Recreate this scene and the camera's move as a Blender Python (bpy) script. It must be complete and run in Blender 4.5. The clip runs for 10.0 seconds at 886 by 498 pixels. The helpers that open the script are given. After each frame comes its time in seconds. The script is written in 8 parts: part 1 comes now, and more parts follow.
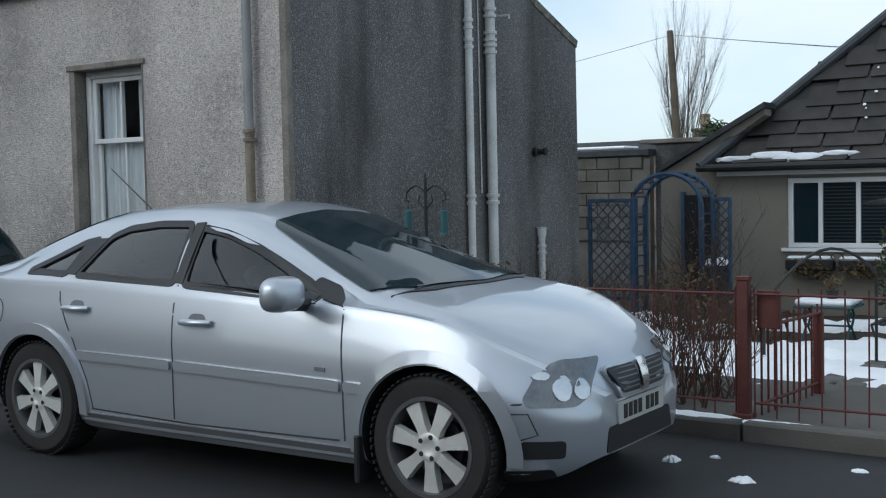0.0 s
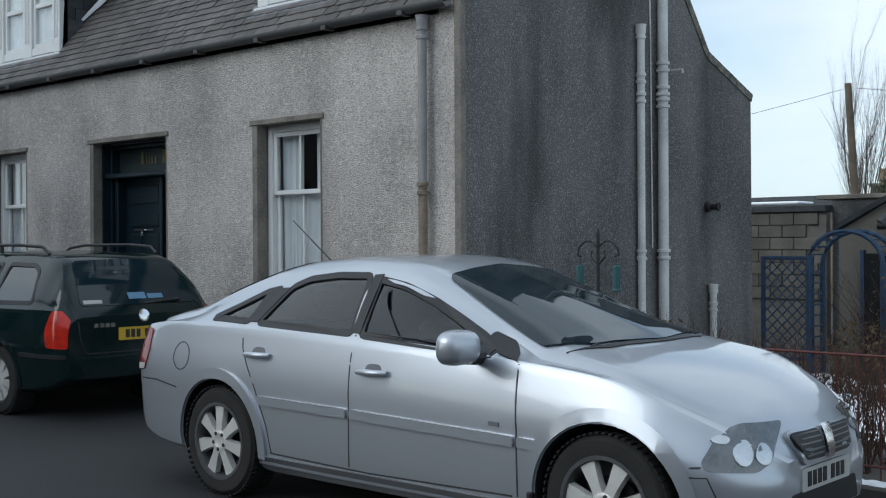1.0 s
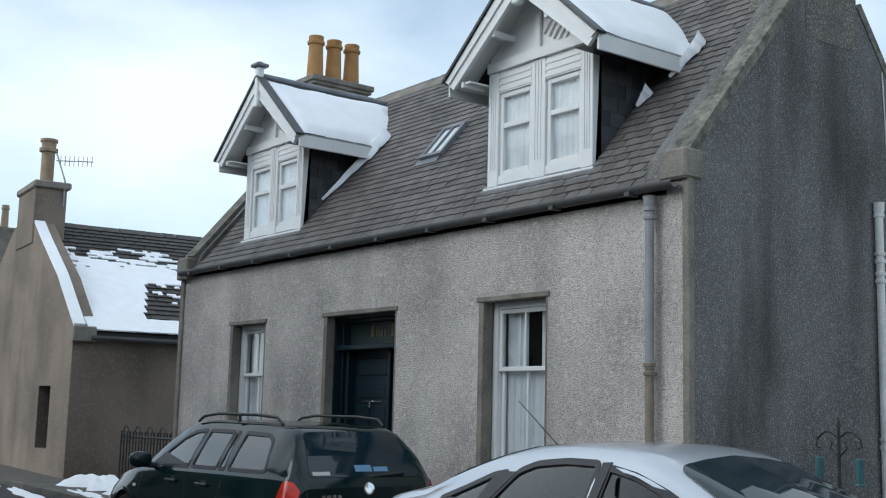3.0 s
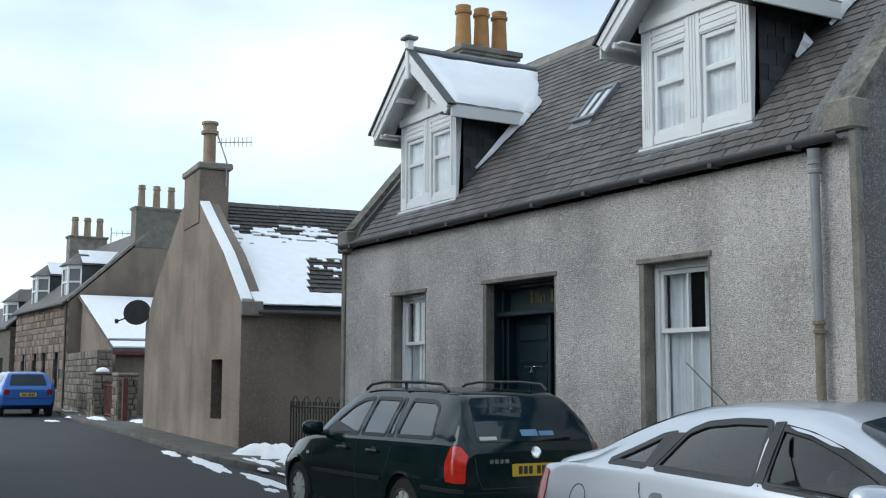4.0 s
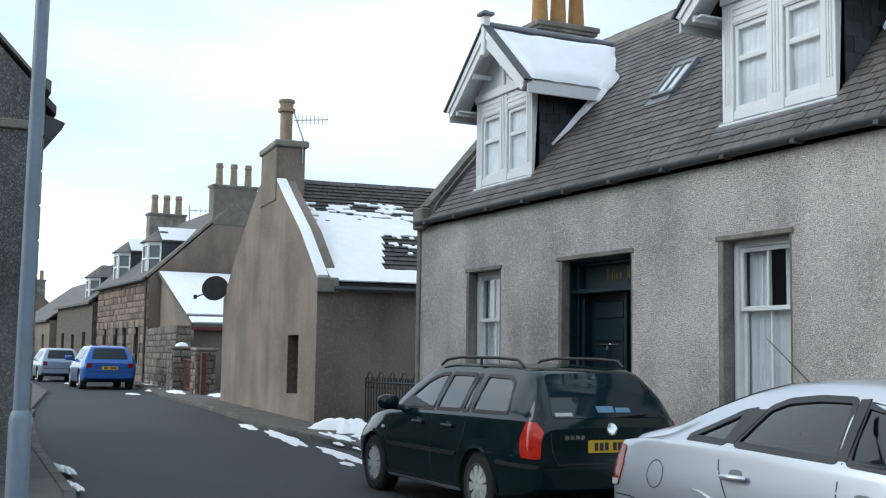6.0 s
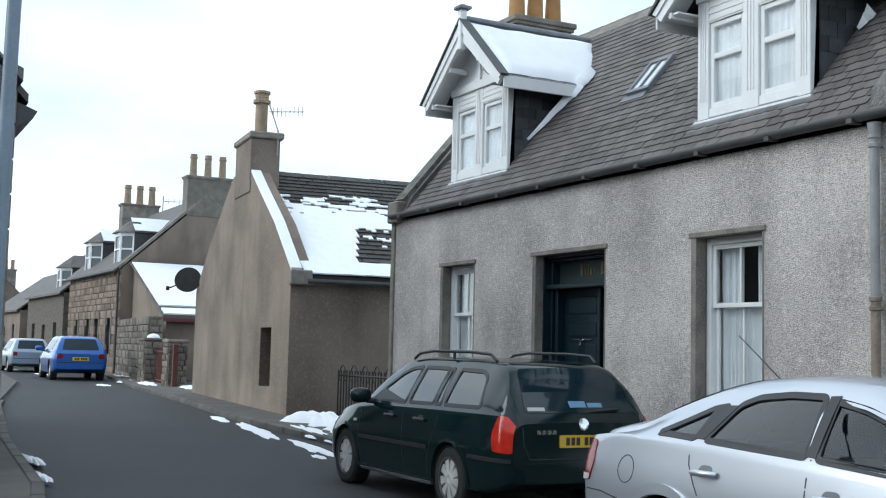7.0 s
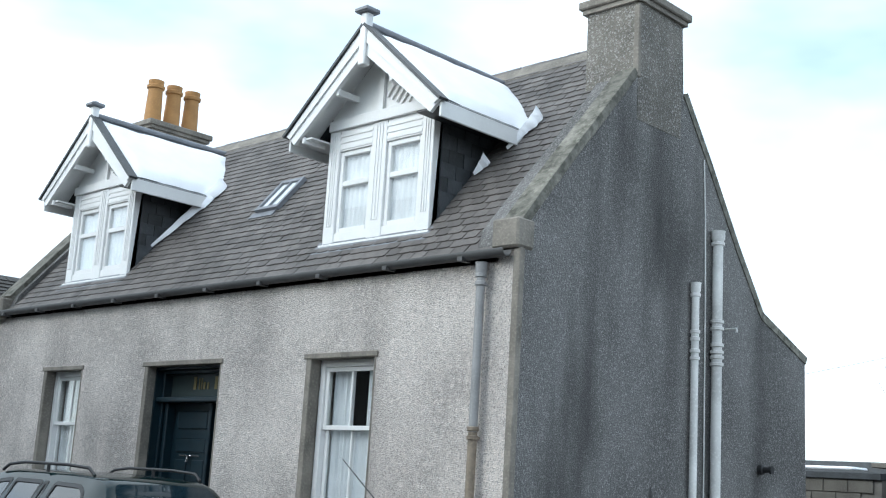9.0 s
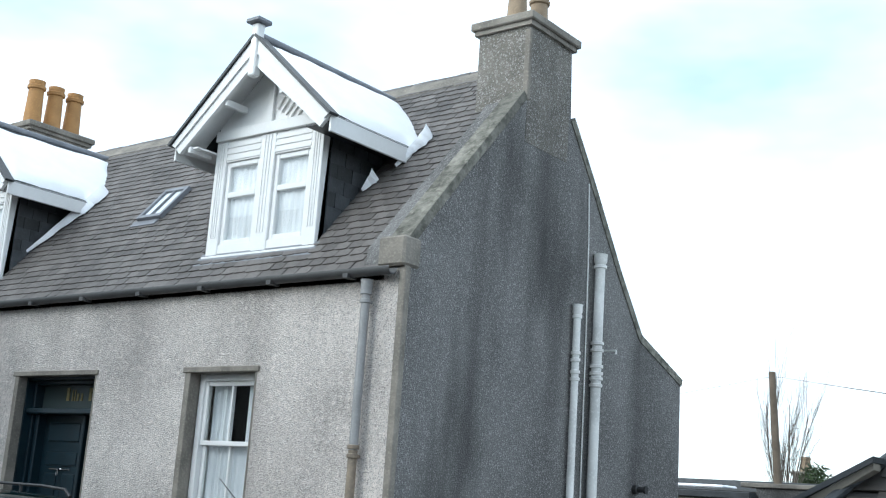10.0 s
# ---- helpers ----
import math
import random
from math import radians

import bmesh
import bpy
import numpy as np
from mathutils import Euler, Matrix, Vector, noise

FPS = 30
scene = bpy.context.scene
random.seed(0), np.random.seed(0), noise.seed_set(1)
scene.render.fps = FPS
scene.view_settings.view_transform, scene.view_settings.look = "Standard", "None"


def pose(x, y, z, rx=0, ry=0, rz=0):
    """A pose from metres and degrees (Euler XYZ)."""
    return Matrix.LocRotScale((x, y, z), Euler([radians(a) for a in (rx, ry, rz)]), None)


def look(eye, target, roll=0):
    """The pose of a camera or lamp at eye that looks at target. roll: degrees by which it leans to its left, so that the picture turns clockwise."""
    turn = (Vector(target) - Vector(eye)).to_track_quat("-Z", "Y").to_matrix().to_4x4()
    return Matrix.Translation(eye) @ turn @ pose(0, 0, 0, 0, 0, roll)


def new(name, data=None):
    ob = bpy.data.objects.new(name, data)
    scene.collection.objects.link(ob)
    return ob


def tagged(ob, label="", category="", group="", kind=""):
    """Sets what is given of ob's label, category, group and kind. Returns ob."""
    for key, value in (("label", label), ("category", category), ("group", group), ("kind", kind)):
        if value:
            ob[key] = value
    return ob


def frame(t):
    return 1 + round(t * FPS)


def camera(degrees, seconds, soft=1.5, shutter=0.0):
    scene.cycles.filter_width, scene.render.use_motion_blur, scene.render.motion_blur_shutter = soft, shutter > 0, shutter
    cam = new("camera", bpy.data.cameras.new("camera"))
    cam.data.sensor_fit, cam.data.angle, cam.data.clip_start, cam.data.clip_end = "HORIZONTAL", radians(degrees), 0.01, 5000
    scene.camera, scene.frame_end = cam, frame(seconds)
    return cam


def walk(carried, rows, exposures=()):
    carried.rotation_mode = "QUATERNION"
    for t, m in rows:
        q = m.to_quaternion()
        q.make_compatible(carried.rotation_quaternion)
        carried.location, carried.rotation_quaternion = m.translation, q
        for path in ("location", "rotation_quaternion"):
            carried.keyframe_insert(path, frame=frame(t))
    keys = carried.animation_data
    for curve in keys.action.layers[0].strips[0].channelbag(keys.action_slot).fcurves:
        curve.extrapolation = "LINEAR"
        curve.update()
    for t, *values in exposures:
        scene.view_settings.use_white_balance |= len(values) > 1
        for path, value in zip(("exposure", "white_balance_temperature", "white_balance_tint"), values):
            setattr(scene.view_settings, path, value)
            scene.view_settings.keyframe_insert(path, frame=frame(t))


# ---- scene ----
cam = camera(42.0, 10.0, soft=1.15)
PATH = [
    (0, (6.457, -7.423, 1.424), (5.354, -5.758, 1.325), -1.2),
    (0.5, (6.458, -7.449, 1.436), (5.26, -5.848, 1.404), -1.0),
    (1, (6.412, -7.475, 1.442), (5.086, -5.977, 1.436), -0.3),
    (1.5, (6.414, -7.51, 1.456), (5.036, -6.061, 1.506), 0.2),
    (2, (6.415, -7.552, 1.495), (4.947, -6.2, 1.627), 1.0),
    (2.2, (6.421, -7.569, 1.505), (4.928, -6.252, 1.694), 1.6),
    (3.3, (6.38, -7.512, 1.524), (4.778, -6.351, 1.819), 1.1),
    (3.5, (6.373, -7.522, 1.521), (4.738, -6.405, 1.803), 0.7),
    (4, (6.407, -7.591, 1.511), (4.684, -6.6, 1.732), 0.2),
    (4.5, (6.386, -7.611, 1.521), (4.621, -6.689, 1.705), -0.1),
    (5, (6.378, -7.626, 1.503), (4.589, -6.748, 1.673), 0.3),
    (6.3, (6.383, -7.601, 1.476), (4.598, -6.718, 1.659), 1.0),
    (6.5, (6.387, -7.616, 1.477), (4.599, -6.735, 1.644), 1.0),
    (7, (6.367, -7.594, 1.473), (4.6, -6.673, 1.648), 1.4),
    (7.5, (6.311, -7.542, 1.456), (4.602, -6.519, 1.632), 3.3),
    (8, (6.31, -7.536, 1.477), (4.743, -6.319, 1.731), 3.5),
    (8.5, (6.363, -7.576, 1.484), (4.886, -6.261, 1.783), 3.8),
    (9, (6.395, -7.559, 1.492), (5.031, -6.152, 1.891), 3.5),
    (9.5, (6.378, -7.561, 1.536), (5.102, -6.078, 1.953), 3.4),
    (10, (6.391, -7.56, 1.545), (5.178, -6.029, 1.977), 4.0),
]
EXPOSURES = [(0.0, -0.12, 5850, 6), (2.2, 0.0, 5850, 6), (3.5, 0.14, 5900, 6), (5.0, 0.25, 5900, 6), (6.5, 0.37, 5880, 6), (8.0, 0.66, 5900, 6), (10.0, 0.82, 5880, 5)]
walk(cam, [(t, look(e, g, r)) for t, e, g, r in PATH], EXPOSURES)

# ---- sky and sun: a bright overcast winter day ----
world = bpy.data.worlds.new("overcast")
scene.world = world
world.use_nodes = True
wn, wl = world.node_tree.nodes, world.node_tree.links
wn.clear()
sky = wn.new("ShaderNodeTexSky")
sky.sky_type, sky.sun_disc = "NISHITA", False
sky.sun_elevation, sky.sun_rotation = radians(28), radians(205)
gain = wn.new("ShaderNodeMix")
gain.data_type, gain.blend_type = "RGBA", "MULTIPLY"
gain.inputs["Factor"].default_value = 1.0
gain.inputs["B"].default_value = (1.15, 1.3, 1.3, 1)
tc = wn.new("ShaderNodeTexCoord")
mp = wn.new("ShaderNodeMapping")
mp.inputs["Scale"].default_value = (1.6, 1.6, 4.0)
cl = wn.new("ShaderNodeTexNoise")
cl.inputs["Scale"].default_value, cl.inputs["Detail"].default_value, cl.inputs["Roughness"].default_value = 1.3, 5.0, 0.5
ramp = wn.new("ShaderNodeValToRGB")
ramp.color_ramp.elements[0].position, ramp.color_ramp.elements[0].color = 0.32, (0.29, 0.29, 0.29, 1)
ramp.color_ramp.elements[1].position, ramp.color_ramp.elements[1].color = 0.62, (1, 1, 1, 1)
mixc = wn.new("ShaderNodeMix")
mixc.data_type = "RGBA"
mixc.inputs["B"].default_value = (9.0, 9.5, 9.8, 1)
bg = wn.new("ShaderNodeBackground")
bg.inputs["Strength"].default_value = 0.11
wo = wn.new("ShaderNodeOutputWorld")
wl.new(sky.outputs[0], gain.inputs["A"])
wl.new(gain.outputs["Result"], mixc.inputs["A"])
wl.new(tc.outputs["Generated"], mp.inputs[0])
wl.new(mp.outputs[0], cl.inputs["Vector"])
wl.new(cl.outputs["Fac"], ramp.inputs[0])
wl.new(ramp.outputs[0], mixc.inputs["Factor"])
wl.new(mixc.outputs["Result"], bg.inputs[0])
wl.new(bg.outputs[0], wo.inputs[0])
sun_data = bpy.data.lights.new("sun", "SUN")
sun_data.energy, sun_data.angle, sun_data.color = 1.15, radians(40), (1.0, 0.96, 0.9)
sun = new("sun", sun_data)
sun.matrix_world = look((0, 0, 0), (0.37, 0.79, -0.47))


# ---- materials ----
def mat(name, col, rough=0.7, metal=0.0, var=0.25, scale=3.0, fine=60.0, bump=0.0, col2=None, coat=0.0,
        rand=0.0, island=0.0, streak=0.0, spec=None, bscale=None, speck=0.0):
    """Base colour with variation at two scales, grain relief, optional vertical streaks and speckle."""
    m = bpy.data.materials.new(name)
    m.use_nodes = True
    nt = m.node_tree
    n, l = nt.nodes, nt.links
    b = n["Principled BSDF"]
    b.inputs["Roughness"].default_value, b.inputs["Metallic"].default_value = rough, metal
    b.inputs["Coat Weight"].default_value = coat
    b.inputs["Coat Roughness"].default_value = 0.04
    if spec is not None:
        b.inputs["Specular IOR Level"].default_value = spec
    co = n.new("ShaderNodeTexCoord")

    def noise_at(sc, det=4.0, stretch=None):
        t = n.new("ShaderNodeTexNoise")
        t.inputs["Scale"].default_value, t.inputs["Detail"].default_value = sc, det
        if stretch:
            q = n.new("ShaderNodeMapping")
            q.inputs["Scale"].default_value = stretch
            l.new(co.outputs["Object"], q.inputs[0])
            l.new(q.outputs[0], t.inputs["Vector"])
        else:
            l.new(co.outputs["Object"], t.inputs["Vector"])
        return t.outputs["Fac"]

    def mixed(a, bcol, fac, blend="MIX"):
        x = n.new("ShaderNodeMix")
        x.data_type, x.blend_type = "RGBA", blend
        for sock, v in (("A", a), ("B", bcol)):
            if isinstance(v, tuple):
                x.inputs[sock].default_value = (*v[:3], 1)
            else:
                l.new(v, x.inputs[sock])
        if isinstance(fac, float):
            x.inputs["Factor"].default_value = fac
        else:
            l.new(fac, x.inputs["Factor"])
        return x.outputs["Result"]

    def spread(sock, lo, hi, a=0.0, z=1.0):
        r = n.new("ShaderNodeMapRange")
        r.inputs["From Min"].default_value, r.inputs["From Max"].default_value = lo, hi
        r.inputs["To Min"].default_value, r.inputs["To Max"].default_value = a, z
        l.new(sock, r.inputs["Value"])
        return r.outputs["Result"]

    c2 = col2 or tuple(c * (1 - var) for c in col)
    out = mixed(col, c2, spread(noise_at(scale), 0.35, 0.65))
    g = noise_at(fine, 3.0)
    out = mixed(out, tuple(min(1, c * (1 + var * 0.7)) for c in col), spread(g, 0.5, 0.75, 0, 0.6))
    if speck:
        v = n.new("ShaderNodeTexVoronoi")
        v.inputs["Scale"].default_value = bscale or fine
        l.new(co.outputs["Object"], v.inputs["Vector"])
        sh = n.new("ShaderNodeSeparateColor")
        l.new(v.outputs["Color"], sh.inputs[0])
        out = mixed(out, (0.06, 0.06, 0.06), spread(sh.outputs[0], 0.55, 1.0, 0.0, speck))
        out = mixed(out, (0.85, 0.83, 0.8), spread(sh.outputs[1], 0.7, 1.0, 0.0, speck * 0.8))
    if streak:
        st = noise_at(1.0, 5.0, (1.5, 1.5, 0.34))
        out = mixed(out, tuple(c * 0.45 for c in c2), spread(st, 0.5, 0.75, 0.0, streak))
    if rand or island:
        if rand:
            o = n.new("ShaderNodeObjectInfo").outputs["Random"]
        else:
            o = n.new("ShaderNodeNewGeometry").outputs["Random Per Island"]
        k = spread(o, 0, 1, 1 - (rand or island), 1 + (rand or island) * 0.6)
        mul = n.new("ShaderNodeVectorMath")
        mul.operation = "SCALE"
        l.new(out, mul.inputs[0])
        l.new(k, mul.inputs["Scale"])
        out = mul.outputs[0]
    l.new(out, b.inputs["Base Color"])
    rr = n.new("ShaderNodeMapRange")
    rr.inputs["To Min"].default_value, rr.inputs["To Max"].default_value = max(0.02, rough * 0.88), min(1, rough * 1.1)
    l.new(g, rr.inputs["Value"])
    l.new(rr.outputs["Result"], b.inputs["Roughness"])
    if bump:
        bp = n.new("ShaderNodeBump")
        bp.inputs["Strength"].default_value = min(1.0, bump)
        bp.inputs["Distance"].default_value = 0.012
        if speck:
            l.new(v.outputs["Distance"], bp.inputs["Height"])
        else:
            l.new(noise_at(bscale or fine, 4.0), bp.inputs["Height"])
        l.new(bp.outputs[0], b.inputs["Normal"])
    return m


def glass_mat(name, col, rough=0.03):
    m = bpy.data.materials.new(name)
    m.use_nodes = True
    b = m.node_tree.nodes["Principled BSDF"]
    b.inputs["Base Color"].default_value = (*col, 1)
    b.inputs["Roughness"].default_value = rough
    b.inputs["IOR"].default_value = 1.5
    return m


def clear_mat(name, tint=(0.96, 0.97, 0.97), base=0.03):
    """Thin clear pane: mostly see-through with a sharp gloss."""
    m = bpy.data.materials.new(name)
    m.use_nodes = True
    n, l = m.node_tree.nodes, m.node_tree.links
    n.remove(n["Principled BSDF"])
    t, g, x, f, pw = (n.new(k) for k in ("ShaderNodeBsdfTransparent", "ShaderNodeBsdfGlossy", "ShaderNodeMixShader", "ShaderNodeLayerWeight", "ShaderNodeMath"))
    t.inputs[0].default_value = (*tint, 1)
    g.inputs["Roughness"].default_value = 0.02
    f.inputs["Blend"].default_value = 0.5
    pw.operation = "POWER"
    pw.inputs[1].default_value = 3.2
    ml = n.new("ShaderNodeMath")
    ml.operation = "MULTIPLY_ADD"
    ml.inputs[1].default_value, ml.inputs[2].default_value = 1 - base, base
    l.new(f.outputs["Facing"], pw.inputs[0])
    l.new(pw.outputs[0], ml.inputs[0])
    l.new(ml.outputs[0], x.inputs[0])
    l.new(t.outputs[0], x.inputs[1])
    l.new(g.outputs[0], x.inputs[2])
    l.new(x.outputs[0], n["Material Output"].inputs[0])
    return m


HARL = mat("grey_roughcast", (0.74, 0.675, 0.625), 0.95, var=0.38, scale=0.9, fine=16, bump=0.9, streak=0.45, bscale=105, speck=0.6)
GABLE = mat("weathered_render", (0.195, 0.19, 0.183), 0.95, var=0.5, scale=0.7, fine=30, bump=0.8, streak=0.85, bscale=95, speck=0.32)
GABLE_STACK = mat("weathered_stack_render", (0.2, 0.185, 0.16), 0.95, var=0.4, scale=2.0, fine=30, bump=0.7, streak=0.6, bscale=70, speck=0.35)
SANDSTONE = mat("weathered_sandstone", (0.27, 0.245, 0.21), 0.9, var=0.45, scale=3.0, fine=40, bump=0.5, streak=0.35)
BROWN_RENDER = mat("brown_cement_render", (0.245, 0.195, 0.155), 0.92, var=0.42, scale=0.6, fine=20, bump=0.45, streak=0.42)
COTTAGE = mat("cottage_render", (0.25, 0.225, 0.185), 0.92, var=0.18, scale=0.8, fine=30, bump=0.3, streak=0.2)
SLATE = mat("slate", (0.135, 0.122, 0.113), 0.66, var=0.4, scale=2.0, fine=40, bump=0.5, rand=0.3)
SLATE_J = mat("slate_joined", (0.135, 0.122, 0.113), 0.66, var=0.4, scale=2.0, fine=40, bump=0.5, island=0.3)
SLATE_DARK = mat("slate_blue_dark", (0.06, 0.066, 0.072), 0.5, var=0.4, scale=5.0, fine=40, bump=0.4, island=0.4)
SLATE_BROWN = mat("brown_black_slate", (0.05, 0.044, 0.038), 0.7, var=0.4, scale=4.0, fine=40, bump=0.5, rand=0.35)
SLATE_BROWN_J = mat("brown_black_slate_joined", (0.05, 0.044, 0.038), 0.7, var=0.4, scale=4.0, fine=40, bump=0.5, island=0.35)
UNDER = mat("roof_underlay", (0.035, 0.035, 0.036), 0.9)
WHITE = mat("white_gloss_paint", (0.8, 0.8, 0.79), 0.4, var=0.06, scale=3, fine=30, bump=0.05)
LEAD = mat("lead_flashing", (0.2, 0.21, 0.23), 0.5, var=0.25, scale=6, fine=60, bump=0.2)
SNOW = mat("snow", (0.9, 0.91, 0.93), 0.7, var=0.05, scale=4, fine=40, bump=0.35)
CAST = mat("grey_painted_iron", (0.3, 0.3, 0.3), 0.55, var=0.2, scale=5, fine=50, bump=0.15)
PIPE_WHITE = mat("dirty_white_pipe", (0.78, 0.77, 0.74), 0.55, var=0.25, scale=3, fine=40, bump=0.1, streak=0.3)
PIPE_RUST = mat("rusty_cream_pipe", (0.27, 0.22, 0.165), 0.7, var=0.35, scale=6, fine=40, bump=0.2)
GUTTER = mat("dark_gutter", (0.07, 0.07, 0.07), 0.6, var=0.3)
DOOR = mat("dark_teal_paint", (0.004, 0.018, 0.027), 0.4, var=0.25, scale=4, fine=40)
GOLD = mat("gilt", (0.22, 0.18, 0.075), 0.6, metal=0.2, var=0.2)
CURTAIN = mat("net_curtain", (0.88, 0.9, 0.92), 0.95, var=0.15, scale=6, fine=80)
# near black: the shade of unlit insides, put into a colour
INNER_SHADE = mat("inner_shade", (0.015, 0.016, 0.018), 0.9, var=0.3)
PANE = clear_mat("window_glass")
POT = mat("ochre_clay_pot", (0.42, 0.22, 0.075), 0.75, var=0.25, scale=5, fine=40, bump=0.2, streak=0.3)
POT_PALE = mat("buff_clay_pot", (0.36, 0.27, 0.18), 0.8, var=0.3, scale=5, fine=40, bump=0.2, streak=0.3)
ASPHALT = mat("asphalt", (0.022, 0.022, 0.024), 0.72, var=0.35, scale=0.35, fine=90, bump=0.5, bscale=140, spec=0.5)
CONCRETE = mat("pavement_concrete", (0.105, 0.096, 0.085), 0.9, var=0.3, scale=1.5, fine=60, bump=0.4)
KERB = mat("granite_kerb", (0.11, 0.1, 0.088), 0.85, var=0.25, scale=4, fine=90, bump=0.3, rand=0.25)
SILVER = mat("silver_car_paint", (0.5, 0.525, 0.57), 0.4, metal=0.72, var=0.03, scale=1.2, fine=400, coat=1.0)
GREEN_CAR = mat("dark_green_car_paint", (0.003, 0.014, 0.015), 0.09, metal=0.0, var=0.1, scale=1.2, fine=300, spec=0.45)
BLUE_CAR = mat("blue_car_paint", (0.008, 0.1, 0.4), 0.3, metal=0.3, var=0.05, scale=1.2, fine=300, coat=1.0)
PALE_CAR = mat("pale_blue_car_paint", (0.3, 0.37, 0.45), 0.32, metal=0.5, var=0.05, scale=1.2, fine=300, coat=1.0)
NAVY_CAR = mat("navy_car_paint", (0.03, 0.045, 0.08), 0.3, metal=0.3, var=0.05, coat=1.0)
CARGLASS = glass_mat("tinted_car_glass", (0.01, 0.022, 0.03))
TRIM = mat("black_plastic_trim", (0.018, 0.018, 0.02), 0.5, var=0.2, fine=80)
GREYTRIM = mat("grey_plastic_trim", (0.16, 0.165, 0.175), 0.55, var=0.15, fine=80)
RUBBER = mat("tyre_rubber", (0.022, 0.021, 0.02), 0.85, var=0.35, scale=6, fine=60, bump=0.2)
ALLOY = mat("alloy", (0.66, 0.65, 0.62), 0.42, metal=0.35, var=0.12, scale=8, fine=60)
# darker copy of the alloy: the shade inside the wheel is put into its colour
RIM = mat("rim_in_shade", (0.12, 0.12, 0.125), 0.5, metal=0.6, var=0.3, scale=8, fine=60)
CHROME = mat("chrome", (0.75, 0.75, 0.76), 0.12, metal=1.0, var=0.05)
REDLENS = mat("red_lamp_lens", (0.22, 0.008, 0.008), 0.15, var=0.25, scale=20, fine=120)
ORANGELENS = mat("orange_red_lens", (0.55, 0.025, 0.012), 0.15, var=0.3, scale=14, fine=120)
LAMP = mat("headlamp_reflector", (0.62, 0.66, 0.7), 0.2, metal=0.6, var=0.2, scale=14, fine=60, coat=1.0)
LAMPDARK = mat("headlamp_shell", (0.15, 0.165, 0.18), 0.1, var=0.3, scale=14, fine=60, coat=1.0)
YELLOW = mat("yellow_plate", (0.62, 0.4, 0.02), 0.4, var=0.06)
WHITEPLATE = mat("white_plate", (0.5, 0.5, 0.47), 0.45, var=0.12)
INK = mat("plate_characters", (0.02, 0.02, 0.02), 0.5)
REDIRON = mat("red_oxide_iron", (0.105, 0.024, 0.018), 0.65, var=0.35, scale=8, fine=60, bump=0.25)
BLACKIRON = mat("black_iron", (0.018, 0.018, 0.018), 0.55, var=0.3, scale=8, fine=60, bump=0.15)
BLUEWOOD = mat("blue_stained_wood", (0.05, 0.095, 0.165), 0.75, var=0.3, scale=8, fine=60, bump=0.2)
TEALIRON = mat("teal_painted_iron", (0.03, 0.10, 0.11), 0.5, var=0.3)
LAMPPOST = mat("galvanised_paint", (0.25, 0.31, 0.37), 0.5, var=0.15, scale=3, fine=40, metal=0.1)
BARK = mat("bark", (0.1, 0.08, 0.06), 0.9, var=0.4, scale=8, fine=60, bump=0.5)
TWIG = mat("red_brown_twigs", (0.085, 0.045, 0.03), 0.85, var=0.4, island=0.4)
LEAF = mat("evergreen_leaf", (0.045, 0.075, 0.025), 0.6, var=0.4, island=0.45)
DRYLEAF = mat("withered_leaf", (0.16, 0.11, 0.05), 0.8, var=0.4, island=0.45)
SOIL = mat("garden_soil", (0.06, 0.045, 0.033), 0.95, var=0.4, scale=3, fine=40, bump=0.7)
WETSTONE = mat("garden_stone", (0.13, 0.12, 0.11), 0.85, var=0.4, scale=3, fine=50, bump=0.4, rand=0.3)
BLOCK = mat("concrete_block", (0.18, 0.165, 0.14), 0.92, var=0.3, scale=3, fine=40, bump=0.4, rand=0.22, streak=0.3)
RUBBLE = mat("rubble_stone", (0.21, 0.18, 0.145), 0.9, var=0.45, scale=5, fine=40, bump=0.5, rand=0.45)
PINKSTONE = mat("pink_granite", (0.27, 0.2, 0.155), 0.9, var=0.45, scale=5, fine=40, bump=0.5, rand=0.45)
MORTAR = mat("mortar", (0.19, 0.175, 0.155), 0.95, var=0.3, bump=0.4)
POLEWOOD = mat("tarred_pole", (0.14, 0.11, 0.08), 0.9, var=0.35, scale=4, fine=40, bump=0.3)
BOXWHITE = mat("cabinet_paint", (0.55, 0.57, 0.57), 0.6, var=0.12, scale=3)
MAROON = mat("maroon_fascia", (0.13, 0.025, 0.03), 0.5, var=0.2)
BLUETAG = mat("blue_sticker", (0.14, 0.27, 0.42), 0.5, var=0.1)
FIELD = mat("far_ground", (0.09, 0.085, 0.075), 0.95, var=0.4, scale=0.1, fine=4)


# ---- mesh helpers ----
def part(name, bm, material, parent=None, label="", smooth=None):
    """One bmesh becomes one mesh object under a thing or a part."""
    bmesh.ops.recalc_face_normals(bm, faces=bm.faces)
    if smooth is not None:
        lim = radians(smooth)
        for f in bm.faces:
            f.smooth = True
        for e in bm.edges:
            if len(e.link_faces) == 2 and e.calc_face_angle(0) > lim:
                e.smooth = False
    me = bpy.data.meshes.new(name)
    bm.to_mesh(me)
    bm.free()
    for m in material if isinstance(material, (list, tuple)) else [material]:
        me.materials.append(m)
    ob = new(name, me)
    if parent is not None:
        ob.parent = parent
        ob.matrix_parent_inverse = parent.matrix_basis.inverted()
    if label:
        ob["label"] = label
    return ob


def thing(name, label, category, at=(0, 0, 0), group="", kind=""):
    ob = new(name)
    ob.empty_display_size = 0.2
    ob.location = at
    return tagged(ob, label, category, group, kind)


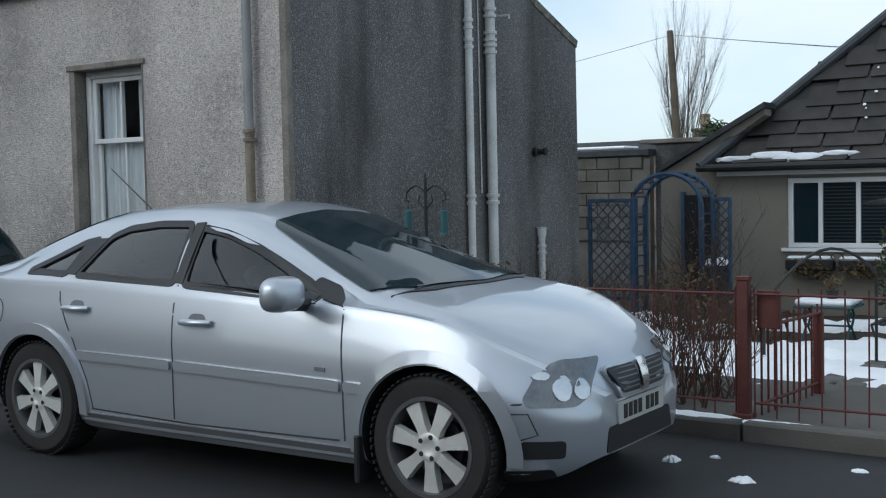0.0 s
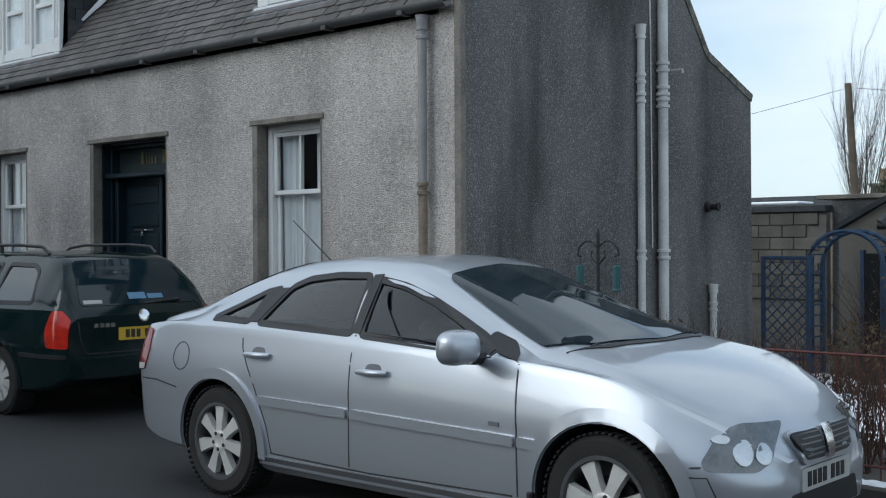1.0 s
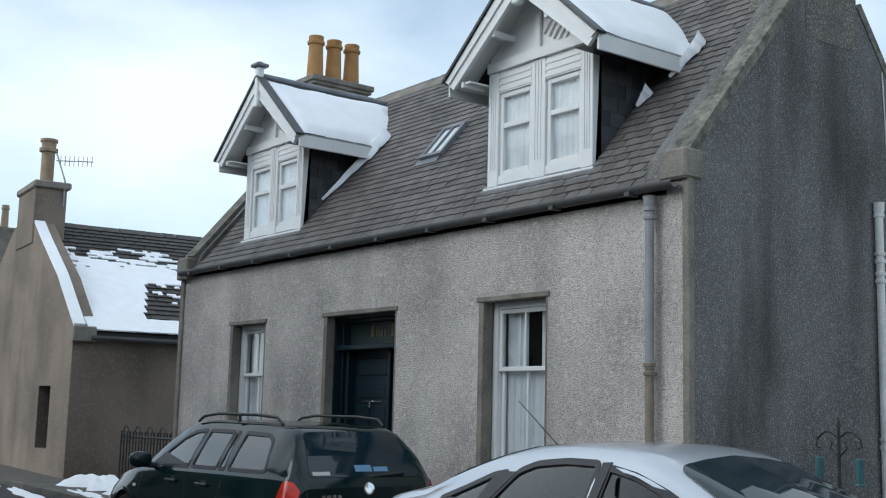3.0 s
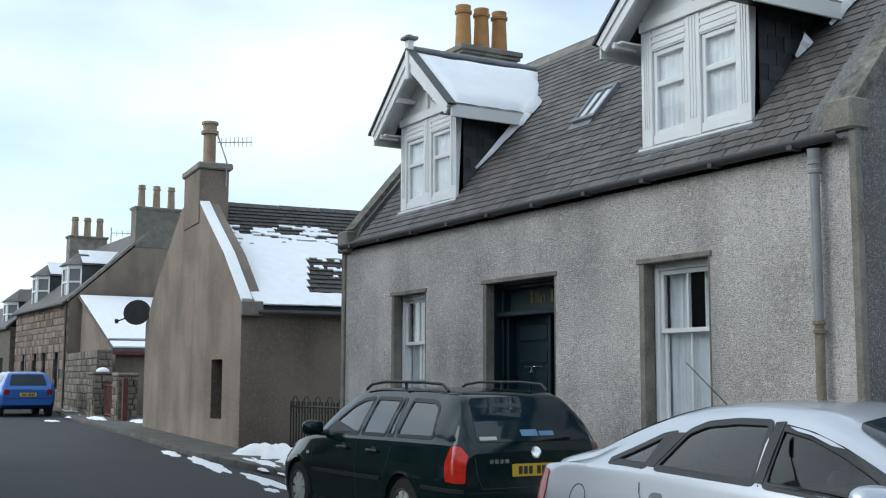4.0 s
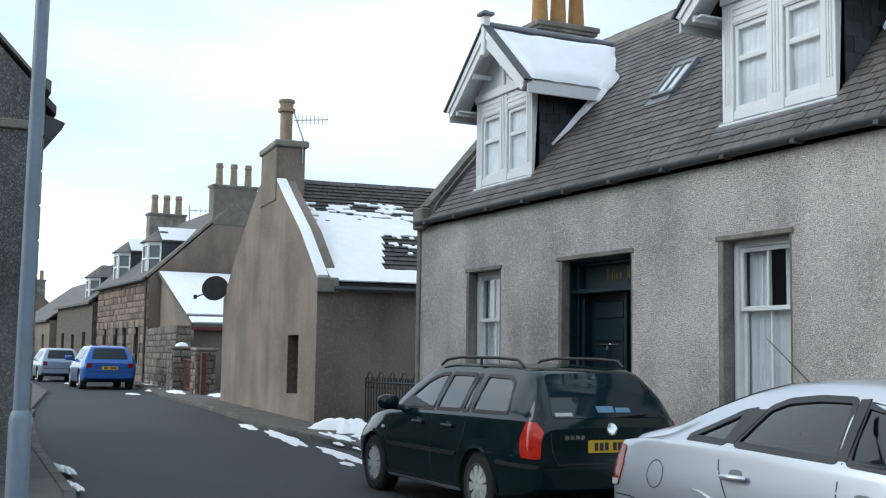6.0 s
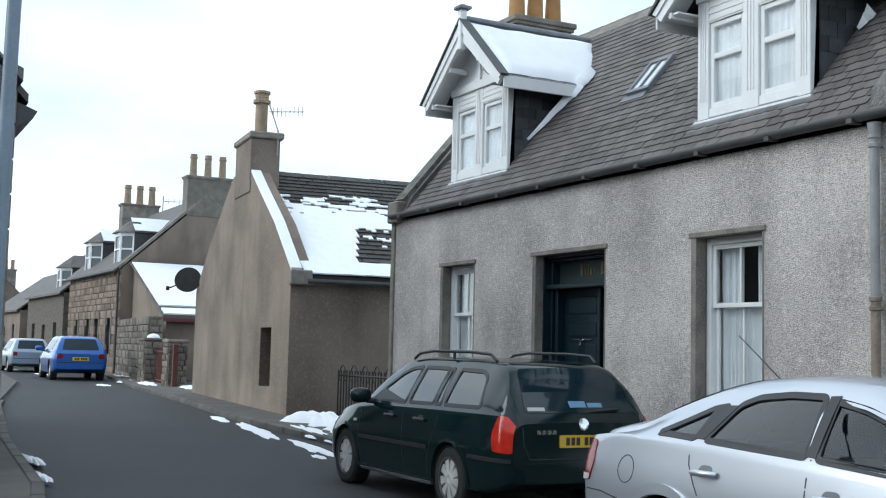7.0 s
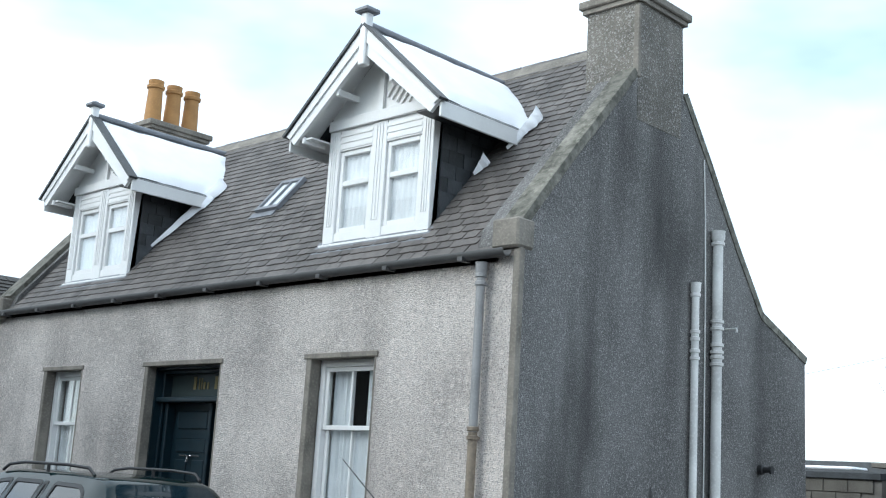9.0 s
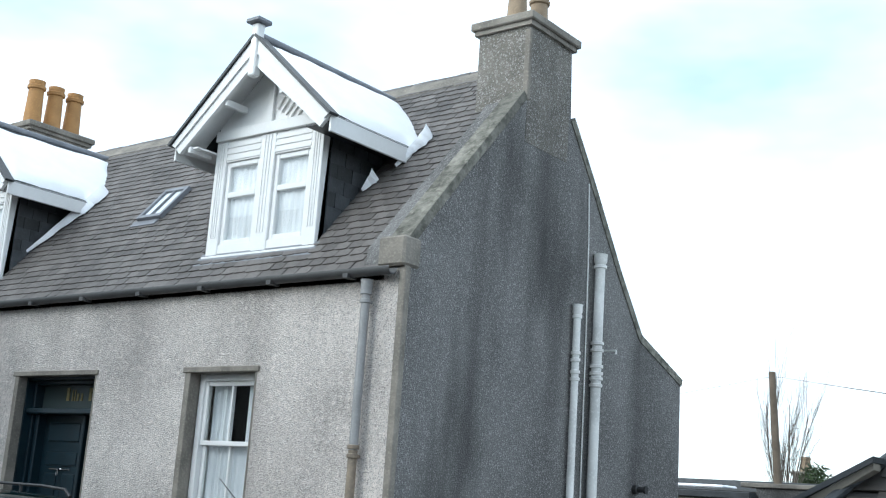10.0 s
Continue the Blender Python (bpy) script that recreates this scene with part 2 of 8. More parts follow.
def box(bm, x0, x1, y0, y1, z0, z1, bev=0.0, m=None):
    vs = [bm.verts.new((x, y, z)) for x in (x0, x1) for y in (y0, y1) for z in (z0, z1)]
    fs = [bm.faces.new([vs[i] for i in q]) for q in ((0, 1, 3, 2), (4, 6, 7, 5), (0, 4, 5, 1), (2, 3, 7, 6), (0, 2, 6, 4), (1, 5, 7, 3))]
    if bev:
        es = list({e for f in fs for e in f.edges})
        r = bmesh.ops.bevel(bm, geom=es, offset=bev, segments=1, affect="EDGES")
        vs = list({v for f in r["faces"] for v in f.verts})
    if m is not None:
        bmesh.ops.transform(bm, matrix=m, verts=vs)
    return vs


def prism(bm, pts, axis, d0, d1):
    """A polygon in the plane across axis, drawn out from d0 to d1."""
    def at(p, d):
        return {"x": (d, p[0], p[1]), "y": (p[0], d, p[1]), "z": (p[0], p[1], d)}[axis]
    a = [bm.verts.new(at(p, d0)) for p in pts]
    b = [bm.verts.new(at(p, d1)) for p in pts]
    bm.faces.new(a)
    bm.faces.new(b[::-1])
    for i in range(len(pts)):
        j = (i + 1) % len(pts)
        bm.faces.new((a[i], b[i], b[j], a[j]))
    return a + b


def tube(bm, pts, r, seg=8, r1=None):
    """A round bar along a line of points, tapered from r to r1."""
    pts = [Vector(p) for p in pts]
    r1 = r if r1 is None else r1
    rings = []
    for i, p in enumerate(pts):
        d = (pts[min(i + 1, len(pts) - 1)] - pts[max(i - 1, 0)]).normalized()
        a = d.cross(Vector((0, 0, 1)) if abs(d.z) < 0.9 else Vector((1, 0, 0))).normalized()
        b = d.cross(a)
        rad = r + (r1 - r) * i / max(1, len(pts) - 1)
        rings.append([bm.verts.new(p + (a * math.cos(2 * math.pi * k / seg) + b * math.sin(2 * math.pi * k / seg)) * rad) for k in range(seg)])
    for A, B in zip(rings, rings[1:]):
        for k in range(seg):
            bm.faces.new((A[k], A[(k + 1) % seg], B[(k + 1) % seg], B[k]))
    bm.faces.new(rings[0][::-1])
    bm.faces.new(rings[-1])


def lathe(bm, prof, seg=32, axis="z", c=(0, 0, 0), caps=True):
    """Turns a profile of (radius, height) about an axis through c."""
    rings = []
    for r, h in prof:
        ring = []
        for k in range(seg):
            a = 2 * math.pi * k / seg
            p = (r * math.cos(a), r * math.sin(a))
            q = {"z": (p[0], p[1], h), "y": (p[0], h, p[1]), "x": (h, p[0], p[1])}[axis]
            ring.append(bm.verts.new((q[0] + c[0], q[1] + c[1], q[2] + c[2])))
        rings.append(ring)
    for A, B in zip(rings, rings[1:]):
        for k in range(seg):
            bm.faces.new((A[k], A[(k + 1) % seg], B[(k + 1) % seg], B[k]))
    if caps:
        bm.faces.new(rings[0][::-1])
        bm.faces.new(rings[-1])


def wall_grid(bm, us, zs, holes, at, depth):
    """A wall with openings right through: us and zs are its breaks, holes (u0, u1, z0, z1); at(u, z, d) gives places."""
    us, zs = sorted({*us, *(h[i] for h in holes for i in (0, 1))}), sorted({*zs, *(h[i] for h in holes for i in (2, 3))})
    cache = {}

    def v(u, z, d):
        k = (round(u, 4), round(z, 4), d)
        if k not in cache:
            cache[k] = bm.verts.new(at(u, z, d))
        return cache[k]

    def opened(i, j):
        if not (0 <= i < len(us) - 1 and 0 <= j < len(zs) - 1):
            return True
        u, z = (us[i] + us[i + 1]) / 2, (zs[j] + zs[j + 1]) / 2
        return any(h[0] < u < h[1] and h[2] < z < h[3] for h in holes)

    for i in range(len(us) - 1):
        for j in range(len(zs) - 1):
            if opened(i, j):
                continue
            a, b, c, e = us[i], us[i + 1], zs[j], zs[j + 1]
            for d in (0, depth):
                bm.faces.new((v(a, c, d), v(b, c, d), v(b, e, d), v(a, e, d)))
            for (p, q), nb in ((((a, c), (b, c)), (i, j - 1)), (((a, e), (b, e)), (i, j + 1)), (((a, c), (a, e)), (i - 1, j)), (((b, c), (b, e)), (i + 1, j))):
                if opened(*nb):
                    bm.faces.new((v(*p, 0), v(*q, 0), v(*q, depth), v(*p, depth)))


def B():
    return bmesh.new()


def simple(name, material, parent, x0, x1, y0, y1, z0, z1, bev=0.0, label=""):
    bm = B()
    box(bm, x0, x1, y0, y1, z0, z1, bev)
    return part(name, bm, material, parent, label)


rnd = random.Random(7)

# ---- street and ground ----
KERB_LINE = [(60, -1.9), (9, -1.38), (4.3, -1.2), (0, -1.05), (-5, -0.92), (-9.5, -0.88), (-15.54, -0.61), (-23.1, 0.27), (-31.01, 0.94), (-37.12, 1.77), (-46.13, 2.56), (-80.13, 2.34), (-130.13, 1.83)]
LEFT_LINE = [(60, -30), (-2.5, -30), (-3.0, -7.5), (-3.6, -6.0), (-5.5, -5.72), (-11, -5.35), (-20, -4.4), (-35, -2.0), (-46, -1.2), (-80, -0.9), (-130, -0.8)]


def swing(ob, degrees):
    """Turns a finished thing about the open corner of the street, on to the line of the houses."""
    c = Vector((6.38, -7.61, 0))
    ob.matrix_basis = Matrix.Translation(c) @ Matrix.Rotation(radians(degrees), 4, "Z") @ Matrix.Translation(-c) @ ob.matrix_basis
    return ob


def ribbon(name, line, off0, off1, z0, z1, material, label, category):
    """A raised strip beside a line of points, between two sideways offsets."""
    bm = B()
    rows = []
    n_ = len(line)
    for i, p in enumerate(line):
        a, b = Vector(line[max(i - 1, 0)]), Vector(line[min(i + 1, n_ - 1)])
        d = (b - a).normalized()
        s = Vector((d.y, -d.x))
        p = Vector(p)
        rows.append([(*(p + s * o), z) for o, z in ((off0, z0), (off0, z1), (off1, z1), (off1, z0))])
    vs = [[bm.verts.new(q) for q in r] for r in rows]
    for r, t in zip(vs, vs[1:]):
        for k in range(4):
            bm.faces.new((r[k], r[(k + 1) % 4], t[(k + 1) % 4], t[k]))
    bm.faces.new(vs[0])
    bm.faces.new(vs[-1][::-1])
    return tagged(part(name, bm, material), label, category, kind="structure")


bm = B()
g = 40
ring = [(-900, -900), (900, -900), (900, 900), (-900, 900)]
# far ground with a gap for nothing: one sheet, lowered a little under the garden
xs = [-900, -300, -130, -80, -46, -26, -9.5, 0, 5, 12, 30, 100, 900]
ys = [-900, -200, -40, -12, -6, 3, 6, 12, 30, 120, 900]
gv = {(x, y): bm.verts.new((x, y, -0.02 if not (x >= 0 and 3 <= y <= 12) else -0.6)) for x in xs for y in ys}
for x0, x1 in zip(xs, xs[1:]):
    for y0, y1 in zip(ys, ys[1:]):
        bm.faces.new((gv[x0, y0], gv[x1, y0], gv[x1, y1], gv[x0, y1]))
tagged(part("ground", bm, FIELD), "flat winter ground reaching the horizon", "ground", kind="structure")

bm = B()
poly = KERB_LINE + LEFT_LINE[::-1]
f = bm.faces.new([bm.verts.new((x, y, 0.0)) for x, y in poly])
bmesh.ops.triangulate(bm, faces=[f])
tagged(part("road", bm, ASPHALT), "dark damp asphalt village street", "road", kind="structure")
ribbon("pavement", KERB_LINE, 0.12, 1.5, -0.1, 0.1, CONCRETE, "narrow worn concrete pavement beside the kerb", "pavement")
ribbon("pavement", LEFT_LINE, -1.2, -0.12, -0.1, 0.09, CONCRETE, "narrow concrete pavement across the street", "pavement")


def kerbs(line, side, x_from, x_to, label):
    """Kerb stones laid end to end along a line."""
    k = thing("kerb", label, "kerb", kind="structure")
    me = None
    for a, b in zip(line, line[1:]):
        a, b = Vector(a), Vector(b)
        if max(a.x, b.x) < x_from or min(a.x, b.x) > x_to or (b - a).length < 0.1:
            continue
        cnt = max(1, round((b - a).length / 0.95))
        d = (b - a) / cnt
        for i in range(cnt):
            p = a + d * (i + 0.5)
            if not x_from < p.x < x_to:
                continue
            if me is None:
                q = B()
                box(q, -0.47, 0.47, -0.065, 0.065, -0.12, 0.105, 0.014)
                o = part("kerb_stone", q, KERB, k)
                me = o.data
            else:
                o = new("kerb_stone", me)
                o.parent = k
            nrm = Vector((d.y, -d.x)).normalized() * 0.06 * side
            o.matrix_basis = Matrix.LocRotScale((p.x + nrm.x, p.y + nrm.y, rnd.uniform(-0.004, 0.004)), Euler((0, 0, math.atan2(d.y, d.x))), (d.length / 0.955, 1, 1))


# ---- the grey house ----
house = thing("house", "grey roughcast one-and-a-half-storey house with slate roof and two white gabled dormers", "house")
EAVE, PITCH, RIDGE_Y, X_L = 3.55, 1.19, 2.33, -9.88


def roof_z(y):
    return EAVE + PITCH * y


OPEN = [(-8.25, -7.25, 1.0, 2.69), (-5.78, -4.24, 0.1, 2.69), (-2.77, -1.74, 1.0, 2.69)]
bm = B()
wall_grid(bm, [X_L + 0.004, -0.004], [0.0, EAVE], OPEN, lambda u, z, d: (u, d, z), 0.5)
part("front_wall", bm, HARL, house, "grey speckled roughcast front wall")
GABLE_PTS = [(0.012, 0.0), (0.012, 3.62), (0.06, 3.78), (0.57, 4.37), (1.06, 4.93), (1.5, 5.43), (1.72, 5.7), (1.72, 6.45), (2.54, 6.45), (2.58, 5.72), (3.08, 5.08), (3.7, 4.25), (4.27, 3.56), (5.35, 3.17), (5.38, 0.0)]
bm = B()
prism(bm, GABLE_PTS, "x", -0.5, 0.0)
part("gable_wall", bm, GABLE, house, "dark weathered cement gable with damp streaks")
bm = B()
prism(bm, [(0.012, 0.0), (0.012, 3.56), (0.1, 3.8), (2.27, 6.38), (4.43, 3.64), (4.43, 0)], "x", X_L, X_L + 0.4)
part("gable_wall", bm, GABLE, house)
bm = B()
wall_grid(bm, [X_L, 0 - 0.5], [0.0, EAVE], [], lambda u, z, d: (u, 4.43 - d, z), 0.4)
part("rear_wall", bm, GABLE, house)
# black sheet painted in place of the unlit ground floor
simple("ground_floor_interior", INNER_SHADE, house, X_L + 0.45, -0.55, 1.2, 1.25, 0.0, 3.5)
# quoins and margins
simple("corner_margin", SANDSTONE, house, -0.055, 0.022, -0.02, 0.055, 0.0, 3.56, 0.008, "worn stone corner margin")
bm = B()
box(bm, -0.28, 0.03, -0.07, 0.17, 3.56, 3.83, 0.02)
part("skewputt", bm, SANDSTONE, house, "block of sandstone at the foot of the skew")


def skew(pts, x0, x1):
    """Coping stones along a raking line in the y, z plane."""
    for (y0, z0), (y1, z1) in zip(pts, pts[1:]):
        q = B()
        t = 0.09
        nv = Vector((-(z1 - z0), y1 - y0)).normalized() * t
        prism(q, [(y0, z0), (y1, z1), (y1 + nv.x, z1 + nv.y), (y0 + nv.x, z0 + nv.y)], "x", x0, x1)
        part("skew_stone", q, SKEW, house)


SKEW = mat("lichened_skew", (0.21, 0.2, 0.17), 0.95, var=0.6, scale=9, fine=24, bump=0.8, rand=0.3, col2=(0.08, 0.078, 0.062))
skew([(0.06, 3.75), (0.31, 4.055), (0.57, 4.36), (0.81, 4.64), (1.06, 4.92), (1.28, 5.17), (1.5, 5.42), (1.72, 5.68)], -0.22, 0.012)
skew([(2.58, 5.7), (3.08, 5.07), (3.7, 4.24), (4.27, 3.55)], -0.3, 0.012)
skew([(4.29, 3.54), (5.36, 3.15)], -0.3, 0.012)
skew([(0.08, 3.73), (1.2, 5.06), (2.27, 6.34)], X_L - 0.03, X_L + 0.3)
bm = B()
box(bm, X_L - 0.05, X_L + 0.3, -0.1, 0.2, 3.42, 3.75, 0.02)
part("skewputt", bm, SANDSTONE, house)
simple("corner_margin", SANDSTONE, house, X_L - 0.03, X_L + 0.09, -0.028, 0.1, 0.0, 3.42, 0.01)

# roof decks
for y0, y1, z0, z1, nm in ((0.0, RIDGE_Y, roof_z(0.0), roof_z(RIDGE_Y), "roof"), (4.55, RIDGE_Y, 3.5, roof_z(RIDGE_Y), "roof")):
    bm = B()
    s = -0.06
    prism(bm, [(y0, z0 - 0.1), (y1, z1 - 0.1), (y1, z1 - 0.02), (y0, z0 - 0.02)], "x", X_L + 0.3, -0.24)
    part(nm, bm, UNDER, house)
RL = math.hypot(RIDGE_Y + 0.07, PITCH * (RIDGE_Y + 0.07))
RA = math.atan(PITCH)


def slate_mesh(w, h, t=0.017):
    q = B()
    c = min(w * 0.12, 0.02)
    prism(q, [(-w / 2 + c, 0), (w / 2 - c * 1.4, 0.004), (w / 2, c), (w / 2, h), (-w / 2, h), (-w / 2, c * 0.8)], "z", 0, t)
    return q


def in_hole(x, s, holes):
    return any(a < x < b and c < s < d for a, b, c, d in holes)


def slating(parent, frame_m, width, length, w, g_, mats, holes=(), singles=None, seed=1, hip=None):
    """Courses of slates on a slope. frame_m carries (across, up the slope, out) to the world; singles: a stretch of across
    where the slates are parts of their own; all others are joined in one mesh."""
    r = random.Random(seed)
    q = slate_mesh(w * 0.985, g_ * 1.7)
    proto = bpy.data.meshes.new("slate")
    q.to_mesh(proto)
    q.free()
    proto.materials.append(mats[0])
    co = [v.co.copy() for v in proto.vertices]
    fc = [tuple(p.vertices) for p in proto.polygons]
    V_, F_ = [], []
    count = 0
    for j in range(int(length / g_) + 1):
        for i in range(int(width / w) + 2):
            x = (i + (0.5 if j % 2 else 0.0)) * w + r.uniform(-0.006, 0.006)
            s_ = j * g_ + r.uniform(-0.006, 0.006)
            if x > width - w * 0.3 or x < w * 0.3 or s_ > length - g_ * 0.3 or in_hole(x, s_ + g_ * 0.4, holes):
                continue
            if hip and x - w * 0.3 < (s_ + g_) * hip:
                continue
            tilt = Matrix.LocRotScale((x, s_, 0.012), Euler((-0.1 + r.uniform(-0.012, 0.012), r.uniform(-0.008, 0.008), r.uniform(-0.012, 0.012))), (r.uniform(0.94, 1), 1, 1))
            m = frame_m @ tilt
            if singles and singles[0] < x < singles[1] and singles[2] < s_ < singles[3] and count < 300:
                o = new("slate", proto)
                o.parent = parent
                o.matrix_parent_inverse = parent.matrix_basis.inverted()
                o.matrix_basis = m
                count += 1
            else:
                k = len(V_)
                V_ += [m @ c for c in co]
                F_ += [tuple(a + k for a in f) for f in fc]
    if V_:
        me = bpy.data.meshes.new("slating")
        me.from_pydata([tuple(v) for v in V_], [], F_)
        me.materials.append(mats[1])
        o = new("slating", me)
        o.parent = parent
        o.matrix_parent_inverse = parent.matrix_basis.inverted()
        tagged(o, kind="stuff")


def slope_frame(origin, across, up):
    a, u = Vector(across).normalized(), Vector(up).normalized()
    n_ = a.cross(u)
    m = Matrix((a, u, n_)).transposed().to_4x4()
    m.translation = origin
    return m


DORMERS = [(-8.58, -6.97), (-3.05, -1.45)]
SKYL = (-5.08, -4.58)
holes = [(a - X_L - 0.3, b - X_L - 0.3, 0.6, 2.6) for a, b in DORMERS]
slating(house, slope_frame((X_L + 0.3, -0.07, roof_z(-0.07)), (1, 0, 0), (0, 1, PITCH)), -0.2 - X_L - 0.3, RL, 0.175, 0.115, (SLATE, SLATE_J), holes, (7.0, 9.2, 0.0, 2.2), 3)
slating(house, slope_frame((-0.36, 4.55, 3.5), (-1, 0, 0), (0, RIDGE_Y - 4.55, roof_z(RIDGE_Y) - 3.5)), -0.36 - X_L - 0.3, 3.4, 0.3, 0.2, (SLATE, SLATE_J), (), None, 4)
bm = B()
prism(bm, [(RIDGE_Y - 0.13, roof_z(RIDGE_Y) - 0.12), (RIDGE_Y, roof_z(RIDGE_Y) + 0.05), (RIDGE_Y + 0.13, roof_z(RIDGE_Y) - 0.12), (RIDGE_Y, roof_z(RIDGE_Y) - 0.05)], "x", X_L + 0.1, -0.36)
part("ridge", bm, SANDSTONE, house, "weathered stone ridge")

# gutter and pipes
bm = B()
n_ = 10
prof = [(-0.17 - 0.055 + 0.06 * math.cos(math.pi + math.pi * k / n_), 3.53 + 0.06 * math.sin(math.pi + math.pi * k / n_)) for k in range(n_ + 1)]
prof += [(p[0] * 0.97 - 0.005, p[1] + 0.01) for p in prof[::-1]]
prism(bm, [(p[0] + 0.125, p[1]) for p in prof], "x", X_L + 0.1, -0.06)
for k in range(10):
    x = X_L + 0.5 + k * 0.98
    box(bm, x - 0.03, x + 0.03, -0.165, -0.04, 3.46, 3.5)
part("gutter", bm, GUTTER, house, "dark cast-iron half-round gutter", 40)


def pipe(x, y, z0, z1, r, material, joints, parent, name="downpipe", label="", hopper=True):
    q = B()
    tube(q, [(x, y, z0), (x, y, z1)], r, 14)
    for z in joints:
        for dz in (0, 0.075):
            lathe(q, [(r * 1.02, z - 0.02 + dz), (r * 1.32, z - 0.015 + dz), (r * 1.32, z + 0.015 + dz), (r * 1.02, z + 0.02 + dz)], 14, "z", (x, y, 0))
        tube(q, [(x, y, z), (x * 0.999, y + (0.08 if y < 0 else 0), z)], r * 0.4, 6)
    if hopper:
        lathe(q, [(r * 1.0, z1 - 0.12), (r * 1.35, z1 - 0.08), (r * 1.35, z1 - 0.02), (r * 1.5, z1), (r * 0.9, z1 + 0.002)], 14, "z", (x, y, 0))
    return part(name, q, material, parent, label, 40)


pipe(-0.36, -0.085, 1.94, 3.44, 0.04, CAST, (3.25,), house, label="grey upper downpipe")
pipe(-0.36, -0.085, 0.15, 1.95, 0.0405, PIPE_RUST, (1.9,), house, label="rust-stained cream lower downpipe", hopper=False)
pipe(0.055, 2.8, 0.15, 3.71, 0.04, PIPE_WHITE, (3.58, 3.12, 2.92, 1.3), house, label="dirty white soil pipe")
pipe(0.07, 3.21, 0.15, 4.34, 0.055, PIPE_WHITE, (4.2, 3.28, 3.03, 2.9, 1.3), house, label="dirty white soil vent pipe")
pipe(0.06, 4.3, 0.15, 0.99, 0.04, PIPE_WHITE, (0.7,), house, label="short white waste pipe")
bm = B()
lathe(bm, [(0.055, 0.0), (0.055, 0.05), (0.035, 0.06), (0.03, 0.13), (0.045, 0.135), (0.045, 0.16)], 14, "x", (0, 4.26, 1.86))
part("flue_terminal", bm, BLACKIRON, house, "small black flue terminal", 40)
bm = B()
tube(bm, [(0.012, 3.0, 5.1), (0.012, 3.04, 4.4), (0.012, 3.06, 3.6), (0.012, 3.08, 1.4)], 0.008, 6)
tube(bm, [(0.0, 3.5, 3.32), (0.14, 3.5, 3.32), (0.14, 3.5, 3.28)], 0.012, 6)
part("cable", bm, PIPE_WHITE, house)


# chimneys
def chimney(parent, x0, x1, y0, y1, z0, z1, material, pots, pot_mat, pot_h=0.45, pot_r=0.11, along="x"):
    q = B()
    box(q, x0, x1, y0, y1, z0, z1, 0.015)
    ch = part("chimney", q, material, parent)
    q = B()
    box(q, x0 - 0.07, x1 + 0.07, y0 - 0.07, y1 + 0.07, z1 + 0.001, z1 + 0.09, 0.012)
    box(q, x0 - 0.035, x1 + 0.035, y0 - 0.035, y1 + 0.035, z1 - 0.05, z1)
    part("chimney_cap", q, SANDSTONE, ch)
    for k in range(pots):
        f = (k + 0.5) / pots
        c = (x0 + (x1 - x0) * f, (y0 + y1) / 2, z1 + 0.09) if along == "x" else ((x0 + x1) / 2, y0 + (y1 - y0) * f, z1 + 0.09)
        q = B()
        r = pot_r
        lathe(q, [(r * 1.1, 0), (r * 1.02, pot_h * 0.08), (r * 0.86, pot_h * 0.8), (r * 1.05, pot_h * 0.82), (r * 1.08, pot_h * 0.88), (r * 0.9, pot_h * 0.9), (r * 0.95, pot_h), (r * 0.7, pot_h), (r * 0.66, pot_h * 0.7)], 18, "z", c)
        part("chimney_pot", q, pot_mat, ch, smooth=40)
    return ch


chimney(house, -0.66, 0.004, 1.71, 2.55, 5.2, 6.53, GABLE_STACK, 2, POT_PALE, 0.5, along="y")
simple("stack_arris", SANDSTONE, house, -0.05, 0.02, 1.695, 1.75, 5.66, 6.44, 0.01)
chimney(house, X_L + 0.1, X_L + 0.68, 1.75, 2.8, 5.3, 6.78, SANDSTONE, 3, POT, 0.74, 0.135, along="y")


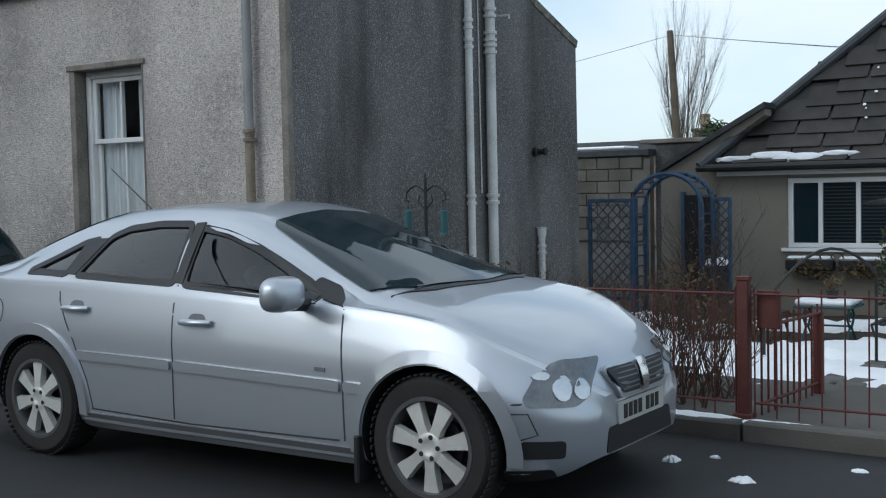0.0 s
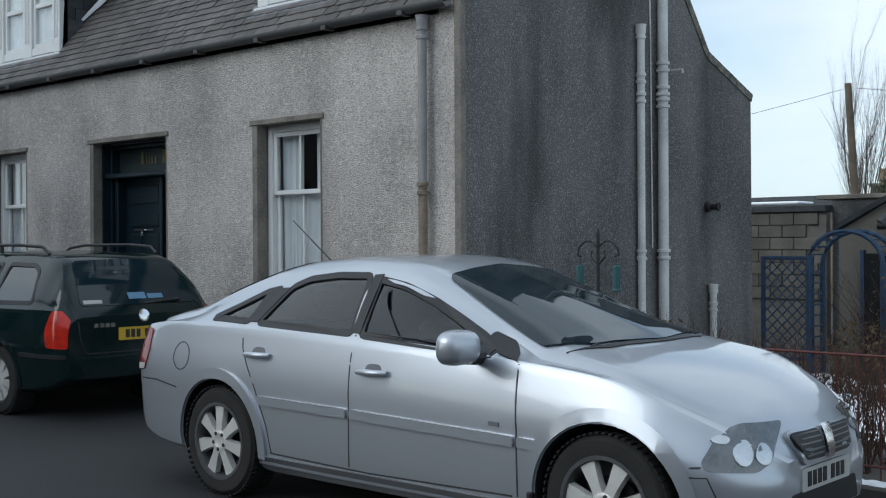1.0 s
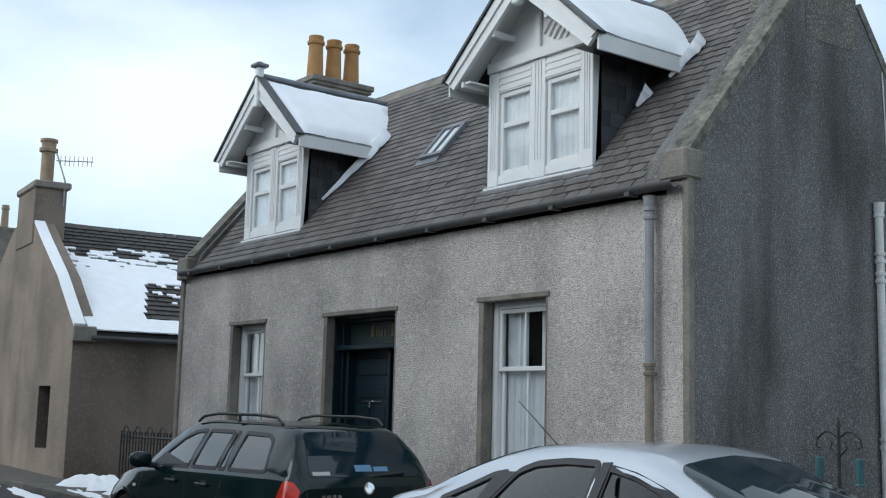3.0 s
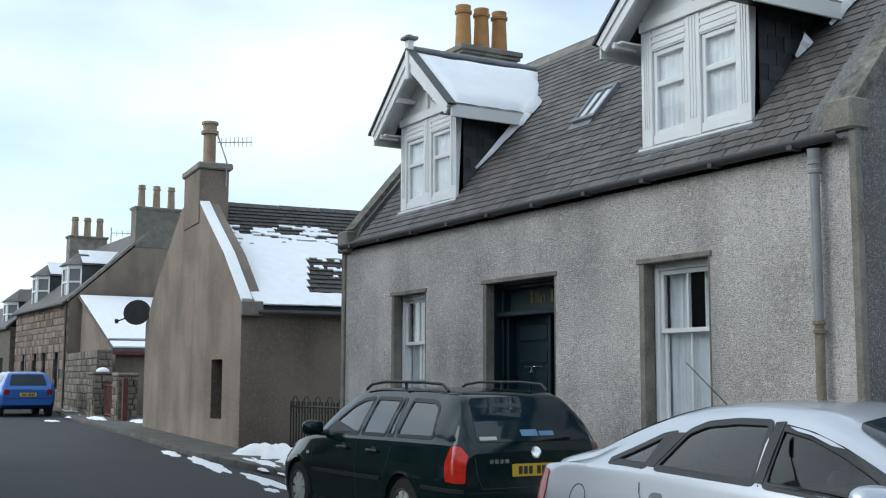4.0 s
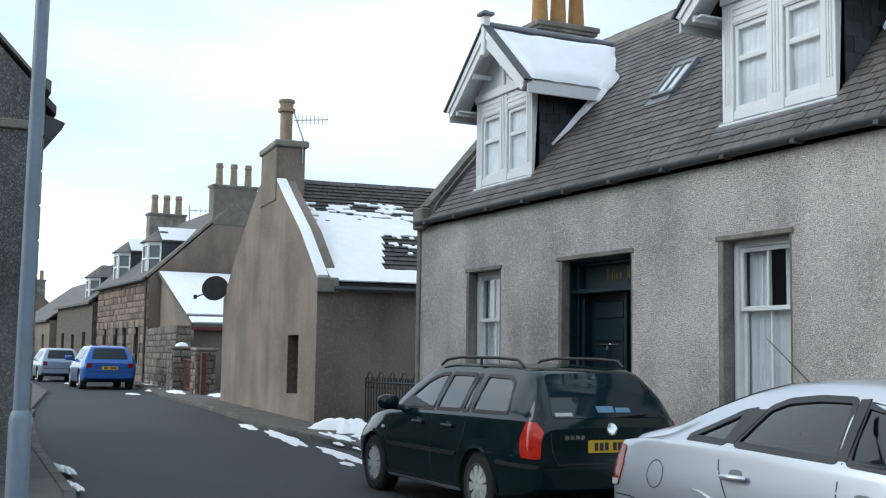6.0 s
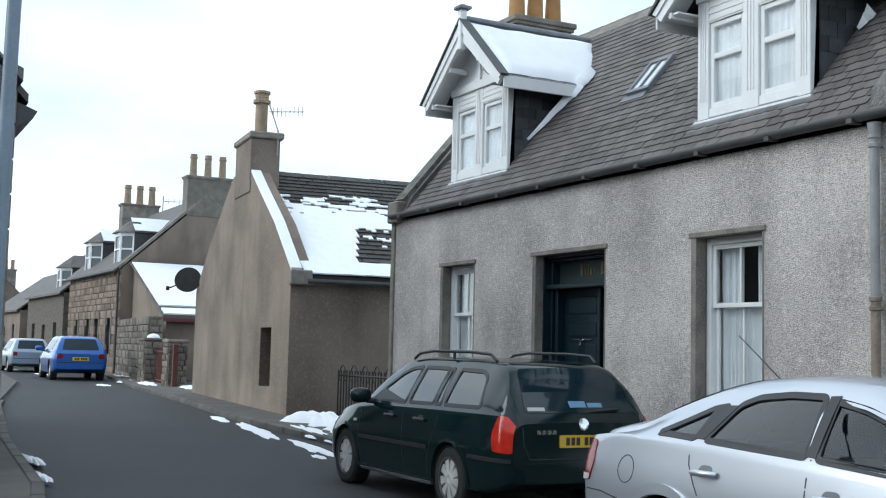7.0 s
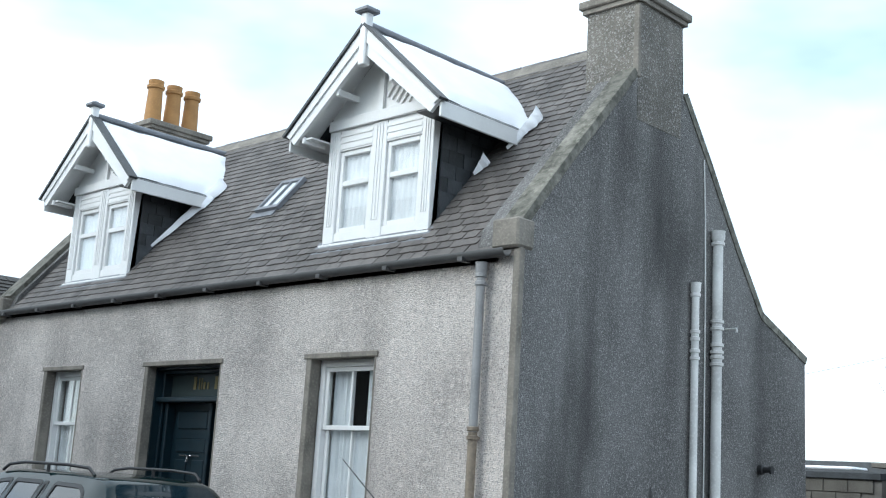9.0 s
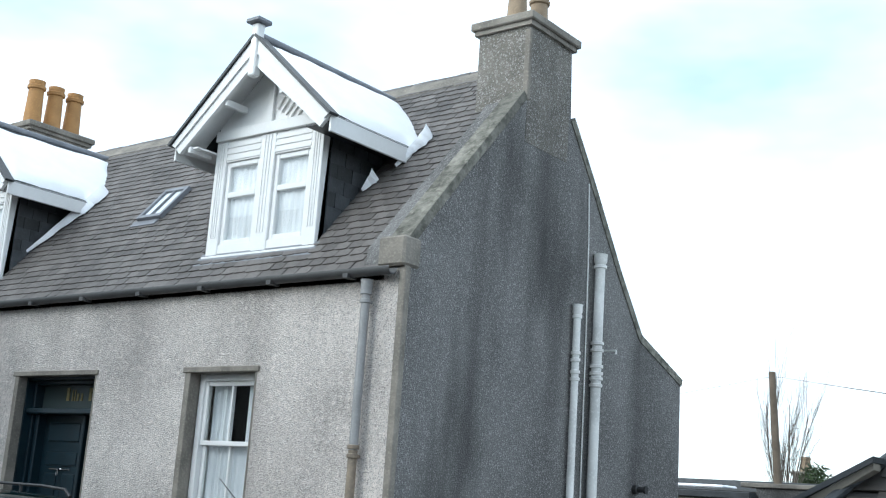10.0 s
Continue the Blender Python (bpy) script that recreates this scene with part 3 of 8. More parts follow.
# ---- windows and door ----
def sash(parent, x0, x1, z0, z1, y, meet, curtains=True):
    """A white two-sash window set in its opening, with a net curtain behind."""
    q = B()
    w = 0.07
    for a, b, c, d in ((x0, x0 + w, z0, z1), (x1 - w, x1, z0, z1), (x0 + w, x1 - w, z1 - w, z1), (x0 + w, x1 - w, z0, z0 + w)):
        box(q, a, b, y, y + 0.12, c, d, 0.006)
    win = part("window", q, WHITE, parent, "white painted timber sash window with net curtain")
    xm = (x0 + x1) / 2
    for z_a, z_b, yy, nm in ((meet - 0.02, z1 - w, y + 0.025, "upper_sash"), (z0 + w, meet + 0.025, y + 0.065, "lower_sash")):
        q = B()
        f = 0.045
        for a, b, c, d in ((x0 + w, x0 + w + f, z_a, z_b), (x1 - w - f, x1 - w, z_a, z_b), (x0 + w + f, x1 - w - f, z_b - f, z_b), (x0 + w + f, x1 - w - f, z_a, z_a + f), (xm - 0.012, xm + 0.012, z_a + f, z_b - f)):
            box(q, a, b, yy, yy + 0.035, c, d, 0.004)
        part(nm, q, WHITE, win)
        for a, b in ((x0 + w + f, xm - 0.012), (xm + 0.012, x1 - w - f)):
            q = B()
            box(q, a, b, yy + 0.012, yy + 0.018, z_a + f, z_b - f)
            o = part("pane", q, PANE, win)
            o.visible_shadow = False
    if curtains:
        q = B()
        zs_ = (z0 + w, meet + (0.0 if curtains != "full" else z1 - w - meet))
        net(q, x0 + w, x1 - w, y + 0.135, z0 + w, meet + 0.01, 60)
        part("net_curtain", q, CURTAIN, win, "pale pleated net curtain")
        q = B()
        net(q, x0 + w, x0 + w + 0.3, y + 0.14, meet, z1 - w, 24)
        net(q, x1 - w - 0.28, x1 - w - 0.12, y + 0.14, meet, z1 - w, 14)
        part("drape", q, CURTAIN, win)
    return win


def net(q, x0, x1, y, z0, z1, n, deep=1.0):
    rows = [[q.verts.new((x0 + (x1 - x0) * i / n, y + deep * (0.018 * math.sin(i * 1.35) + 0.01 * math.sin(i * 0.5 + z)), z)) for i in range(n + 1)] for z in (z0, (z0 + z1) / 2, z1)]
    for A, C in zip(rows, rows[1:]):
        for i in range(n):
            q.faces.new((A[i], A[i + 1], C[i + 1], C[i]))


def surround(parent, x0, x1, z0, z1, sill=True):
    """Stone margins round an opening, a little proud of the wall."""
    for a, b in ((x0 - 0.002, x0 + 0.075), ):
        simple("margin", SANDSTONE, parent, a, b, -0.006, 0.13, z0, z1, 0.004)
    simple("margin", SANDSTONE, parent, x1 - 0.02, x1 + 0.004, -0.006, 0.13, z0, z1, 0.004)
    simple("lintel", SANDSTONE, parent, x0 - 0.03, x1 + 0.03, -0.02, 0.13, z1 - 0.03, z1 + 0.025, 0.006)
    if sill:
        simple("window_sill", SANDSTONE, parent, x0 - 0.06, x1 + 0.06, -0.07, 0.2, z0 - 0.1, z0, 0.01)


for i in (0, 2):
    a, b, c, d = OPEN[i]
    surround(house, a, b, c, d)
    sash(house, a + 0.075, b - 0.02, c, d - 0.03, 0.13, 1.98)
a, b, c, d = OPEN[1]
surround(house, a, b, c, d, False)
simple("doorstep", SANDSTONE, house, a, b, -0.25, 0.5, 0.0, 0.14, 0.015)
# added dark linings: the shade of the door recess put into colour
for x0_, x1_ in ((a + 0.07, a + 0.1), (b - 0.05, b - 0.02)):
    simple("reveal_lining", DOOR, house, x0_, x1_, 0.11, 0.34, 0.14, d - 0.03)
simple("reveal_lining", DOOR, house, a + 0.1, b - 0.05, 0.11, 0.34, d - 0.06, d - 0.03)
bm = B()
for q in ((a + 0.1, a + 0.14, 0.14, d - 0.06), (b - 0.1, b - 0.05, 0.14, d - 0.06), (a + 0.14, b - 0.1, d - 0.1, d - 0.06)):
    box(bm, q[0], q[1], 0.2, 0.34, q[2], q[3], 0.006)
box(bm, a + 0.075, b - 0.022, 0.13, 0.36, 2.25, 2.31, 0.012)
box(bm, a + 0.17, a + 0.23, 0.22, 0.4, 0.14, 2.25, 0.01)
box(bm, a + 1.02, a + 1.08, 0.25, 0.4, 0.14, 2.25, 0.01)
door_frame = part("door_frame", bm, DOOR, house, "dark teal painted door frame")
simple("side_light", glass_mat("dark_side_light", (0.006, 0.009, 0.01)), house, a + 1.08, b - 0.05, 0.34, 0.37, 0.16, 2.25)
simple("fanlight", glass_mat("painted_fanlight", (0.04, 0.055, 0.055), 0.25), house, a + 0.14, b - 0.1, 0.31, 0.34, 2.31, d - 0.1, label="dark glass fanlight with gilt lettering")
x = a + 0.6
for k, w in enumerate((0.085, 0.03, 0.03, 0.055, 0.05, 0.0, 0.085, 0.05, 0.055, 0.06)):
    if w:
        h = 0.15 if k in (0, 6) else (0.13 if k in (1, 2, 9) else 0.085)
        simple("gilt_bar", GOLD, house, x, x + w * 0.6, 0.303, 0.309, 2.41, 2.41 + h)
    x += (w or 0.06) + 0.018
# door leaf with six raised panels
da, db = a + 0.23, a + 1.02
simple("door", DOOR, house, da, db, 0.33, 0.375, 0.15, 2.25, 0.004, "dark teal six-panel front door, closed")
dm = (da + db) / 2
for z0, z1 in ((0.3, 0.95), (1.1, 1.6), (1.68, 1.84), (1.95, 2.16)):
    for p0, p1 in (((da + 0.1, dm - 0.05), (dm + 0.05, db - 0.1)) if z0 < 1.6 else ((da + 0.1, db - 0.1),)):
        bm = B()
        box(bm, p0, p1, 0.316, 0.331, z0, z1, 0.012)
        part("door_panel", bm, DOOR, house)
bm = B()
tube(bm, [(dm, 0.33, 1.64), (dm, 0.3, 1.64), (dm, 0.29, 1.57)], 0.014, 8)
box(bm, dm - 0.2, dm + 0.2, 0.316, 0.325, 1.635, 1.65)
part("door_knocker", bm, CHROME, house)


# ---- dormers ----
def dormer(x0, x1):
    yf, zb, zt = 0.3, 3.93, 5.2
    xm, top = (x0 + x1) / 2, 6.1
    yb = (top - EAVE) / PITCH
    yw = (zt - EAVE) / PITCH
    # framed front: cill, posts and mullion with flutes, heads with reeded boards
    q = B()
    box(q, x0 - 0.03, x1 + 0.03, yf - 0.03, yf + 0.12, zb - 0.06, zb, 0.006)
    dm_ = part("dormer", q, WHITE, house, "white timber gabled dormer with snow on its roof")
    for a, b, nm in ((x0, x0 + 0.17, "post"), (x1 - 0.17, x1, "post"), (xm - 0.11, xm + 0.11, "mullion")):
        simple(nm, WHITE, dm_, a, b, yf, yf + 0.12, zb, zt, 0.006)
        for k in (0.3, 0.5, 0.7):
            xx = a + (b - a) * k
            simple("flute", WHITE, dm_, xx - 0.008, xx + 0.008, yf - 0.008, yf, zb + 0.2, zt - 0.02)
    for a, b in ((x0 + 0.17, xm - 0.11), (xm + 0.11, x1 - 0.17)):
        simple("head_board", WHITE, dm_, a, b, yf + 0.01, yf + 0.12, zt - 0.24, zt, 0.004)
        for k in range(3):
            simple("reed", WHITE, dm_, a, b, yf + 0.001, yf + 0.01, zt - 0.22 + k * 0.07, zt - 0.185 + k * 0.07)
        simple("sill_board", WHITE, dm_, a, b, yf + 0.01, yf + 0.12, zb, zb + 0.12, 0.004)
    # sashes
    for a, b in ((x0 + 0.17, xm - 0.11), (xm + 0.11, x1 - 0.17)):
        q = B()
        c, d, f = zb + 0.12, zt - 0.24, 0.055
        mid = c + (d - c) * 0.6
        for s in ((a, a + f, c, d), (b - f, b, c, d), (a + f, b - f, d - f, d), (a + f, b - f, c, c + f), (a + f, b - f, mid - 0.03, mid + 0.03)):
            box(q, s[0], s[1], yf + 0.03, yf + 0.09, s[2], s[3], 0.006)
        part("sash", q, WHITE, dm_)
        q = B()
        box(q, a + f, b - f, yf + 0.055, yf + 0.062, c + f, d - f)
        o = part("pane", q, PANE, dm_)
        o.visible_shadow = False
        q = B()
        net(q, a, b, yf + 0.092, c, d, 30, 0.35)
        part("net_curtain", q, CURTAIN, dm_)
    # black sheet behind the sashes puts the room's shade into colour
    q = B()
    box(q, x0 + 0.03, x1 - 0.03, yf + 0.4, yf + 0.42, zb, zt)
    part("dark_interior", q, INNER_SHADE, dm_)
    # cheeks, boarded triangle, soffit
    for x, s in ((x0, 1), (x1, -1)):
        q = B()
        prism(q, [(yf + 0.1, zb - 0.05), (yf + 0.1, zt), (yw + 0.2, zt), ((zb - EAVE) / PITCH + 0.02, zb - 0.05)], "x", x, x + s * 0.06)
        part("cheek", q, SLATE_DARK, dm_)
        r = random.Random(int(abs(x) * 100))
        q = B()
        for j in range(9):
            z = zb - 0.02 + j * 0.15
            ye = (z + 0.15 - EAVE) / PITCH
            yy = yf + 0.11 - (0.11 if j % 2 else 0)
            while yy < ye:
                y0_, y1_ = max(yf + 0.11, yy), min(yy + 0.22, ye + 0.05)
                if y1_ - y0_ > 0.03:
                    t = r.uniform(0.006, 0.012)
                    xs_ = sorted((x, x - s * (0.01 + t)))
                    box(q, xs_[0], xs_[1], y0_ + 0.004, y1_ - 0.004, z + 0.004, min(z + 0.152, zt))
                yy += 0.22
        tagged(part("cheek_slating", q, SLATE_DARK, dm_), kind="stuff")
    ov = 0.28
    rise = top - zt + 0.0
    ez = zt - 0.1
    half = (x1 - x0) / 2 + 0.33
    q = B()
    prism(q, [(x0, zt), (x1, zt), (x1, zt + 0.17), (xm, top - 0.04), (x0, zt + 0.17)], "y", yf + 0.02, yf + 0.08)
    part("gable_boarding", q, WHITE, dm_)
    simple("king_post", WHITE, dm_, xm - 0.035, xm + 0.035, yf - 0.02, yf + 0.02, zt, top - 0.2, 0.005)
    simple("tie_board", WHITE, dm_, x0, x1, yf - 0.03, yf + 0.02, zt, zt + 0.12, 0.006)
    for k in range(5):
        q = B()
        s = Matrix.Translation((xm + 0.18 + k * 0.06, yf + 0.004, zt + 0.38 - k * 0.055)) @ pose(0, 0, 0, 0, 40, 0)
        box(q, -0.006, 0.006, -0.01, 0.02, -0.16 + k * 0.015, 0.16 - k * 0.02, 0, s)
        part("batten", q, WHITE, dm_)
    simple("batten", WHITE, dm_, x1 - 0.3, x1 - 0.26, yf - 0.02, yf + 0.02, zt + 0.12, zt + 0.24)
    for s in (-1, 1):
        # roof slope
        e = (xm + s * half, ez)
        q = B()
        nx, nz = s * (top - ez), half
        ln = math.hypot(nx, nz)
        nx, nz = nx / ln * 0.05, nz / ln * 0.05
        sec = [e, (xm, top), (xm + nx * 0, top + 0.065), (e[0] + nx, e[1] + nz)]
        pts = []
        a0 = [q.verts.new((p[0], yf - ov, p[1])) for p in sec]
        # back edge follows the main slope
        a1 = [q.verts.new((p[0], (p[1] - EAVE) / PITCH + 0.05, p[1])) for p in sec]
        q.faces.new(a0)
        q.faces.new(a1[::-1])
        for k in range(4):
            q.faces.new((a0[k], a1[k], a1[(k + 1) % 4], a0[(k + 1) % 4]))
        part("dormer_roof", q, SLATE_DARK, dm_)
        q = B()
        up_ = Vector((-(top - ez) * s, -half)).normalized() * 0.006
        A, C = Vector(e) + up_, Vector((xm, top)) + up_
        prism(q, [tuple(A), tuple(C), tuple(C + up_ * 3), tuple(A + up_ * 3)], "y", yf - ov + 0.014, yf + 0.019)
        part("raking_soffit", q, WHITE, dm_)
        # barge board and verge trim
        q = B()
        w = 0.2
        d_ = Vector((xm - e[0], top - ez)).normalized()
        up = Vector((-d_.y, d_.x)) * (1 if s < 0 else -1)
        for yy0, yy1, ww, off in ((yf - ov - 0.03, yf - ov + 0.012, 0.165, 0.0), (yf - ov - 0.05, yf - ov - 0.03, 0.07, 0.005)):
            A = Vector(e) + up * (0.045 - off)
            C = Vector((xm, top)) + up * (0.045 - off)
            tip = Vector((xm, top - ww * 1.45))
            low = Vector(e) - up * (ww - 0.045) + d_ * 0.02
            prism(q, [tuple(A), tuple(C), (xm, C.y), tuple(tip), tuple(low)][:5], "y", yy0, yy1)
        part("barge_board", q, WHITE, dm_)
        q = B()
        A = Vector(e) + up * 0.05 + d_ * -0.03
        C = Vector((xm, top + 0.06))
        prism(q, [tuple(A), tuple(C), tuple(C + up * 0.03), tuple(A + up * 0.03)], "y", yf - ov - 0.075, yf - ov + 0.05)
        part("verge", q, SLATE_DARK, dm_)
        # fascia board under the side eave, brackets
        q = B()
        xe = sorted((e[0], e[0] + s * 0.03))
        ya, yb_ = yf - ov, (ez - EAVE) / PITCH
        box(q, xe[0], xe[1], ya, yb_, ez - 0.13, ez + 0.045, 0.005)
        part("side_fascia", q, WHITE, dm_)
        q = B()
        inner = x0 if s < 0 else x1
        xa, xb = sorted((e[0], inner))
        box(q, xa, xb, ya + 0.02, yb_ - 0.02, ez - 0.03, ez - 0.01)
        # right-hand soffit is black: the shade under that eave put into its colour
        part("soffit", q, WHITE if s < 0 else TRIM, dm_)
        for f in ((0.1, 0.55) if s < 0 else (0.55,)):
            X = e[0] + (xm - e[0]) * f
            Z = ez + (top - ez) * f
            simple("bracket", WHITE, dm_, X - 0.025 - s * 0.1, X + 0.025 - s * 0.1, yf - ov, yf + 0.02, Z - 0.17, Z - 0.1, 0.005)
    # ridge roll and finial
    q = B()
    tube(q, [(xm, yf - ov, top + 0.08), (xm, yb + 0.1, top + 0.08)], 0.045, 10)
    part("ridge_roll", q, LEAD, dm_, smooth=40)
    q = B()
    box(q, xm - 0.05, xm + 0.05, yf - ov - 0.07, yf - ov + 0.03, top - 0.38, top + 0.2, 0.012)
    part("finial_post", q, WHITE, dm_)
    q = B()
    box(q, xm - 0.1, xm + 0.1, yf - ov - 0.12, yf - ov + 0.08, top + 0.2, top + 0.25, 0.012)
    box(q, xm - 0.03, xm + 0.03, yf - ov - 0.05, yf - ov + 0.01, top + 0.25, top + 0.28)
    part("finial_cap", q, LEAD, dm_)
    # lead apron under the front and flashing up the side
    q = B()
    for xa, xb in ((x0 - 0.06, x1 + 0.06),):
        ya, yb2 = yf - 0.1, yf + 0.02
        prism(q, [(ya, roof_z(ya) + 0.02), (yb2, roof_z(yb2) + 0.03), (yb2, roof_z(yb2) + 0.04), (ya, roof_z(ya) + 0.03)], "x", xa, xb)
    part("lead_apron", q, LEAD, dm_)
    # snow lying on the slope
    for s in (1, -1):
        nU, nV = 40, 12
        q = B()
        e = Vector((xm + s * half, 0, ez))
        slope = Vector((xm - e.x, 0, top - ez))
        nrm = Vector((s * (top - ez), 0, half)).normalized()
        rows = []
        for j in range(nV + 1):
            fv = j / nV
            base = e + slope * (0.03 + fv * 0.94)
            y_end = (base.z - EAVE) / PITCH + 0.14 + 0.24 * (1 - fv) + 0.12 * noise.noise((fv * 5, x0, s * 3)) + 0.05 * noise.noise((fv * 19, x0, s))
            row = []
            for i in range(nU + 1):
                fu = i / nU
                y = yf - ov + 0.06 + (y_end - yf + ov - 0.06) * fu
                edge = min(fu * 14, (1 - fu) * 10, fv * 8, (1 - fv) * 8, 1.0)
                hgt = 0.05 + 0.045 * math.sqrt(max(edge, 0)) + 0.018 * noise.noise((y * 3, fv * 3, x0)) + 0.04 * fu * math.sqrt(max(edge, 0))
                row.append(q.verts.new(base + Vector((0, y, 0)) + nrm * hgt))
            rows.append(row)
        for A, C in zip(rows, rows[1:]):
            for i in range(nU):
                q.faces.new((A[i], A[i + 1], C[i + 1], C[i]))
        part("snow_layer", q, SNOW, dm_, "smooth layer of snow", 60)


for a, b in DORMERS:
    dormer(a, b)
# snow lying in the angle between the dormer cheeks and the slates
def valley_snow(x, y0, y1, w, seed, lean=0.0):
    """A ragged tongue of snow up the slope, thin at its foot and wide at its head."""
    q = B()
    fr = slope_frame((x, 0, roof_z(0)), (1, 0, 0), (0, 1, PITCH))
    k = math.hypot(1, PITCH)
    rows = []
    n_ = 26
    for i in range(n_ + 1):
        f = i / n_
        y = (y0 + (y1 - y0) * f) * k
        half = w * (0.12 + 0.88 * f) * (1 + 0.6 * noise.noise((f * 7, seed, 0)) + 0.35 * noise.noise((f * 19, seed, 4)))
        half *= math.sqrt(max(0.02, min(1.0, f * 7, (1 - f) * 5)))
        rows.append([q.verts.new(fr @ Vector((u * half + half * 0.6 + lean * f, y, 0.045 + (0.1 * f + 0.035) * (1 - u * u)))) for u in (-1, -0.6, 0, 0.6, 1)])
    for a, b in zip(rows, rows[1:]):
        for i in range(4):
            q.faces.new((a[i], a[i + 1], b[i + 1], b[i]))
    part("valley_snow", q, SNOW, house, "tongue of snow beside the dormer", 60)


for a, b in DORMERS:
    if b < -3:
        valley_snow(b + 0.02, 0.66, 1.5, 0.12, 2.0, 0.34)
    else:
        valley_snow(b + 0.3, 1.12, 1.5, 0.07, 5.0, 0.12)
        valley_snow(b + 0.1, 0.86, 1.0, 0.04, 8.0, 0.06)

# roof light
fr = slope_frame((SKYL[0], 0.9, roof_z(0.9) + 0.03), (1, 0, 0), (0, 1, PITCH))
bm = B()
for a, b, c, d in ((0, 0.05, 0, 0.62), (0.4, 0.45, 0, 0.62), (0.05, 0.4, 0, 0.06), (0.05, 0.4, 0.56, 0.62), (0.215, 0.235, 0.06, 0.56)):
    box(bm, a, b, c, d, -0.02, 0.06, 0.004)
bmesh.ops.transform(bm, matrix=fr, verts=bm.verts)
rl = part("roof_light", bm, LEAD, house, "small cast-iron roof light")
bm = B()
box(bm, 0.05, 0.4, 0.06, 0.56, 0.02, 0.03)
bmesh.ops.transform(bm, matrix=fr, verts=bm.verts)
# near-white pane: the sky's reflection is put into the base colour
part("pane", bm, glass_mat("painted_sky_glass", (0.75, 0.79, 0.8), 0.06), rl)
bm = B()
box(bm, -0.06, 0.4, -0.1, 0.0, 0.0, 0.015)
bmesh.ops.transform(bm, matrix=fr, verts=bm.verts)
part("apron", bm, LEAD, rl)


# ---- cars ----
def smooth_curve(pts):
    """A smooth function through (x, value) points, without overshoot."""
    xs_, vs_ = [p[0] for p in pts], [p[1] for p in pts]
    h = np.diff(xs_)
    d = np.diff(vs_) / h
    m = np.zeros(len(xs_))
    m[0], m[-1] = d[0], d[-1]
    for i in range(1, len(xs_) - 1):
        m[i] = 0 if d[i - 1] * d[i] <= 0 else 2 * d[i - 1] * d[i] / (d[i - 1] + d[i])

    def f(x):
        x = min(max(x, xs_[0]), xs_[-1])
        i = min(max(int(np.searchsorted(xs_, x)) - 1, 0), len(xs_) - 2)
        t = (x - xs_[i]) / h[i]
        return ((1 + 2 * t) * (1 - t) ** 2 * vs_[i] + t * (1 - t) ** 2 * h[i] * m[i] + t * t * (3 - 2 * t) * vs_[i + 1] + t * t * (t - 1) * h[i] * m[i + 1])
    return f


def car_shell(spec):
    """The closed body of a car as a loft of cross sections; x runs from the rear bumper to the nose."""
    L = spec["length"]
    c = {k: smooth_curve(spec[k]) for k in ("bottom", "belt", "top", "half", "belt_half", "roof_half")}
    crown = smooth_curve(spec.get("crown", [(0, 0.0), (L, 0.0)]))
    n_ = 84
    st = [L * 0.5 * (1 - math.cos(math.pi * i / n_)) * 0.35 + L * i / n_ * 0.65 for i in range(n_ + 1)]
    q = B()
    rings = []
    for x in st:
        zb, zs_, zt, hw, hs, hr = (c[k](x) for k in ("bottom", "belt", "top", "half", "belt_half", "roof_half"))
        zs_ = min(zs_, zt - 0.02)
        cr = min(crown(x), max(0.0, zt - zs_ - 0.05))
        ze = max(zs_ + 0.006, zt - 0.06 - cr)
        hr = min(hr, hs - 0.01)
        half = [(0, zb), (hw * 0.55, zb), (hw * 0.9, zb + 0.005), (hw * 0.955, zb + 0.035), (hw * 0.972, zb + 0.1)]
        for k in range(1, 9):
            t = k / 8
            z = zb + 0.1 + (zs_ - 0.05 - zb - 0.1) * t
            bulge = hw * (0.972 + 0.028 * math.sin(math.pi * min(1, t * 1.15) * 0.62)) if t < 0.55 else hw + (hs + 0.012 - hw) * ((t - 0.55) / 0.45) ** 2
            half.append((bulge, z))
        half += [(hs + 0.004, zs_ - 0.018), (hs - 0.008, zs_)]
        for k in range(1, 7):
            t = k / 6
            half.append((hs - 0.012 + (hr - hs + 0.012) * (t ** 1.15), zs_ + (ze - zs_) * t))
        lip = zt - cr - ze
        half += [(hr - 0.025, zt - cr * 0.95 - 0.5 * lip), (hr - 0.075, zt - cr * 0.78 - 0.2 * lip), (hr * 0.78, zt - cr * 0.58 - 0.006), (hr * 0.45, zt - cr * 0.2), (0, zt + 0.004)]
        full = half + [(-y, z) for y, z in half[-2:0:-1]]
        rings.append([q.verts.new((x, y, z)) for y, z in full])
    m = len(rings[0])
    for a, b in zip(rings, rings[1:]):
        for k in range(m):
            q.faces.new((a[k], a[(k + 1) % m], b[(k + 1) % m], b[k]))
    q.faces.new(rings[0][::-1])
    q.faces.new(rings[-1])
    bmesh.ops.recalc_face_normals(q, faces=q.faces)
    return q


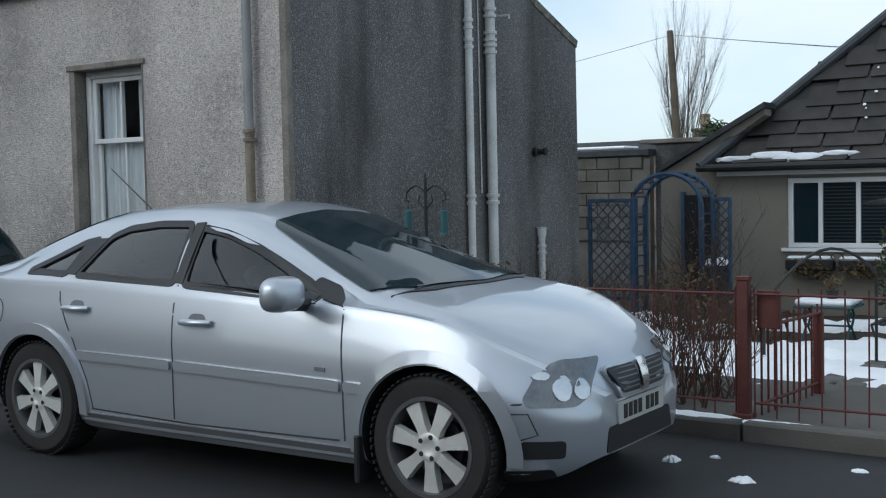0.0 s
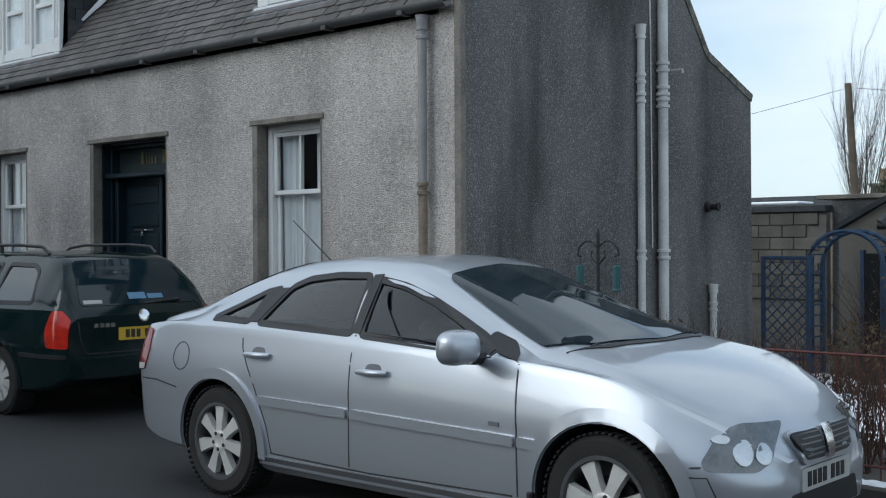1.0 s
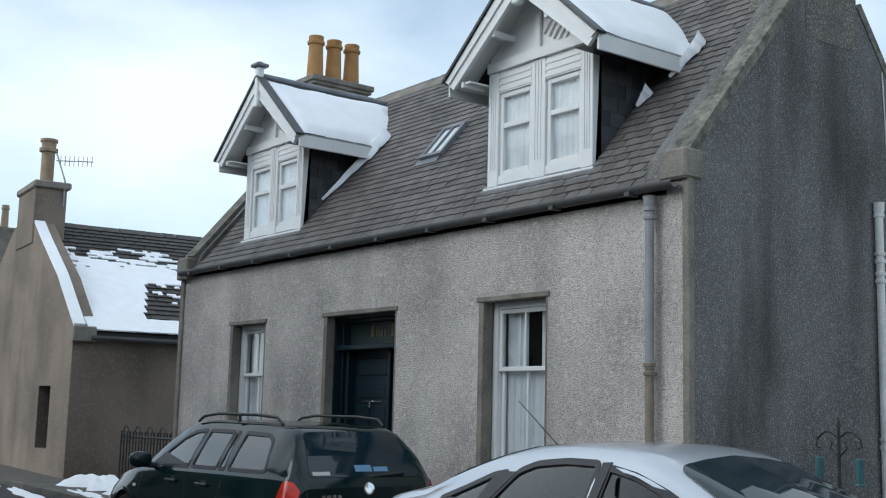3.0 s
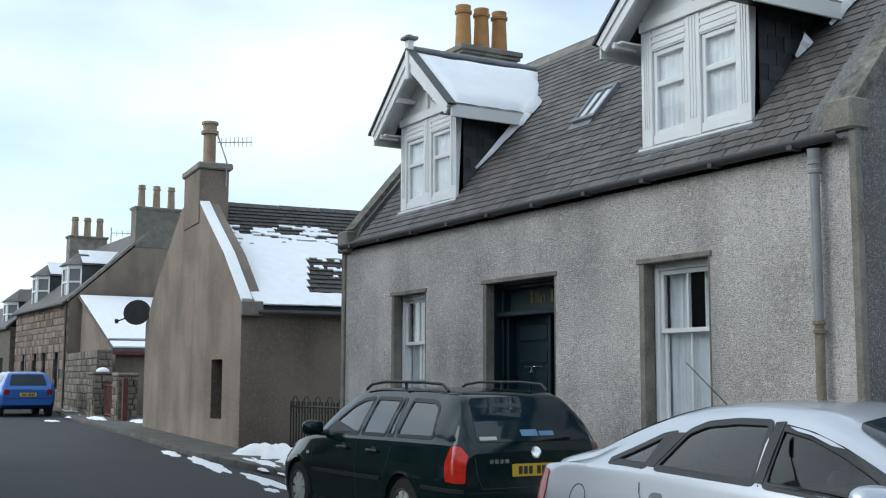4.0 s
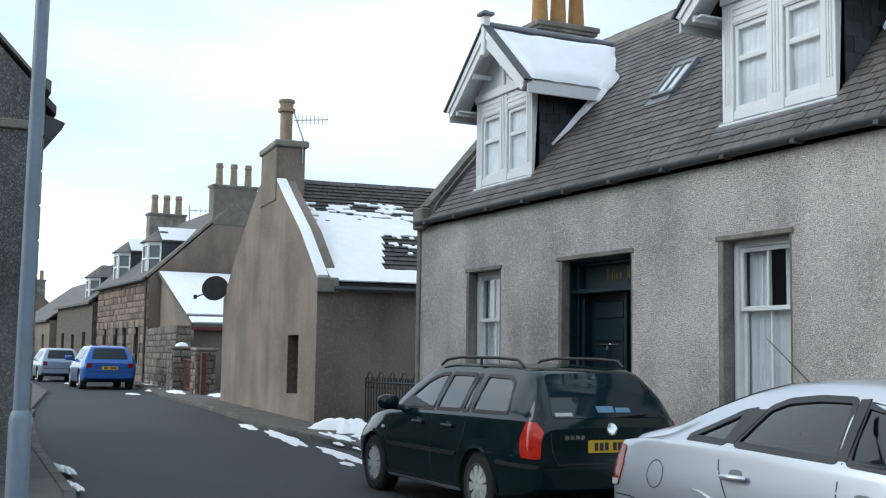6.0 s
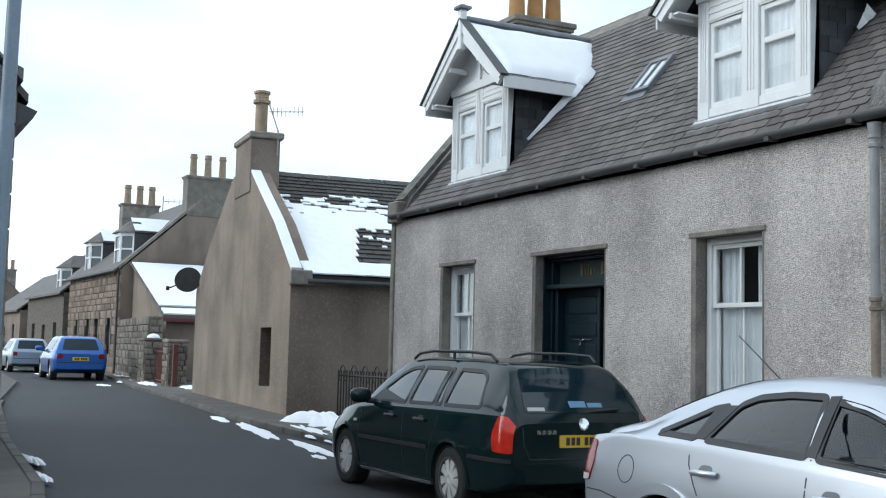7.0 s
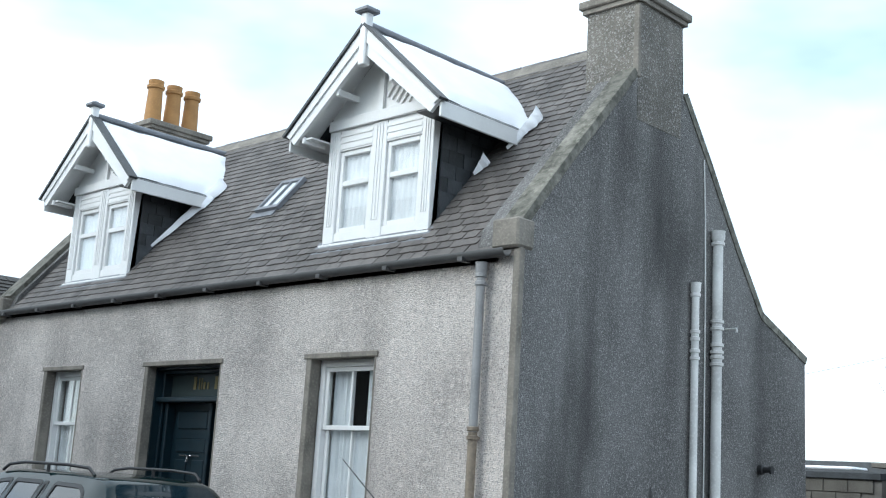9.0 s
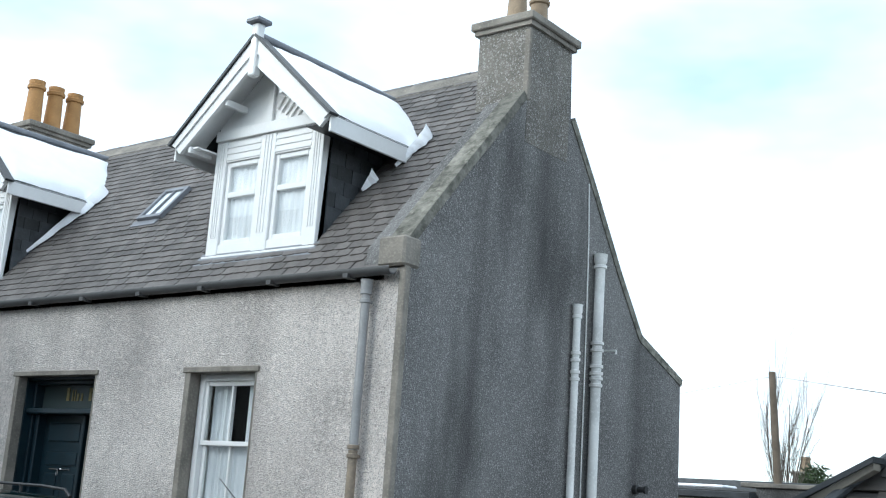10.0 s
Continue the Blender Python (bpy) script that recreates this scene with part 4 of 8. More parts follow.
def cut_arches(q, hubs, radius, width, paint, windows=()):
    """Wheel arches cut out of the closed body; the inside of each arch is black."""
    me = bpy.data.meshes.new("shell")
    q.to_mesh(me)
    q.free()
    me.materials.append(paint)
    me.materials.append(TRIM)
    ob = new("shell", me)
    k = B()
    for x, z in hubs:
        for s in (-1, 1):
            r = bmesh.ops.create_cone(k, cap_ends=True, segments=40, radius1=radius, radius2=radius, depth=0.6)
            bmesh.ops.transform(k, matrix=Matrix.Translation((x, s * (width / 2 - 0.02), z)) @ pose(0, 0, 0, 90), verts=r["verts"])
    for w in windows:
        prism(k, w, "y", -1.2, 1.2)
    bmesh.ops.recalc_face_normals(k, faces=k.faces)
    for f in k.faces:
        f.material_index = 1
    cm = bpy.data.meshes.new("cutter")
    k.to_mesh(cm)
    k.free()
    cm.materials.append(paint)
    cm.materials.append(TRIM)
    cut = new("cutter", cm)
    mod = ob.modifiers.new("arches", "BOOLEAN")
    mod.operation, mod.object, mod.solver = "DIFFERENCE", cut, "EXACT"
    dg = bpy.context.evaluated_depsgraph_get()
    done = bpy.data.meshes.new_from_object(ob.evaluated_get(dg))
    bpy.data.objects.remove(ob)
    bpy.data.objects.remove(cut)
    w = B()
    w.from_mesh(done)
    return w


def skin(tree, poly, place, ray, off, step=0.07, rim=0.02):
    """A thin panel that follows the body: a polygon in two coordinates, laid on the body along a ray. place(a, b) is the
    start of the ray for a point of the polygon."""
    q = B()
    f = q.faces.new([q.verts.new((a, b, 0)) for a, b in poly])
    lo = [min(p[i] for p in poly) for i in (0, 1)]
    hi = [max(p[i] for p in poly) for i in (0, 1)]
    for i in (0, 1):
        cnt = int((hi[i] - lo[i]) / step)
        for k in range(1, cnt + 1):
            v = lo[i] + (hi[i] - lo[i]) * k / (cnt + 1)
            co, no = ((v, 0, 0), (1, 0, 0)) if i == 0 else ((0, v, 0), (0, 1, 0))
            bmesh.ops.bisect_plane(q, geom=q.verts[:] + q.edges[:] + q.faces[:], plane_co=co, plane_no=no)
    d = Vector(ray).normalized()
    inner = {}
    bad = []
    for v in q.verts:
        o = Vector(place(v.co.x, v.co.y))
        hit, nrm, _, _ = tree.ray_cast(o, d)
        if hit is None:
            hit, nrm, _, _ = tree.find_nearest(o + d * 0.9)
        if nrm.dot(d) > 0:
            nrm = -nrm
        v.co = hit + nrm * off
        inner[v] = hit - nrm * rim
    bound = [e for e in q.edges if len(e.link_faces) == 1]
    low = {}
    for e in bound:
        for v in e.verts:
            if v not in low:
                low[v] = q.verts.new(inner[v])
    for e in bound:
        a, b = e.verts
        q.faces.new((a, b, low[b], low[a]))
    return q


def round_poly(pts, r=0.03, n=3):
    """Rounds the corners of a polygon."""
    out = []
    m = len(pts)
    for i in range(m):
        p, a, b = Vector(pts[i]), Vector(pts[i - 1]), Vector(pts[(i + 1) % m])
        ra = min(r, (a - p).length * 0.45)
        rb = min(r, (b - p).length * 0.45)
        s, e = p + (a - p).normalized() * ra, p + (b - p).normalized() * rb
        for k in range(n + 1):
            t = k / n
            out.append(tuple((1 - t) ** 2 * s + 2 * t * (1 - t) * p + t * t * e))
    return out


def line_poly(pts, w):
    """A narrow closed strip along an open line."""
    L_, R_ = [], []
    for i, p in enumerate(pts):
        a, b = Vector(pts[max(i - 1, 0)]), Vector(pts[min(i + 1, len(pts) - 1)])
        d = (b - a).normalized()
        n_ = Vector((-d.y, d.x)) * w / 2
        L_.append(tuple(Vector(p) + n_))
        R_.append(tuple(Vector(p) - n_))
    return L_ + R_[::-1]


def wheel(parent, x, y, z, r, rim_r, out, spokes, cover, at=0.0):
    """A wheel with tyre, rim, spokes and hub; out is the side (-1, 1) that shows."""
    q = B()
    w = 0.2
    prof = [(rim_r, -w / 2), (rim_r + 0.02, -w / 2 - 0.005), (r - 0.03, -w / 2), (r - 0.008, -w / 2 + 0.02), (r, -w / 2 + 0.045), (r, w / 2 - 0.045), (r - 0.008, w / 2 - 0.02), (r - 0.03, w / 2), (rim_r + 0.02, w / 2 + 0.005), (rim_r, w / 2)]
    yo = y - out * w / 2
    lathe(q, prof, 48, "y", (x, yo, z), False)
    wh = part("wheel", q, RUBBER, parent, smooth=35)
    q = B()
    for k in range(60):
        a = 2 * math.pi * k / 60
        for sy in (-0.075, 0.075):
            m = Matrix.Translation((x, yo + sy, z)) @ pose(0, 0, 0, 0, -math.degrees(a), 0) @ Matrix.Translation((r, 0, 0))
            box(q, -0.003, 0.004, -0.022, 0.022, -0.009, 0.009, 0, m)
    tagged(part("tread", q, RUBBER, wh), kind="stuff")
    q = B()
    s = out * w / 2
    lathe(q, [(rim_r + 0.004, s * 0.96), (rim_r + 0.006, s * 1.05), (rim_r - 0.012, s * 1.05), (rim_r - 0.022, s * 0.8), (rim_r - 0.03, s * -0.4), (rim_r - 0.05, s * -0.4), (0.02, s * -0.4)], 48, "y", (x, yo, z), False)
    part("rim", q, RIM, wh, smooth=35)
    q = B()
    lathe(q, [(0.13, s * 0.1), (0.13, s * 0.25), (0.03, s * 0.3)], 24, "y", (x, yo, z))
    part("brake_disc", q, TRIM, wh)
    q = B()
    for k in range(spokes):
        a = at + 360 * k / spokes
        m = Matrix.Translation((x, yo, z)) @ pose(0, 0, 0, 0, a, 0)
        if cover:
            w0, w1 = 0.028, rim_r * math.pi / spokes * 0.62
        else:
            w0, w1 = 0.026, 0.04
        pts = [(0.03, -w0), (rim_r * 0.45, -w0 * 0.95), (rim_r - 0.014, -w1), (rim_r - 0.014, w1), (rim_r * 0.45, w0 * 0.95), (0.03, w0)]
        ya, yb = sorted((s * 0.72, s * 0.98))
        a_ = [q.verts.new(m @ Vector((p[0], s * (1.0 if i in (0, 5) else (0.97 if i in (1, 4) else 0.9)), p[1]))) for i, p in enumerate(pts)]
        b_ = [q.verts.new(m @ Vector((p[0], s * 0.6, p[1] * 1.15))) for p in pts]
        q.faces.new(a_)
        q.faces.new(b_[::-1])
        for i in range(6):
            j = (i + 1) % 6
            q.faces.new((a_[i], b_[i], b_[j], a_[j]))
    part("spokes", q, ALLOY, wh)
    q = B()
    lathe(q, [(0.066, s * 0.7), (0.066, s * 0.98), (0.055, s * 1.03), (0.034, s * 1.03), (0.03, s * 1.0), (0.004, s * 1.0)], 24, "y", (x, yo, z))
    hub = part("hub", q, ALLOY, wh, smooth=40)
    if not cover:
        for k in range(5):
            a = radians(at + 36 + 72 * k)
            q = B()
            lathe(q, [(0.012, s * 1.0), (0.012, s * 1.045), (0.004, s * 1.05)], 8, "y", (x + 0.048 * math.cos(a), yo, z + 0.048 * math.sin(a)))
            part("wheel_bolt", q, TRIM, wh)
    return wh


from mathutils.bvhtree import BVHTree

SIDEGLASS = clear_mat("clear_car_glass", (0.33, 0.43, 0.46), 0.075)
SEATCLOTH = mat("seat_cloth", (0.03, 0.03, 0.034), 0.9, var=0.3)


class Car:
    """Panels and fittings laid on one car body, in the car's own axes."""

    def __init__(self, name, label, spec, paint, windows=()):
        self.ob = thing(name, label, "car")
        self.spec, self.paint = spec, paint
        shell = car_shell(spec)
        self.tree = BVHTree.FromBMesh(shell)
        q = cut_arches(shell, [(h, spec["wheel_z"]) for h in spec["hubs"]], spec["arch"], 2 * max(p[1] for p in spec["half"]), paint, [w for _, w in windows])
        self.body = part("body", q, [paint, TRIM], self.ob, smooth=28)
        for nm, w in windows:
            for k in (-1, 1):
                pane = skin(self.tree, w, lambda a, b: (a, k * 1.5, b), (0, -k, 0), -0.006, 0.06, 0.012)
                o = part(nm, pane, SIDEGLASS, self.ob, "", 50)
                o.visible_shadow = False
                strip = line_poly([*w, w[0], w[1]], 0.034)
                part("window_seal", skin(self.tree, strip, lambda a, b: (a, k * 1.5, b), (0, -k, 0), 0.004, 0.5), TRIM, self.ob)

    def seats(self, xs_, z, w):
        """Dark seat backs with head rests, seen through the side glass."""
        for x in xs_:
            for y in (-0.34 * w, 0.34 * w):
                q = B()
                box(q, x - 0.06, x + 0.06, y - 0.22, y + 0.22, z - 0.02, z + 0.08, 0.04)
                box(q, x - 0.05, x + 0.05, y - 0.12, y + 0.12, z + 0.1, z + 0.25, 0.045)
                box(q, x - 0.01, x + 0.01, y - 0.06, y + 0.06, z + 0.05, z + 0.12)
                part("seat_back", q, SEATCLOTH, self.ob)

    def side(self, name, poly, m, off=0.004, s=0, label="", step=0.08, smooth=50, parent=None):
        for k in ((-1, 1) if s == 0 else (s,)):
            q = skin(self.tree, poly, lambda a, b: (a, k * 1.5, b), (0, -k, 0), off, step)
            part(name, q, m, parent or self.ob, label, smooth)

    def top(self, name, poly, m, off=0.004, label="", step=0.1):
        q = skin(self.tree, poly, lambda a, b: (a, b, 2.5), (0, 0, -1), off, step)
        return part(name, q, m, self.ob, label, 50)

    def end(self, name, poly, m, front, off=0.004, yaw=0.0, label="", step=0.06, c=0.0):
        """Laid on from the front or the back; yaw turns the ray, c is the lateral centre it turns about."""
        sgn = 1 if front else -1
        L = self.spec["length"]
        xc = L - 0.25 if front else 0.25
        d = Vector((-sgn * math.cos(radians(yaw)), -math.sin(radians(yaw)), 0))
        side = Vector((-d.y, d.x, 0)) * (1 if front else 1)
        lat = Vector((0, 1, 0)) if yaw == 0 else Vector((math.sin(radians(yaw)) * -sgn, math.cos(radians(yaw)), 0))
        base = Vector((xc, c, 0)) - d * 1.6

        def place(a, b):
            return base + lat * a + Vector((0, 0, b))
        q = skin(self.tree, poly, place, d, off, step)
        return part(name, q, m, self.ob, label, 50)

    def near_y(self, x, z, s=-1):
        hit, n_, _, _ = self.tree.ray_cast(Vector((x, s * 1.5, z)), Vector((0, -s, 0)))
        return hit.y if hit is not None else s * 0.85


def plate_bars(car, front, c, z, w, h, m, bars, yaw=0):
    """A number plate with plain bars in place of its characters."""
    p = car.end("number_plate", round_poly([(c - w / 2, z - h / 2), (c + w / 2, z - h / 2), (c + w / 2, z + h / 2), (c - w / 2, z + h / 2)], 0.01), m, front, 0.012, label="number plate with plain dark bars")
    x = c - w / 2 + 0.05
    bw = (w - 0.1) / 7.6
    for k in range(7):
        if k == 4:
            x += bw * 0.6
        car.end("plate_bar", [(x, z - h * 0.32), (x + bw * 0.72, z - h * 0.32), (x + bw * 0.72, z + h * 0.32), (x, z + h * 0.32)], INK, front, 0.0145)
        x += bw


def arc_band(cx, cz, r0, r1, a0, a1, n=16):
    return [(cx + r1 * math.cos(radians(a0 + (a1 - a0) * k / n)), cz + r1 * math.sin(radians(a0 + (a1 - a0) * k / n))) for k in range(n + 1)] + \
           [(cx + r0 * math.cos(radians(a1 + (a0 - a1) * k / n)), cz + r0 * math.sin(radians(a1 + (a0 - a1) * k / n))) for k in range(n + 1)]


def handle(car, x, z, paint, s=-1):
    y = car.near_y(x, z, s)
    q = B()
    pts = [(x - 0.1, y + s * 0.012, z), (x - 0.06, y + s * 0.042, z + 0.004), (x + 0.06, y + s * 0.044, z + 0.006), (x + 0.1, y + s * 0.012, z + 0.003)]
    tube(q, pts, 0.017, 8)
    part("door_handle", q, paint, car.ob, smooth=60)
    car.side("handle_recess", round_poly([(x - 0.07, z - 0.01), (x + 0.06, z - 0.01), (x + 0.05, z + 0.045), (x - 0.05, z + 0.045)], 0.03), TRIM if paint is TRIM else GREYTRIM, 0.002, s)


def mirror(car, x, z, paint, s):
    y = car.near_y(x, z - 0.06, s)
    q = B()
    bmesh.ops.create_icosphere(q, subdivisions=3, radius=1)
    for v in q.verts:
        v.co = Vector((math.copysign(abs(v.co.x) ** 0.8, v.co.x) * (0.09 if v.co.x > 0 else 0.05), math.copysign(abs(v.co.y) ** 0.65, v.co.y) * 0.12, math.copysign(abs(v.co.z) ** 0.7, v.co.z) * 0.082))
    bmesh.ops.transform(q, matrix=Matrix.Translation((x, y + s * 0.17, z)), verts=q.verts)
    mr = part("wing_mirror", q, paint, car.ob, smooth=60)
    q = B()
    tube(q, [(x + 0.0, y - s * 0.02, z - 0.06), (x, y + s * 0.1, z - 0.055)], 0.035, 8, 0.03)
    part("mirror_stalk", q, TRIM, mr)


# silver hatchback, nose towards the gate
VX = {"length": 4.6, "wheel_z": 0.318, "hubs": (0.985, 3.63), "arch": 0.36,
      "bottom": [(0, 0.36), (0.15, 0.27), (0.5, 0.22), (2, 0.19), (3.9, 0.19), (4.4, 0.2), (4.6, 0.26)],
      "belt": [(0, 0.88), (0.12, 0.955), (0.5, 0.99), (1.2, 0.985), (2.2, 0.955), (3.2, 0.905), (3.6, 0.86), (4.1, 0.745), (4.45, 0.62), (4.6, 0.52)],
      "top": [(0, 0.93), (0.06, 1.02), (0.3, 1.075), (0.55, 1.135), (0.9, 1.285), (1.3, 1.405), (1.7, 1.452), (2.1, 1.46), (2.45, 1.432), (2.58, 1.395), (2.75, 1.32), (3.1, 1.145), (3.38, 1.0), (3.7, 0.945), (4.1, 0.855), (4.35, 0.775), (4.5, 0.69), (4.57, 0.62), (4.6, 0.56)],
      "half": [(0, 0.68), (0.1, 0.8), (0.4, 0.87), (1.0, 0.897), (2.2, 0.9), (3.4, 0.9), (3.9, 0.885), (4.25, 0.82), (4.45, 0.7), (4.55, 0.58), (4.6, 0.47)],
      "belt_half": [(0, 0.62), (0.1, 0.73), (0.5, 0.8), (1.0, 0.83), (2.2, 0.85), (3.3, 0.84), (3.9, 0.8), (4.25, 0.72), (4.45, 0.6), (4.6, 0.4)],
      "roof_half": [(0, 0.58), (0.3, 0.66), (0.6, 0.64), (1.2, 0.57), (1.9, 0.585), (2.5, 0.605), (3.0, 0.68), (3.3, 0.76), (3.7, 0.77), (4.2, 0.66), (4.45, 0.52), (4.6, 0.3)]}
# a shorter nose, a lower roof and a narrower body than the plain type
for k in ("bottom", "belt", "top", "half", "belt_half", "roof_half"):
    VX[k] = [(x if x < 3.66 else 3.66 + (x - 3.66) * 0.64, w) for x, w in VX[k]]
CAB_OLD = (0, 0.5, 0.7, 1.06, 1.85, 1.96, 2.9, 3.1, 3.38, 3.75, 5)
CAB_NEW = (0, 0.55, 0.83, 1.18, 2.05, 2.12, 3.0, 3.15, 3.47, 3.75, 5)


def cab(x):
    """The cabin stands a little further forward than the plain type's."""
    return float(np.interp(x, CAB_OLD, CAB_NEW))


for k in ("belt", "belt_half", "roof_half"):
    VX[k] = [(cab(x), w) for x, w in VX[k]]
VX["length"] = VX["top"][-1][0]
VX["top"] = [(0, 0.93), (0.06, 1.0), (0.3, 1.055), (0.55, 1.11), (0.8, 1.205), (1.0, 1.275), (1.22, 1.338), (1.5, 1.378), (1.85, 1.394), (2.12, 1.388), (2.35, 1.352), (2.5, 1.305), (2.75, 1.218),
             (3.0, 1.128), (3.25, 1.042), (3.47, 0.967), (3.68, 0.925), (3.93, 0.862), (4.08, 0.795), (4.175, 0.725), (4.23, 0.645), (VX["length"], 0.56)]
VX["crown"] = [(0, 0.02), (2.2, 0.02), (2.6, 0.045), (3.0, 0.075), (3.47, 0.095), (3.8, 0.075), (4.1, 0.06), (4.26, 0.04)]
for k in ("half", "belt_half", "roof_half"):
    VX[k] = [(x, w * 0.92) for x, w in VX[k]]
VWIN = [("quarter_window", round_poly([(0.83, 1.022), (1.18, 1.014), (1.3, 1.2), (1.19, 1.18), (1.0, 1.095)], 0.02)),
        ("rear_door_window", round_poly([(1.27, 1.01), (2.05, 0.985), (2.0, 1.282), (1.75, 1.282), (1.52, 1.258), (1.4, 1.212)], 0.03)),
        ("front_door_window", round_poly([(2.12, 0.98), (3.0, 0.932), (2.88, 0.995), (2.68, 1.08), (2.48, 1.165), (2.28, 1.232), (2.08, 1.265)], 0.03))]
v = Car("hatchback_car", "silver five-door hatchback with alloy wheels parked at the kerb", VX, SILVER, VWIN)
v.seats((1.4, 2.35), 0.98, 0.95)
# glass surrounds in black, glass in three pieces each side
VBELT = smooth_curve(VX["belt"])
VTOP = smooth_curve(VX["top"])


def belt_line(a, b, n=8, dz=0.0):
    return [(a + (b - a) * k / n, VBELT(a + (b - a) * k / n) + dz) for k in range(n + 1)]


def roof_line(a, b, drop, n=10):
    return [(a + (b - a) * k / n, VTOP(a + (b - a) * k / n) - drop) for k in range(n + 1)]


v.side("pillar_trim", [(2.055, 0.99), (2.115, 0.985), (2.09, 1.29), (2.025, 1.285)], TRIM, 0.006, step=0.06)
v.side("pillar_trim", [(1.185, 1.015), (1.265, 1.012), (1.39, 1.205), (1.29, 1.2)], TRIM, 0.006, step=0.06)
v.side("mirror_sail", round_poly([(3.01, 0.935), (3.16, 0.905), (3.02, 0.985), (2.9, 1.025), (2.89, 1.005)], 0.015), TRIM, 0.008, step=0.06)
def ahead(pts):
    return [(cab(x), y) for x, y in pts]


v.top("windscreen", round_poly([(2.47, -0.47), (3.2, -0.615), (3.36, -0.46), (3.45, 0), (3.36, 0.46), (3.2, 0.615), (2.47, 0.47), (2.43, 0)], 0.04), CARGLASS, 0.011, "raked tinted windscreen", 0.04)
v.top("rear_window", round_poly(ahead([(0.6, -0.52), (1.2, -0.45), (1.25, 0), (1.2, 0.45), (0.6, 0.52), (0.56, 0)]), 0.05), CARGLASS, 0.004)
for a, b in (((3.29, -0.5), (3.27, 0.05)), ((3.335, 0.02), (3.27, 0.52))):
    v.top("wiper", line_poly(ahead([a, ((a[0] + b[0]) / 2 - 0.02, (a[1] + b[1]) / 2), b]), 0.012), TRIM, 0.008)
v.top("scuttle", round_poly(ahead([(3.25, -0.64), (3.34, -0.42), (3.385, 0), (3.34, 0.42), (3.25, 0.64), (3.31, 0.42), (3.35, 0), (3.31, -0.42)]), 0.01), TRIM, 0.006)
# shut lines
SEAM = mat("shut_line", (0.05, 0.052, 0.055), 0.7)
for pts in ([(2.085, 0.98), (2.09, 0.6), (2.07, 0.3)], [(3.16, 0.9), (3.18, 0.6), (3.17, 0.3)], [(1.16, 1.0), (1.2, 0.87), (1.33, 0.66), (1.42, 0.45), (1.45, 0.3)],
            [(1.44, 0.3), (2.2, 0.285), (3.14, 0.3)], [(3.97, 0.525), (4.05, 0.53), (4.12, 0.54)], [(0.05, 0.62), (0.35, 0.63), (0.58, 0.6)]):
    v.side("shut_line", line_poly(pts, 0.009), SEAM, 0.0015, step=0.1)
# mouldings, sill, arches
v.side("door_moulding", round_poly([(1.38, 0.565), (2.075, 0.555), (2.075, 0.605), (1.36, 0.615)], 0.015), SILVER, 0.016, step=0.1)
v.side("door_moulding", round_poly([(2.105, 0.555), (3.165, 0.53), (3.165, 0.58), (2.105, 0.605)], 0.015), SILVER, 0.016, step=0.1)
v.side("door_moulding", round_poly([(3.19, 0.53), (3.27, 0.53), (3.29, 0.575), (3.19, 0.58)], 0.012), SILVER, 0.016, step=0.1)
v.side("sill", round_poly([(1.36, 0.2), (3.26, 0.2), (3.27, 0.275), (1.34, 0.28)], 0.02), GREYTRIM, 0.014, step=0.15)
for hx in VX["hubs"]:
    v.side("arch_lip", arc_band(hx, 0.318, 0.366, 0.425, -8, 188, 24), SILVER, 0.016, step=0.2)
v.side("front_spoiler", round_poly([(3.96, 0.195), (4.15, 0.21), (4.15, 0.25), (3.97, 0.245)], 0.02), TRIM, 0.01, step=0.08)
v.side("bumper_crease", line_poly([(3.99, 0.49), (4.08, 0.49), (4.11, 0.4), (4.05, 0.38)], 0.006), SEAM, 0.003, step=0.06)
v.side("badge", [(3.02, 0.615), (3.08, 0.613), (3.08, 0.632), (3.02, 0.634)], GREYTRIM, 0.006)
v.side("fuel_flap", arc_band(0.62, 0.79, 0.078, 0.084, 0, 359, 24), SEAM, 0.002, step=0.2)
for hx, hz in ((1.35, 0.835), (2.26, 0.8)):
    handle(v, hx, hz, SILVER, -1)
    handle(v, hx, hz, SILVER, 1)
for s in (-1, 1):
    if s < 0:
        mirror(v, 2.93, 0.975, SILVER, s)
    # headlamps wrap the corners
    hl = v.end("headlamp", round_poly([(-s * -a, b) for a, b in ((-0.25, 0.685), (-0.02, 0.69), (0.1, 0.65), (0.19, 0.55), (0.17, 0.515), (-0.06, 0.5), (-0.13, 0.525))], 0.02), LAMPDARK, True, 0.006, yaw=s * 38, c=s * 0.46, label="clear headlamp with round lens")
    for a, b, r in ((0.0, 0.575, 0.048), (0.1, 0.565, 0.042), (-0.09, 0.635, 0.04)):
        v.end("headlamp_lens", [(s * -a + r * math.cos(t * 0.5236) * (1.0 if r < 0.05 else 1), b + r * math.sin(t * 0.5236) * (1 if b < 0.6 else 0.45)) for t in range(12)], LAMP, True, 0.012, yaw=s * 38, c=s * 0.46)
    v.end("fog_lamp_grille", round_poly([(s * 0.5, 0.29), (s * 0.7, 0.3), (s * 0.68, 0.375), (s * 0.5, 0.365)], 0.02), TRIM, True, 0.004, yaw=s * 20)
    v.side("rear_lamp", round_poly([(0.02, 0.66), (0.2, 0.68), (0.24, 0.8), (0.2, 0.93), (0.05, 0.94)], 0.03), REDLENS, 0.008, s, step=0.05)
    v.side("rear_lamp_clear", round_poly([(0.03, 0.67), (0.2, 0.685), (0.21, 0.72), (0.03, 0.71)], 0.02), WHITEPLATE, 0.0115, s, step=0.05)
